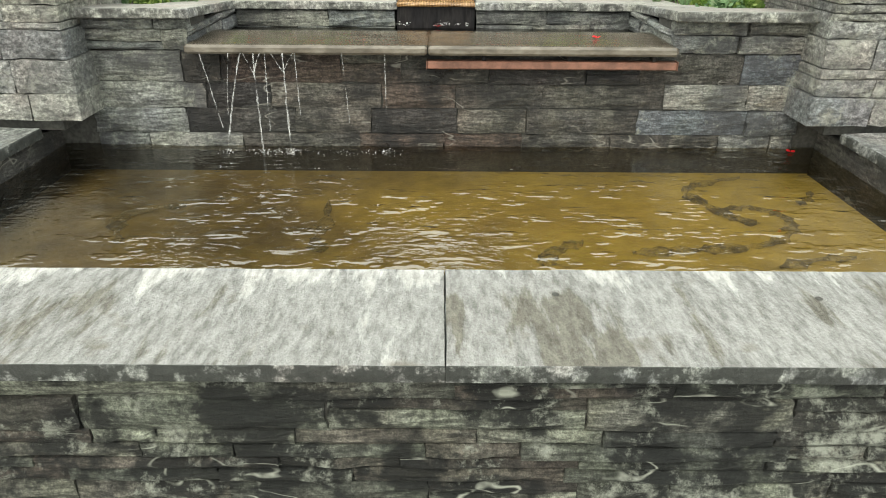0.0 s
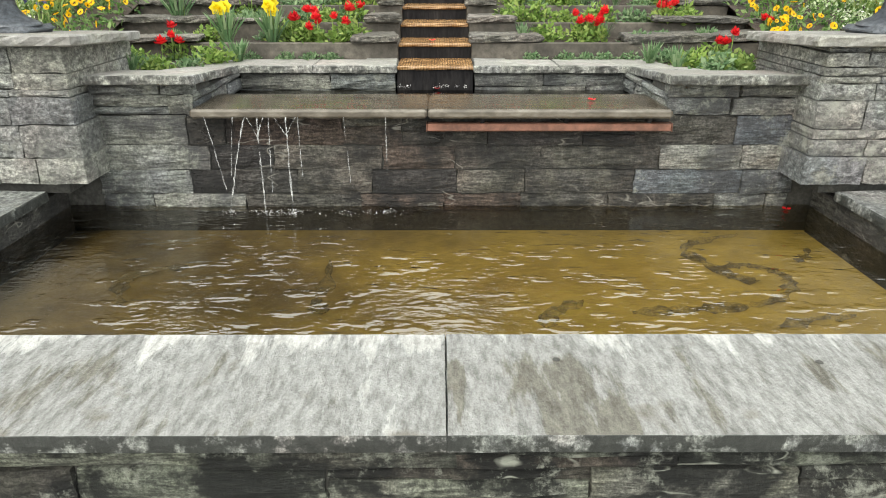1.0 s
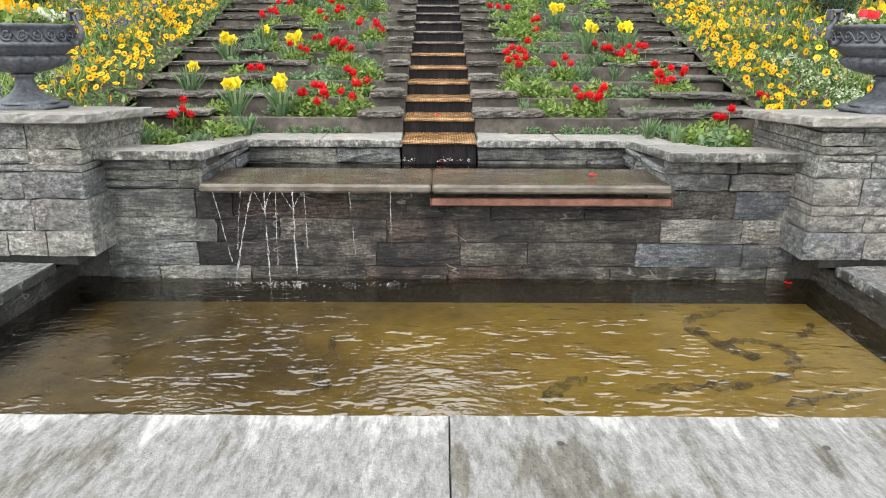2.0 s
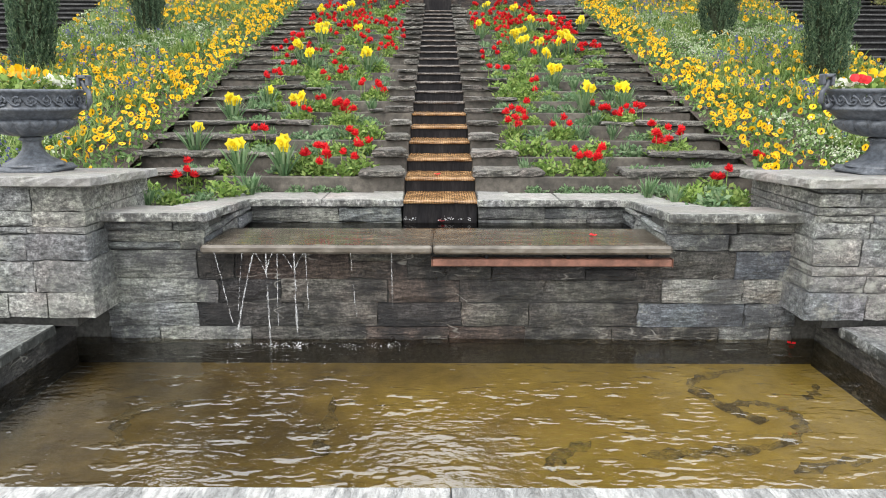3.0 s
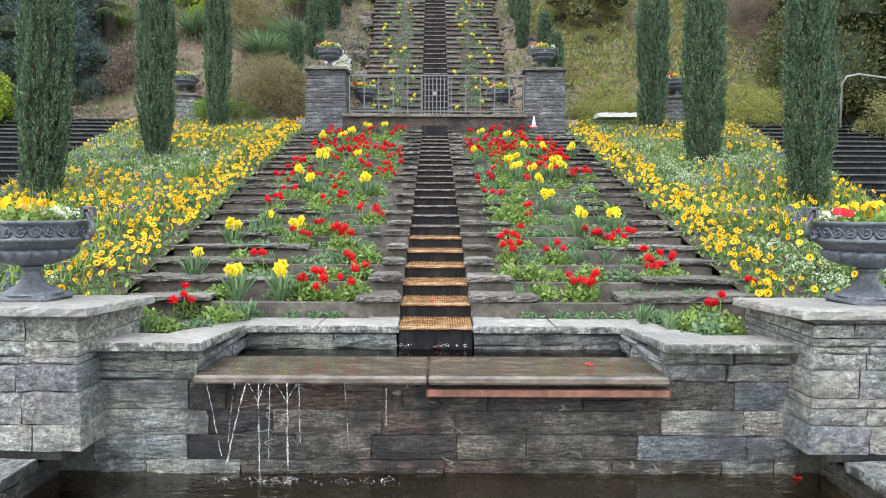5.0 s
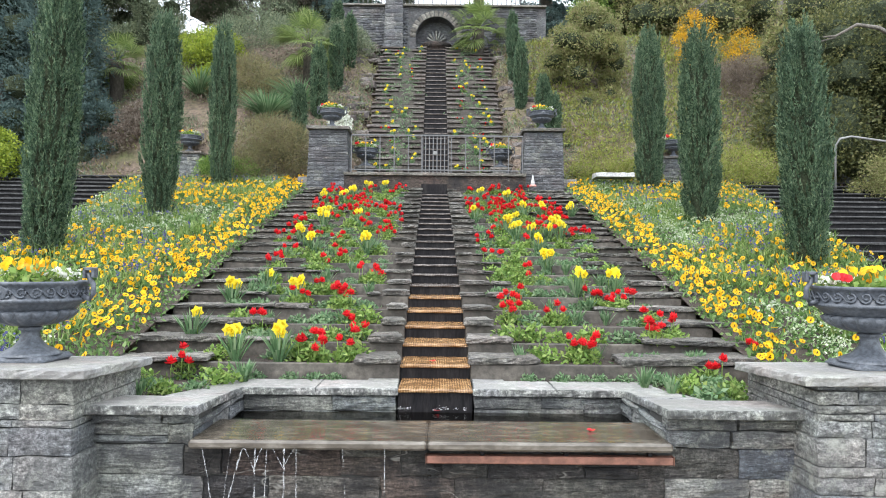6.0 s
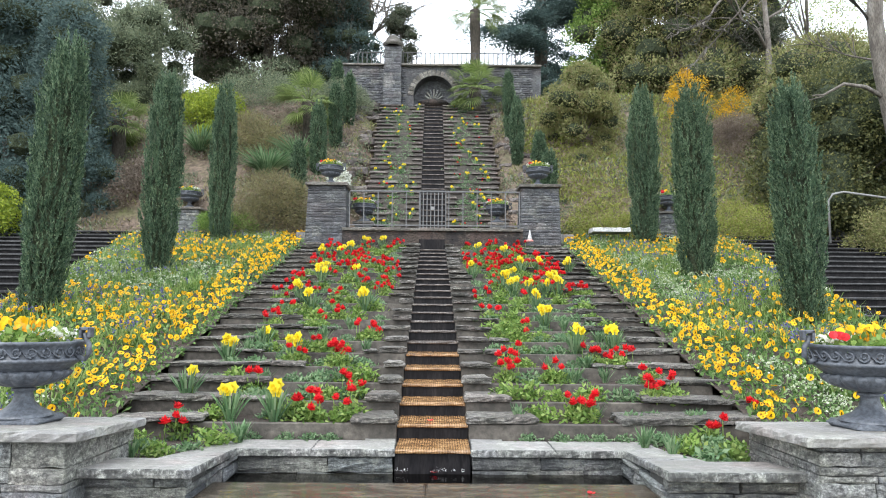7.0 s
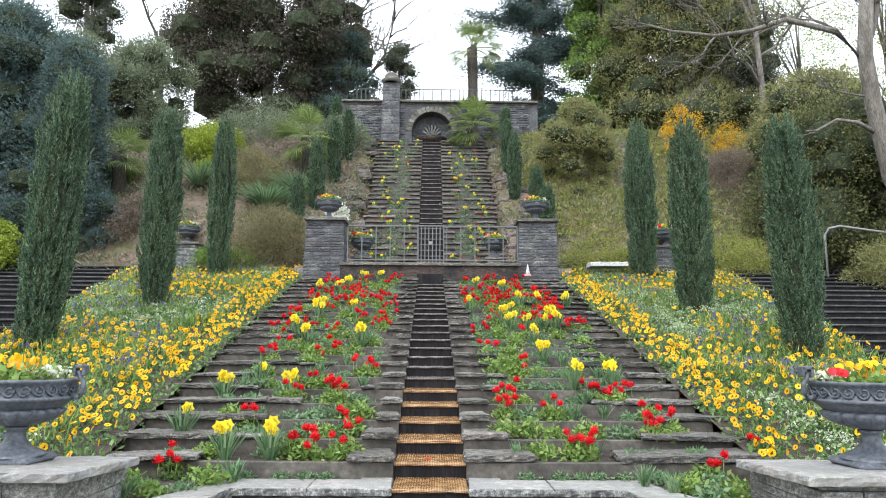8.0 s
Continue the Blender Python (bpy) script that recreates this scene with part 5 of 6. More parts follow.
def yew_mesh(height, radius, seed, tufts=1150, per=40, needle=0.052, wide=0.021):
    """Upright sprays set close round a column, their tips standing proud."""
    g = np.random.default_rng(seed)
    z = g.uniform(0, 1, tufts) ** 0.92
    a = g.uniform(0, 2 * math.pi, tufts)
    prof = np.interp(z, [0, 0.06, 0.3, 0.6, 0.82, 0.93, 1.0], [0.55, 0.74, 0.92, 0.97, 0.8, 0.56, 0.2])
    rib = 1 + 0.13 * np.sin(7 * a + seed + 1.2 * np.sin(z * 7)) + 0.08 * np.sin(12 * a - 2 * seed + 2 * np.sin(z * 9))
    r = radius * prof * rib * g.uniform(0.82, 1.04, tufts)
    top = 1 + 0.05 * np.sin(7 * a + seed) * np.clip((z - 0.6) / 0.4, 0, 1)
    out = np.stack([np.cos(a), np.sin(a), np.zeros(tufts)], 1)
    foot = out * r[:, None] + np.stack([np.zeros(tufts), np.zeros(tufts), z * height * top], 1)
    lean = out * 0.28 + [0, 0, 1.0] + g.normal(size=(tufts, 3)) * 0.13
    t = g.uniform(0, 1, (tufts, per, 1))
    size = g.uniform(0.14, 0.26, (tufts, 1, 1))
    p = (foot[:, None, :] + lean[:, None, :] * t * size + g.normal(size=(tufts, per, 3)) * 0.018 * (1.15 - t)).reshape(-1, 3)
    d = (lean[:, None, :] * 0.75 + g.normal(size=(tufts, per, 3)) * 0.55 + out[:, None, :] * 0.3).reshape(-1, 3)
    return quads_mesh("crown", needles(g, p, d, needle, wide), L_YEW)


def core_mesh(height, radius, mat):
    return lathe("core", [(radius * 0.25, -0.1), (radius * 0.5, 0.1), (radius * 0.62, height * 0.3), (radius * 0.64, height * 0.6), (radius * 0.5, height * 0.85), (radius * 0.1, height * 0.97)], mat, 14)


# Dark filler colour: the shade inside yews and crowns is put into it.
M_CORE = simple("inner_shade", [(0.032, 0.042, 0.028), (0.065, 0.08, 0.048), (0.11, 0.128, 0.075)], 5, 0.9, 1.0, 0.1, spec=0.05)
YEWS = [yew_mesh(1.0 * 3.2, 0.42, s) for s in (1, 2, 3)]
SMALL_YEWS = [yew_mesh(3.2, 0.42, s, 650, 18, 0.13, 0.05) for s in (4, 5)]
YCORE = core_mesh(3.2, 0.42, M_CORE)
YTRUNK = tube("trunk", [(0, 0, -0.2), (0.01, 0, 0.4), (0, 0.01, 1.2)], 0.06, M_BARK, 8, 0.7)


def yew(x, y, z, h, r, k, rz=0, crowns=YEWS, lean=0.0):
    t = tagged(empty("columnar_yew", x, y, z - 0.03), "slender dark green columnar yew standing in the flower bed", "yew tree", "columnar yews")
    part("trunk", YTRUNK, t)
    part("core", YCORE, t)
    part("crown", crowns[k % len(crowns)], t)
    t.matrix_basis = pose(x, y, z - 0.03, 0, lean, 0) @ pose(0, 0, 0, 0, 0, rz) @ Matrix.Diagonal((r / 0.42, r / 0.42, h / 3.2, 1))
    return t


YEW_SPOTS = [(-5.06, 9.14, 2.08, 3.45, 0.275, 3.2), (-4.66, 11.8, 2.78, 3.25, 0.27, 1.0), (-4.8, 15.5, 3.7, 3.45, 0.25, 0.5),
             (4.8, 9.04, 2.06, 2.97, 0.27, -2.0), (4.55, 12.03, 2.83, 3.15, 0.31, -1.0), (4.8, 15.8, 3.78, 3.45, 0.31, -0.5)]
for i, (x, y, z, h, r, lean) in enumerate(YEW_SPOTS):
    yew(x, y, z, h, r, i, 70 * i, YEWS, lean)


# ---- trees and shrubs of the hill ----
def crown_quads(g, centers, radii, per, leaf, width, up=0.2, squash=1.0):
    q = []
    for (c, r) in zip(centers, radii):
        n = int(per)
        d = g.normal(size=(n, 3))
        d /= np.linalg.norm(d, axis=1, keepdims=True)
        p = np.array(c) + d * r * (0.55 + 0.5 * g.uniform(0, 1, n) ** 0.6)[:, None] * [1, 1, squash]
        q.append(needles(g, p, d + g.normal(size=(n, 3)) * 0.6 + [0, 0, up], leaf, width))
    return np.concatenate(q)


def clumps(g, n, rx, ry, h, shape):
    """Clump centres spread through a crown whose outline follows shape(z)."""
    z = g.uniform(0, 1, n)
    a = g.uniform(0, 2 * math.pi, n)
    k = np.sqrt(g.uniform(0.15, 1, n)) * np.array([shape(t) for t in z])
    return np.stack([np.cos(a) * k * rx, np.sin(a) * k * ry, z * h], 1)


SHAPES = {
    "round": lambda t: math.sqrt(max(0.02, 1 - (2 * t - 0.9) ** 2)) if t < 0.95 else 0.25,
    "dome": lambda t: math.sqrt(max(0.03, 1 - t * t)),
    "cone": lambda t: 1.02 - t,
    "column": lambda t: 0.8 if t < 0.8 else 0.8 - (t - 0.8) * 3.2,
}


ICO = bmesh.new()
bmesh.ops.create_icosphere(ICO, subdivisions=1, radius=1.0)
ICO.verts.index_update()
ICO_V = np.array([v.co[:] for v in ICO.verts])
ICO_F = [tuple(v.index for v in f.verts) for f in ICO.faces]
ICO.free()


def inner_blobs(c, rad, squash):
    """Solid fillers inside each leafy clump, coloured dark for its inner shade."""
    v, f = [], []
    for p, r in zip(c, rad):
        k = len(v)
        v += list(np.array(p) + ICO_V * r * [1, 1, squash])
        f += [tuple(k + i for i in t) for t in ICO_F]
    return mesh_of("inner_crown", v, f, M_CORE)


def tree(name, label, category, x, y, z, height, width, shape, leaf_mat, seed, n=90, per=130, leaf=0.12, lw=0.06, trunk=0.15, base=0.15, clump=0.32, squash=0.8, group=""):
    """A tapered trunk with limbs and a crown of loose leafy clumps."""
    g = np.random.default_rng(seed)
    t = tagged(empty(name, x, y, z), label, category, group)
    ch = height * (1 - base)
    c = clumps(g, n, width / 2, width / 2, ch, SHAPES[shape]) + [0, 0, height * base]
    rad = g.uniform(0.7, 1.35, n) * clump * width / 2
    part("crown", quads_mesh("crown", crown_quads(g, c, rad, int(per * 4.9), leaf * 0.6, lw * 0.85, 0.2, squash), leaf_mat), t)
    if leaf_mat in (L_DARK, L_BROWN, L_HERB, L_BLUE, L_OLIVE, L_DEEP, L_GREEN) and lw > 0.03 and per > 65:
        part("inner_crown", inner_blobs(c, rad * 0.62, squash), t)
    if trunk:
        part("trunk", tube("trunk", [(0, 0, -0.3), (0.05, 0, height * 0.3), (-0.03, 0.04, height * 0.85)], trunk, M_BARK, 8, 0.25), t)
        for k in range(0, min(n, 16)):
            q = c[k]
            part("limb", tube("limb", [(0.02, 0, q[2] * 0.55), (q[0] * 0.5, q[1] * 0.5, q[2] * 0.8), tuple(q)], trunk * 0.3, M_BARK, 5, 0.3), t)
    return t


def hill(x, y):
    return ground_height(x, y) - 0.05


SEED = [300]


def hill_tree(name, label, category, x, y, z, height, width, shape, leaf_mat, n, per, leaf, lw, trunk, base, clump):
    """x, y, base height; height, width, outline; clumps, leaves in each, leaf length and width; trunk radius, bare share, clump size."""
    tree(name, label, category, x, y, z - 0.1, height, width, shape, leaf_mat, SEED[0], n, per, leaf, lw, trunk, base, clump)
    SEED[0] += 1


hill_tree("conifer", "broad blue-green conifer beside the stairs", "conifer", -11.9, 19.0, 4.2, 7.4, 5.2, "dome", L_BLUE, 150, 150, 0.16, 0.05, 0.2, 0.02, 0.3)
hill_tree("conifer", "blue-green conifer behind the yews", "conifer", -9.6, 17.8, 4.1, 6.0, 2.4, "dome", L_BLUE, 70, 150, 0.13, 0.04, 0.12, 0.02, 0.42)
hill_tree("tall_conifer", "tall narrow dark conifer on the hilltop", "conifer", -16.0, 30.0, 9.5, 13.0, 2.8, "column", L_DARK, 80, 150, 0.2, 0.06, 0.2, 0.1, 0.5)
hill_tree("conifer", "feathery grey-green evergreen on the slope", "conifer", -10.4, 24.0, 8.8, 4.4, 2.9, "round", L_HERB, 60, 170, 0.22, 0.04, 0.1, 0.02, 0.42)
hill_tree("evergreen_shrub", "loose grey-green evergreen shrub on the slope", "shrub", -13.8, 25.0, 9.0, 4.6, 4.0, "dome", L_HERB, 70, 150, 0.15, 0.05, 0.1, 0.05, 0.35)
hill_tree("evergreen_tree", "large dense bronze-tinged evergreen tree on the hilltop", "tree", -7.6, 30.0, 10.6, 11.5, 8.4, "round", L_BROWN, 190, 170, 0.17, 0.085, 0.35, 0.14, 0.26)
hill_tree("evergreen_tree", "loose green tree behind the wall", "tree", -3.9, 29.0, 10.6, 5.2, 2.8, "round", L_BLUE, 45, 120, 0.16, 0.06, 0.1, 0.2, 0.4)
hill_tree("small_tree", "small round dark pine behind the wall", "tree", -1.65, 30.0, 11.5, 4.5, 1.4, "round", L_DARK, 22, 110, 0.15, 0.05, 0.06, 0.45, 0.5)
hill_tree("ivy_tree", "tall green tree covered with ivy", "tree", 6.9, 27.5, 9.8, 12.5, 3.2, "column", L_GREEN, 100, 140, 0.16, 0.1, 0.25, 0.05, 0.42)
hill_tree("conifer", "large olive-brown conifer with drooping branches", "conifer", 9.3, 26.0, 8.5, 10.5, 5.8, "dome", L_OLIVE, 170, 150, 0.17, 0.06, 0.25, 0.02, 0.28)
hill_tree("conifer", "dark conifer behind the olive one", "conifer", 12.6, 28.0, 9.5, 8.5, 3.6, "round", L_DARK, 70, 140, 0.17, 0.06, 0.2, 0.05, 0.4)
hill_tree("evergreen_shrub", "yellow-olive evergreen shrub beside the upper steps", "shrub", 4.35, 20.6, 6.3, 3.4, 2.1, "round", L_OLIVE, 60, 150, 0.11, 0.045, 0.08, 0.02, 0.4)
hill_tree("evergreen_shrub", "large dark olive evergreen shrub by the stairs", "shrub", 10.9, 18.0, 4.4, 4.3, 4.6, "dome", L_DEEP, 110, 150, 0.12, 0.07, 0.12, 0.02, 0.32)
hill_tree("evergreen_shrub", "olive shrub with yellowish young shoots", "shrub", 11.8, 20.5, 5.5, 5.0, 4.6, "dome", L_OLIVE, 110, 150, 0.13, 0.06, 0.12, 0.02, 0.32)
hill_tree("spring_tree", "tree with sparse pale yellow-green young leaves", "tree", 15.5, 28.0, 9.5, 8.6, 4.6, "round", L_LIME, 70, 45, 0.13, 0.07, 0.12, 0.25, 0.45)
hill_tree("spring_tree", "tree with sparse pale yellow-green young leaves", "tree", 18.5, 27.0, 9.5, 10.5, 4.6, "round", L_OLIVE, 60, 60, 0.13, 0.07, 0.12, 0.2, 0.45)
hill_tree("conifer", "far dark conifers along the hilltop", "conifer", 15.0, 36.0, 10.5, 12.0, 6.0, "round", L_DARK, 60, 90, 0.25, 0.1, 0.2, 0.05, 0.4)
hill_tree("forsythia", "shrub covered with orange-yellow blossom", "shrub", 8.0, 21.6, 7.8, 2.3, 1.0, "round", L_YSHRUB, 26, 40, 0.07, 0.045, 0.03, 0.3, 0.45)
hill_tree("forsythia", "shrub covered with orange-yellow blossom", "shrub", 9.8, 22.4, 7.6, 2.1, 1.3, "dome", L_YSHRUB, 24, 36, 0.07, 0.045, 0.03, 0.2, 0.45)
hill_tree("twiggy_shrub", "leafless pinkish twiggy shrub", "shrub", 9.0, 20.8, 6.5, 1.7, 2.2, "dome", L_BARE, 60, 90, 0.22, 0.012, 0.04, 0.05, 0.36)
hill_tree("twiggy_shrub", "brown twiggy broom by the gate pillar", "shrub", -4.1, 17.4, 4.1, 1.45, 2.1, "dome", L_TWIG, 50, 90, 0.17, 0.016, 0.03, 0.02, 0.42)
hill_tree("twiggy_shrub", "brown twiggy shrub on the slope", "shrub", -5.6, 20.5, 6.8, 1.1, 2.2, "dome", L_TWIG, 50, 80, 0.16, 0.02, 0.04, 0.02, 0.4)
hill_tree("heath_shrub", "grey-green shrub on the slope", "shrub", -5.6, 23.2, 9.0, 1.1, 4.2, "dome", L_HERB, 50, 90, 0.13, 0.025, 0.04, 0.02, 0.35)
hill_tree("heath_shrub", "grey-green shrub on the slope", "shrub", -3.3, 23.4, 9.1, 0.9, 2.4, "dome", L_HERB, 40, 80, 0.13, 0.025, 0.04, 0.02, 0.35)
hill_tree("lime_shrub", "bright lime-green flowering spurge", "shrub", -7.2, 21.8, 8.45, 0.75, 2.0, "dome", L_LIME, 50, 60, 0.1, 0.05, 0.0, 0.02, 0.4)
hill_tree("lime_shrub", "bright lime-green flowering spurge", "shrub", -6.75, 20.6, 7.3, 0.8, 0.9, "dome", L_LIME, 16, 60, 0.09, 0.045, 0.0, 0.02, 0.4)
hill_tree("lime_shrub", "lime-green spurge beside the stairs", "shrub", -10.3, 16.2, 3.9, 1.2, 1.3, "dome", L_LIME, 24, 55, 0.1, 0.05, 0.0, 0.02, 0.45)
hill_tree("red_shrub", "low reddish brown shrub", "shrub", -7.7, 18.2, 4.9, 1.3, 1.5, "dome", L_BARE, 30, 80, 0.1, 0.04, 0.0, 0.02, 0.4)
hill_tree("low_hedge", "low light green hedge plant by the terrace", "shrub", -5.1, 16.9, 4.1, 0.55, 1.5, "dome", L_GREEN, 30, 80, 0.07, 0.03, 0.0, 0.02, 0.3)
hill_tree("low_hedge", "low bushy green plant beside the stairs", "shrub", 10.6, 15.0, 3.8, 0.9, 2.6, "dome", L_OLIVE, 50, 90, 0.08, 0.03, 0.0, 0.02, 0.3)
hill_tree("low_hedge", "low bushy green plant along the terrace", "shrub", 4.1, 17.5, 4.2, 0.6, 2.6, "dome", L_MOSS, 40, 80, 0.08, 0.03, 0.0, 0.02, 0.3)
hill_tree("low_hedge", "low bushy green plant along the terrace", "shrub", 7.7, 17.5, 4.2, 0.65, 3.0, "dome", L_MOSS, 45, 80, 0.08, 0.03, 0.0, 0.02, 0.3)
hill_tree("white_shrub", "low plant with white flowers by the gate", "shrub", -2.6, 18.6, 5.5, 0.6, 0.7, "dome", P_WHITE, 10, 22, 0.08, 0.06, 0.0, 0.1, 0.4)


def cedar(x, y, z, height, width):
    """Flat tiers of needles on level limbs, with gaps between."""
    g = np.random.default_rng(91)
    t = tagged(empty("cedar", x, y, z), "tall dark blue-green cedar with level layered branches", "cedar tree")
    part("trunk", tube("trunk", [(0, 0, -0.5), (0.1, 0, height * 0.5), (0, 0, height)], 0.4, M_BARK, 10, 0.2), t)
    q = []
    for k in range(46):
        zz = height * (0.12 + 0.86 * k / 46)
        a = g.uniform(0, 2 * math.pi)
        L = width / 2 * (1.05 - 0.55 * zz / height) * g.uniform(0.6, 1.1)
        end = np.array([math.cos(a) * L, math.sin(a) * L, zz - 0.05 * L])
        part("limb", tube("limb", [(0, 0, zz), tuple(end * [0.5, 0.5, 1] + [0, 0, 0.15]), tuple(end)], 0.06, M_BARK, 5, 0.3), t)
        for j in range(7):
            f = 0.3 + 0.7 * j / 6
            c = np.array([0, 0, zz]) * (1 - f) + end * f + g.normal(size=3) * [0.25, 0.25, 0.05]
            n = 380
            p = c + g.normal(size=(n, 3)) * [0.42, 0.42, 0.08]
            p[:, 2] -= 0.35 * np.linalg.norm(p[:, :2] - c[:2], axis=1) ** 2
            q.append(needles(g, p, g.normal(size=(n, 3)) * [1, 1, 0.4] + [0, 0, -0.1], 0.15, 0.055))
    part("crown", quads_mesh("crown", np.concatenate(q), L_BLUE), t)


cedar(4.6, 30.5, 10.0, 14.5, 6.6)


def fan_palm(x, y, z, trunk_h, size, seed, label):
    rng = random.Random(seed)
    t = tagged(empty("fan_palm", x, y, z), label, "palm")
    part("trunk", tube("trunk", [(0, 0, -0.3), (0.04, 0, trunk_h * 0.5), (0, 0, trunk_h)], 0.17, M_PALMBARK, 10, 1.25), t)
    for k in range(30):
        a, e = rng.uniform(0, 2 * math.pi), rng.uniform(-0.9, 1.3)
        d = np.array([math.cos(a) * math.cos(e), math.sin(a) * math.cos(e), math.sin(e)])
        L = size * rng.uniform(0.5, 0.75)
        base = np.array([0, 0, trunk_h]) + d * L
        side = np.cross(d, [0, 0, 1.0])
        side /= np.linalg.norm(side) + 1e-6
        upv = np.cross(side, d)
        q = []
        for j in range(21):
            th = radians(-95 + 190 * j / 20)
            v = d * math.cos(th) + side * math.sin(th)
            v = v + upv * 0.15
            r = size * 0.62 * (0.72 + 0.28 * math.cos(th))
            s = np.cross(v, upv) * size * 0.017
            tip = base + v * r - np.array([0, 0, 0.28 * r])
            q.append([base, base + v * r * 0.55 + s, tip, base + v * r * 0.55 - s])
        fr = part("frond", quads_mesh("frond", np.array(q), L_PALM), t)
        part("stalk", tube("stalk", [(0, 0, trunk_h), tuple(np.array([0, 0, trunk_h]) * 0.5 + base * 0.5 + [0, 0, 0.03]), tuple(base)], 0.015, L_PALM, 4), fr)
    return t


fan_palm(1.42, 26.0, 9.7, 4.3, 1.15, 5, "tall fan palm with a hairy trunk above the wall")
fan_palm(1.3, 23.6, 8.6, 1.5, 1.0, 6, "low fan palm beside the arched wall")
fan_palm(-4.0, 21.2, 7.6, 1.15, 1.0, 7, "fan palm with bright green leaves on the slope")
fan_palm(-9.3, 20.0, 6.3, 1.5, 0.9, 8, "spiky palm half hidden behind the yews")


def strap_clump(x, y, z, h, n, seed, label="large clump of variegated strap leaves"):
    t = tagged(empty("strap_plant", x, y, z), label, "plant")
    part("leaves", quads_mesh("leaves", blade_tuft(int(n * 2.4), h * 0.85, 1.0, 0.034, random.Random(seed), 0.9), L_BLADE), t)


strap_clump(-4.66, 19.0, hill(-4.66, 19.0), 0.95, 170, 1)
strap_clump(-4.0, 19.9, 6.6, 0.9, 90, 2, "clump of dark strap leaves")
strap_clump(-6.9, 20.0, 6.9, 0.9, 90, 4)


def bare_branches(parent, start, direction, length, radius, depth, rng, count):
    p = Vector(start)
    d = Vector(direction).normalized()
    pts = [p.copy()]
    for k in range(6):
        d = (d + Vector((rng.uniform(-0.3, 0.3), rng.uniform(-0.3, 0.3), rng.uniform(-0.22, 0.3)))).normalized()
        p = p + d * length / 6
        pts.append(p.copy())
        if depth > 0 and k > 0:
            for _ in range(1 + (depth > 1)):
                dd = (d + Vector((rng.uniform(-1, 1), rng.uniform(-1, 1), rng.uniform(-0.4, 0.8)))).normalized()
                bare_branches(parent, p, dd, length * rng.uniform(0.35, 0.6), radius * 0.5, depth - 1, rng, count)
    count[0] += 1
    v = tube("b", pts, radius, M_BARK, 5 if depth else 3, 0.25)
    parent.append(v)


def bare_tree(x, y, z, trunk_pts, limbs, radius, seed, label):
    rng = random.Random(seed)
    t = tagged(empty("bare_tree", x, y, z), label, "tree")
    part("trunk", tube("trunk", trunk_pts, radius, M_BARK, 12, 0.7), t)
    for start, d, L, r, depth in limbs:
        made = []
        bare_branches(made, start, d, L, r, depth, rng, [0])
        bm = bmesh.new()
        for me in made:
            bm.from_mesh(me)
            bpy.data.meshes.remove(me)
        part("limb", bm, t, material=M_BARK)
    return t


lichen_tree = bare_tree(10.05, 14.6, 3.5, [(0.95, 0, -1.0), (0.5, 0, 0.8), (-0.15, 0, 2.4), (-0.4, 0, 4.0), (-0.5, 0, 5.2), (-0.3, 0, 7.0)], [
    ((-0.5, 0, 5.3), (0.6, 0.2, 0.8), 2.4, 0.09, 2), ((-1.1, 0, 5.75), (-0.6, 0.3, 0.6), 2.0, 0.04, 2), ((-2.2, 0, 6.0), (-0.5, -0.2, -0.3), 1.5, 0.035, 2), ((-3.0, 0, 5.73), (-0.8, 0.2, -0.5), 1.6, 0.03, 2),
    ((-3.8, 0, 5.6), (-0.7, 0.2, -0.7), 1.6, 0.03, 2), ((-4.8, 0, 5.7), (-1, 0.1, 0.1), 1.4, 0.025, 2), ((-0.4, 0, 4.2), (-0.7, 0.3, 0.35), 1.5, 0.03, 2), ((-1.7, 0, 3.4), (-0.8, -0.1, -0.3), 0.7, 0.018, 1)], 0.21, 12, "leafless tree with pale lichen-covered bark")
part("limb", tube("limb", [(-0.45, 0, 4.95), (-1.1, 0, 5.73), (-2.2, 0, 6.0), (-3.0, 0, 5.73), (-3.8, 0, 5.6), (-4.8, 0, 5.7), (-5.3, 0, 5.85)], 0.085, M_BARK, 8, 0.2), lichen_tree)
part("limb", tube("limb", [(-0.25, 0, 3.3), (-0.8, -0.05, 3.6), (-1.3, -0.1, 3.65), (-1.75, -0.1, 3.4), (-2.0, -0.1, 3.38)], 0.055, M_BARK, 6, 0.3), lichen_tree)
bare_tree(-5.0, 34.0, 11.0, [(0, 0, 0), (0.1, 0, 4), (0, 0, 7)], [((0, 0, 4), (0.9, 0, 0.5), 5, 0.1, 2), ((0, 0, 5), (0.8, 0.2, 0.8), 5, 0.1, 2), ((0, 0, 6), (0.4, 0, 1), 5, 0.09, 2), ((0, 0, 6), (-0.5, 0, 1), 5, 0.09, 2)], 0.22, 13, "leafless tree behind the hilltop")
bare_tree(-14.2, 34.0, 10.5, [(0, 0, 0), (0.1, 0, 4), (0, 0, 8)], [((0, 0, 5), (0.8, 0, 0.6), 5, 0.1, 2), ((0, 0, 7), (0.5, 0.2, 0.8), 5, 0.1, 2), ((0, 0, 7), (-0.5, 0, 1), 5, 0.09, 2)], 0.22, 14, "leafless tree behind the hilltop")
bare_tree(11.5, 23.5, 8.6, [(0, 0, 0), (0.1, 0, 3), (0, 0, 5)], [((0, 0, 3), (-0.8, 0, 0.6), 4, 0.06, 2), ((0, 0, 4), (0.8, 0.2, 0.8), 4, 0.06, 2), ((0, 0, 5), (-0.4, 0, 1), 4, 0.06, 2), ((0, 0, 5), (0.3, 0, 1), 4, 0.06, 2)], 0.12, 15, "leafless grey tree among the conifers")

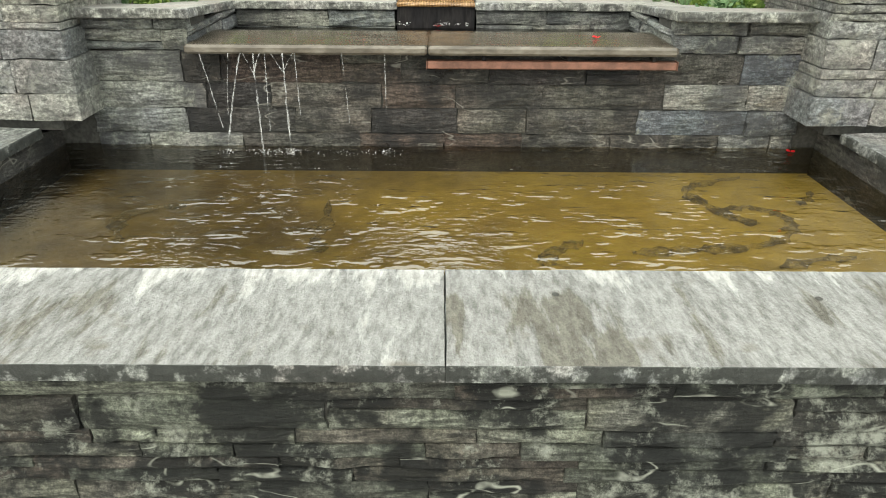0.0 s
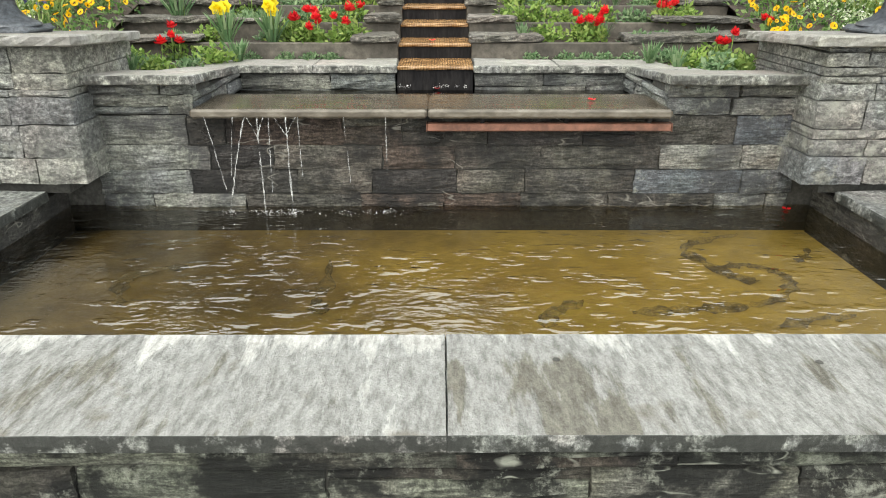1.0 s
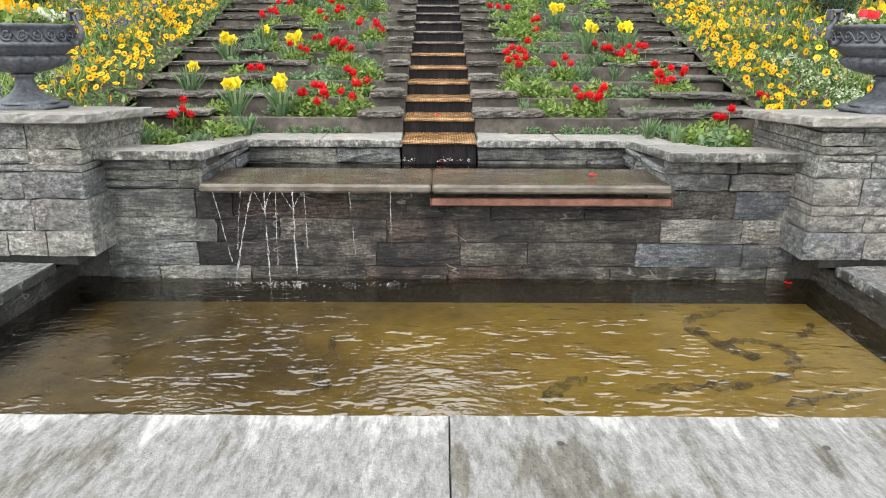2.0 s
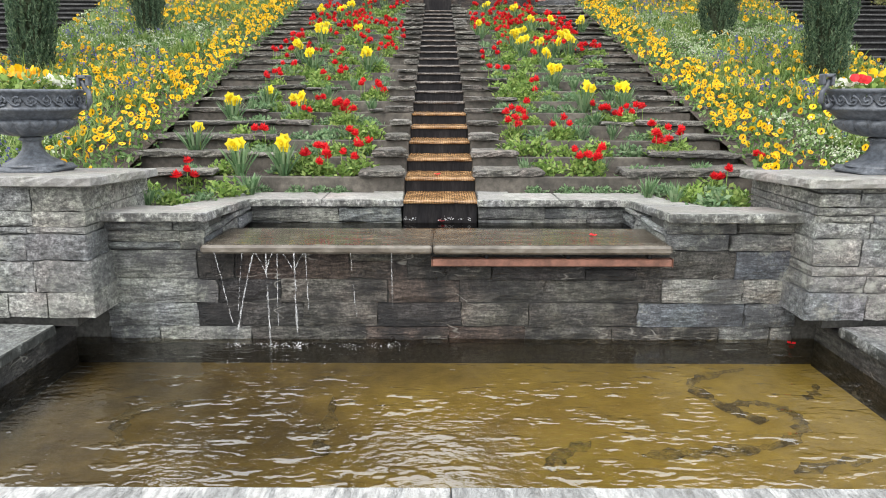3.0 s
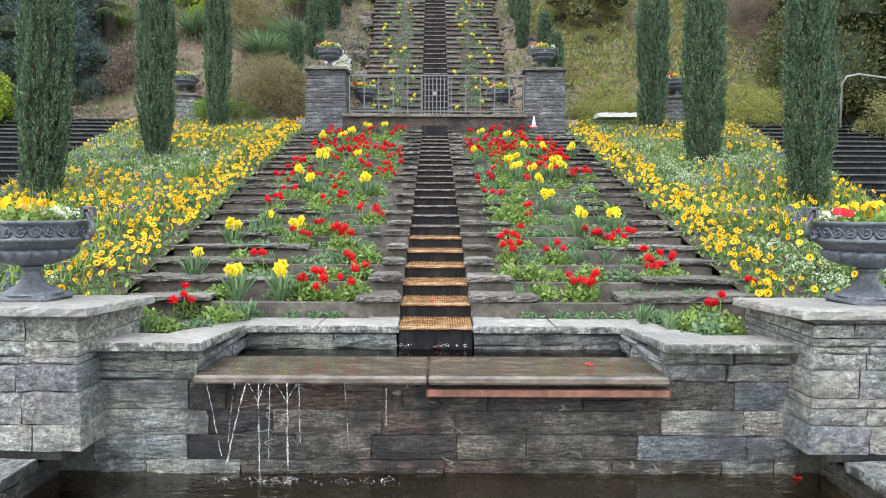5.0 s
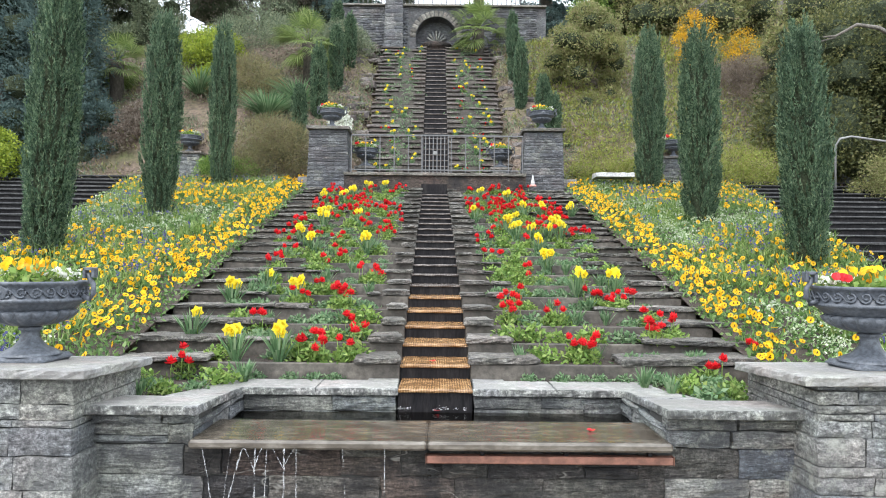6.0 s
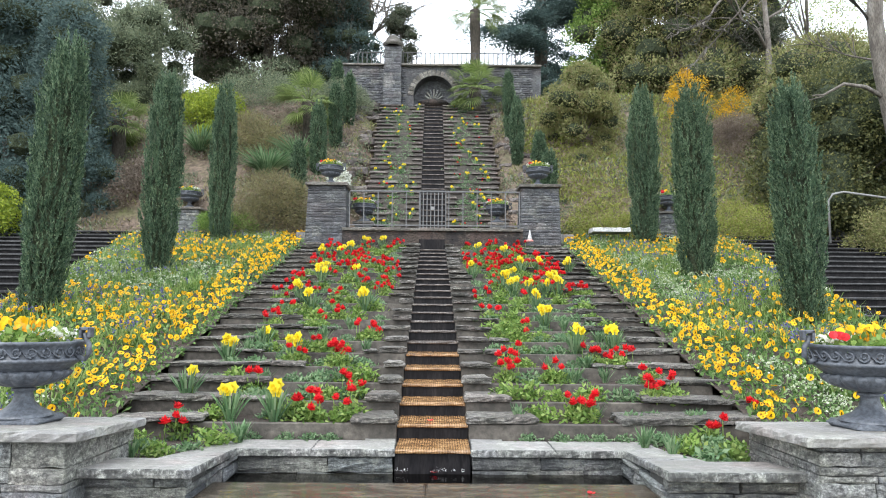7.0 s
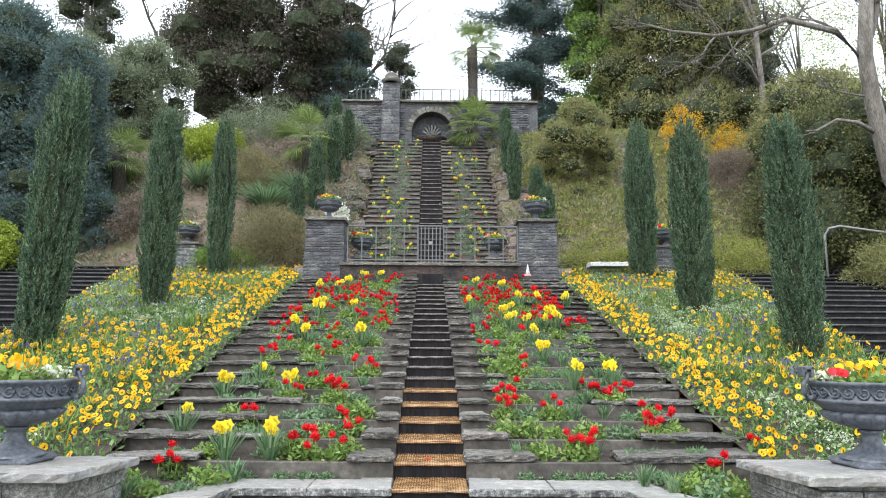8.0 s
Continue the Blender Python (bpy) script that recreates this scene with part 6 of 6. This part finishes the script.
# small columnar yews beside the upper flight
for i, (x, y, h, r) in enumerate([(-3.55, 18.2, 1.5, 0.17), (-3.25, 19.4, 1.95, 0.2), (-3.0, 21.0, 1.9, 0.19), (-2.75, 22.3, 1.7, 0.18), (-3.3, 23.3, 1.6, 0.19),
                                  (3.05, 17.9, 1.5, 0.18), (2.95, 18.9, 1.5, 0.17), (2.5, 20.2, 1.9, 0.18), (2.45, 21.6, 1.7, 0.17), (2.55, 23.0, 1.5, 0.17)]):
    yew(x + axis(y) - 0.02, y, ground_height(x, y), h, r, i, 40 * i, SMALL_YEWS)


# ground cover of the hillsides
def hill_cover():
    g = np.random.default_rng(33)
    for nm, lab, mat, n, xr, thr, part_west in (("hill_grass", "bright mossy grass on the slope", L_MOSS, 42000, (2.6, 14), -0.2, 0.0), ("hill_scrub", "olive ground cover on the slope", L_OLIVE, 17000, (1.9, 15), -0.1, 0.45), ("hill_herbs", "grey-green herbs on the slope", L_HERB, 20000, (1.9, 13), -0.05, 0.9), ("hill_leaves", "brown twigs and old leaves on the slope", L_BARE, 12000, (1.9, 14), -0.2, 0.9)):
        y = g.uniform(16.95, 25.5, n)
        west = g.uniform(0, 1, n) < 0.5
        x = np.where(west, -1, 1) * g.uniform(*xr, n)
        pat = np.array([noise.noise((a * 0.6, b * 0.6, thr * 40 + 2)) for a, b in zip(x, y)])
        k = (pat > thr) & (~west | (g.uniform(0, 1, n) < part_west))
        x, y = x[k], y[k]
        z = np.array([ground_height(a, b) for a, b in zip(x, y)])
        p = np.concatenate([np.stack([x, y, z], 1) + g.normal(size=(len(x), 3)) * [0.1, 0.1, 0.03] for _ in range(4)])
        tagged(part(nm, quads_mesh(nm, needles(g, p, g.normal(size=p.shape) + [0, -0.3, 0.9], 0.12, 0.04), mat)), lab, "ground cover", kind="stuff")


hill_cover()


# rough stones edging the upper flight
def edging_stones():
    rng = random.Random(61)
    for side in (-1, 1):
        for k in range(22):
            y = 17.3 + 0.31 * k + rng.uniform(-0.1, 0.1)
            x = axis(y) + side * rng.uniform(2.0, 2.9)
            w, h = rng.uniform(0.25, 0.6), rng.uniform(0.12, 0.24)
            me = stone_mesh(w, h, rng.uniform(0.25, 0.4), rng, M_UPPER, 0.03, 0.04)
            tagged(part("edging_stone", me), "rough brownish stone edging the steep upper flight", "stone", "edging stones").matrix_basis = pose(x, y, ground_height(x, y) - 0.04, 0, 0, rng.uniform(-25, 25))


edging_stones()


# flowers of the upper flight
def plant_upper():
    rng = random.Random(202)
    g = np.random.default_rng(203)
    low = []
    for i in range(1, UN - 1):
        y, z = UY + UGO * i, UZ + URISE * i
        for side in (-1, 1):
            for k in range(6):
                if rng.random() < 0.9:
                    x = axis(y) + side * rng.uniform(0.5, 1.65)
                    u = rng.random()
                    if u < 0.24:
                        c = daffodil_clump(x, y + 0.12, z, rng.randint(1, 3), rng, "daffodils on the upper flight")
                    elif u < 0.34:
                        c = tulip_clump(x, y + 0.12, z, rng.randint(1, 2), rng, "red flowers on the upper flight")
                    else:
                        low.append(leafy_mound(40, 0.2, 0.15, 0.055, g) + np.array([x, y + 0.1, z]))
                        continue
                    f = rng.uniform(0.55, 0.8)
                    c.scale = (f, f, f)
    tagged(part("terrace_foliage", quads_mesh("terrace_foliage", np.concatenate(low), L_BLADE)), "low green leaves between the slabs of the upper flight", "foliage", kind="stuff")


plant_upper()


# ---- urns beyond the pool, on their pedestals ----
def urn_flowers(x, y, z, r, seed, label, rich=True):
    g = np.random.default_rng(seed)
    t = tagged(empty("urn_planting", x, y, z), label, "flowers", "flowers in the urns")
    n = 420
    a, q = g.uniform(0, 2 * math.pi, n), np.sqrt(g.uniform(0, 1, n)) * r
    p = np.stack([q * np.cos(a), q * np.sin(a), g.uniform(0, 0.1, n) * (1 - (q / r) ** 2 * 0.5)], 1)
    part("leaves", quads_mesh("leaves", leaves(g, p, g.normal(size=p.shape) + [0, 0, 0.6] + p, 0.06, 0.03), L_GREEN), t)
    for nm, mat, cx, cy, rr, cnt, s in (("yellow_blossom", P_YELLOW, -0.02, 0.05, 0.17, 24, 0.019), ("white_blossom", P_WHITE, 0.2, -0.05, 0.1, 160, 0.018), ("white_blossom", P_WHITE, -0.24, -0.02, 0.09, 130, 0.018), ("orange_blossom", P_ORANGE, 0.06, -0.05, 0.14, 6, 0.021), ("red_blossom", P_RED, -0.27, -0.14, 0.06, 5, 0.02)):
        cx, rr, sx = cx * r / 0.3, rr * r / 0.3, s
        c = np.stack([cx + g.normal(size=cnt) * rr * 0.55, cy + g.normal(size=cnt) * rr * 0.55, 0.07 + g.uniform(0, 0.05, cnt) + (0.03 if mat == P_YELLOW else 0)], 1)
        if mat in (P_WHITE,):
            c[:, 2] -= 0.03
            me = quads_mesh("flowers", leaves(g, c, g.normal(size=c.shape) + [0, -0.3, 0.8], 0.026, 0.024), mat)
        else:
            if rich:
                for p_ in c:
                    f, _ = pansies(p_[None] * 0, g, s * 1.25)
                    part(nm, quads_mesh("flower", f, mat), t, m=Matrix.Translation(p_))
                continue
            f, _ = pansies(c, g, s * 1.25)
            me = quads_mesh("flowers", f, mat)
        tagged(part(nm, me, t), kind="stuff")
    if rich:
        part("grass_blades", quads_mesh("grass_blades", blade_tuft(9, 0.26, 0.9, 0.006, random.Random(seed), 0.5), L_LILY), t)
    return t


for u, s in zip(URNS, (3, 4)):
    x, y, z = u.location
    urn_flowers(x, y, z + 0.5, 0.3, s, "yellow, white and red spring flowers with ferny leaves in an urn")
for x, z in ((-2.44, 5.14), (2.39, 5.14)):
    urn(x, 16.05, z, 0.85, "dark grey metal urn on the gate pillar", True, True, 5)
    urn_flowers(x, 16.05, z + 0.45, 0.25, 9, "yellow flowers in an urn", False)


def pedestal(x, y, z, w, h):
    rng = random.Random(int(x * 7) + 99)
    p = tagged(empty("stone_pedestal", x, y, z), "low slate pedestal carrying an urn", "pedestal", "urn pedestals")
    part("core", box_mesh("core", -w / 2 + 0.03, w / 2 - 0.03, 0.03, w, 0, h, M_MORTAR, 0), p)
    zz = 0.0
    while zz < h - 0.02:
        hh = min(rng.uniform(0.07, 0.13), h - zz)
        sp = rng.uniform(-0.2, 0.2) * w
        for a, b in ((-w / 2, sp), (sp, w / 2)):
            part("stone", stone_mesh(b - a - 0.006, hh - 0.006, 0.5, rng, M_WALL, 0.005, 0.01), p, m=pose((a + b) / 2, 0, zz))
        zz += hh
    part("cap", slab_mesh("cap", [(-w / 2 - 0.05, -0.05), (w / 2 + 0.05, -0.05), (w / 2 + 0.05, w + 0.03), (-w / 2 - 0.05, w + 0.03)], h, h + 0.06, M_SLAB, rng, 0.1, 0.005), p)


for x, y, z, w, h in ((-6.25, 17.2, 4.1, 0.75, 0.62), (-10.9, 17.0, 4.1, 0.75, 0.62), (5.95, 17.2, 4.1, 0.75, 0.62), (10.3, 17.0, 4.1, 0.8, 0.62), (-1.72, 16.5, 4.1, 0.4, 0.2), (1.5, 16.5, 4.1, 0.4, 0.2)):
    pedestal(x, y, z, w, h)
    urn(x, y + w / 2, z + h + 0.06, 0.85, "dark grey metal urn on a low pedestal", True, True, 6)
    urn_flowers(x, y + w / 2, z + h + 0.06 + 0.45, 0.24, int(x * 3) + 60, "yellow flowers in an urn", False)

# white covered boat-shaped thing at the head of the right bed
bm = bmesh.new()
bmesh.ops.create_grid(bm, x_segments=14, y_segments=6, size=0.5)
for v in bm.verts:
    v.co.x *= 0.85
    v.co.y *= 0.5
    v.co.z = 0.11 * (1 - (2 * v.co.y / 0.5) ** 2 * 0.25) + 0.03 * noise.noise(v.co * 6)
ex = bmesh.ops.extrude_face_region(bm, geom=bm.faces[:])
for g_ in ex["geom"]:
    if isinstance(g_, bmesh.types.BMVert):
        g_.co.z = 0
sheet = tagged(part("white_sheet", bm, material=M_WHITE), "crumpled white cover lying on the terrace edge", "cover")
sheet.matrix_basis = pose(4.0, 15.9, 4.06)

# small white and red cone by the gate pillar
cone = tagged(empty("pointed_ornament", 2.1, 15.35, 3.78), "small white pointed ornament by the gate pillar", "ornament")
part("body", lathe("body", [(0.045, 0), (0.05, 0.06), (0.035, 0.13), (0.02, 0.2), (0.004, 0.27)], M_WHITE, 14), cone)
part("foot", lathe("foot", [(0.08, 0), (0.075, 0.03), (0.05, 0.045)], simple("pink_paint", [(0.5, 0.2, 0.18), (0.6, 0.25, 0.2)], 8, 0.6, 0), 14), cone)

# handrail by the right-hand stairs
tagged(part("handrail", tube("handrail", [(8.75, 15.3, 3.8), (8.75, 15.3, 4.75), (8.85, 15.3, 4.9), (9.1, 15.3, 4.95), (10.4, 15.0, 4.7), (12, 14.6, 4.4)], 0.025, M_IRON, 8)), "bent grey steel handrail of the stairs", "handrail")


# ---- falling water and foam ----
def stream(x0, x1, y0, y1, z0, z1, w, rng):
    """A thin ribbon of water falling in an arc, twisted and beaded."""
    v, f = [], []
    n = 26
    for k in range(n + 1):
        t = k / n
        x = x0 + (x1 - x0) * t + rng.uniform(-0.002, 0.002)
        y = y0 + (y1 - y0) * math.sqrt(t)
        z = z0 + (z1 - z0) * t ** 1.15
        r = w * (0.25 + 0.4 * rng.random()) * (1 + 0.5 * t)
        for j in range(4):
            a = j * math.pi / 2 + t * 3
            v.append((x + r * math.cos(a), y + r * 0.6 * math.sin(a), z))
    for k in range(n):
        for j in range(4):
            f.append((k * 4 + j, k * 4 + (j + 1) % 4, k * 4 + 4 + (j + 1) % 4, k * 4 + 4 + j))
    return mesh_of("stream", v, f, M_STREAM, True)


fall = tagged(empty("waterfall", -1.0, 4.25, 0.97), "thin streams of water falling from the stone shelf", "waterfall")
rw = random.Random(6)
for x0, x1, zend, w in ((-1.07, -1.21, 0.37, 0.009), (-1.06, -1.0, 0.84, 0.006), (-0.96, -1.0, 0.84, 0.006), (-1.0, -0.99, 0.37, 0.01), (-1.31, -1.22, 0.52, 0.006), (-0.9, -0.83, 0.85, 0.005), (-0.77, -0.83, 0.85, 0.005),
                        (-0.83, -0.82, 0.37, 0.01), (-0.76, -0.75, 0.6, 0.005), (-0.49, -0.46, 0.55, 0.004), (-0.24, -0.24, 0.62, 0.004), (-1.14, -1.18, 0.6, 0.004), (-0.93, -0.94, 0.5, 0.004)):
    part("stream", stream(x0, x1, 4.262, 4.23 if zend < 0.5 else 4.24, 0.955, zend, w, rw), fall, m=Matrix.Translation((1.0, -4.25, -0.97)))
g = np.random.default_rng(15)
fp = np.concatenate([np.stack([cx + g.normal(size=m) * sx, 4.25 + g.normal(size=m) * 0.03, 0.366 + np.abs(g.normal(size=m)) * h], 1) for cx, m, sx, h in
                     ((-1.22, 34, 0.03, 0.006), (-1.0, 60, 0.05, 0.007), (-0.83, 70, 0.05, 0.007), (-0.48, 24, 0.05, 0.004), (-0.26, 44, 0.06, 0.005), (-0.7, 30, 0.3, 0.002))])
tagged(part("foam", quads_mesh("foam", leaves(g, fp, g.normal(size=fp.shape) * [1, 1, 0.3], 0.009, 0.0035), simple("foam", [(0.75, 0.75, 0.75), (0.85, 0.85, 0.85)], 9, 0.4, 0))), "white splashes where the water meets the pool", "foam", kind="stuff")
# water spurting in the mouth of the cascade
sp = np.concatenate([np.stack([cx + g.normal(size=16) * 0.01, 5.4 + g.normal(size=16) * 0.01, 0.96 + g.normal(size=16) * 0.007], 1) for cx in (-0.22, -0.16, 0.05, 0.09, 0.13, 0.2, 0.27)])
tagged(part("spray", quads_mesh("spray", leaves(g, sp, g.normal(size=sp.shape), 0.009, 0.006), bpy.data.materials["foam"])), "small white splashes in the dark trough", "foam", kind="stuff")

# fallen petals
for x, y, z in ((1.03, 4.55, 1.003), (2.25, 4.3, 0.367), (0.02, 5.98, 1.23), (0.06, 5.4, 0.94), (-2.1, 5.0, 1.135), (0.6, 6.2, 1.23), (2.3, 5.0, 1.14), (1.9, 5.6, 1.14)):
    q = np.array(ring((0, 0, 0), (0, 0, 1), 0.028, 3, 0.02, 0.012))
    tagged(part("fallen_petal", quads_mesh("fallen_petal", q, P_RED)), "fallen red petal lying on wet stone", "petal", "fallen petals").matrix_basis = pose(x, y, z + 0.002, 0, 0, x * 300)


# ---- stones of the walls ----
rs = random.Random(5)
lay(wall_front, -2.2, 2.3, 1.85, -0.03, 0.484, (0.035, 0.13), (0.2, 0.85), M_FRONT, rs, 0.1, joint=0.005)
lay(wall_back, -2.05, 2.3, 4.39, 0.33, 0.94, (0.1, 0.18), (0.2, 0.75), lambda x, r: M_WALL if abs(x - 0.08) > r.uniform(1.35, 1.75) else M_WET, rs, 0.1, joint=0.006)
lay(wall_w, -2.05, -1.405, 4.385, 0.945, 1.132, (0.07, 0.12), (0.2, 0.6), M_WALL, rs, 0.1)
lay(wall_e, 1.455, 2.3, 4.385, 0.945, 1.132, (0.07, 0.12), (0.2, 0.6), M_WALL, rs, 0.1)
lay(recess_w, 4.4, 5.44, -1.4, 0.93, 1.07, (0.06, 0.1), (0.3, 0.6), M_WALL, rs, 0.06, "+x")
lay(recess_e, 4.4, 5.44, 1.455, 0.93, 1.07, (0.06, 0.1), (0.3, 0.6), M_WALL, rs, 0.06, "-x")
lay(notch_w, -1.4, -0.245, 5.41, 0.75, 1.05, (0.08, 0.14), (0.3, 0.7), M_WALL, rs, 0.1)
lay(notch_e, 0.335, 1.46, 5.41, 0.75, 1.05, (0.08, 0.14), (0.3, 0.7), M_WALL, rs, 0.1)
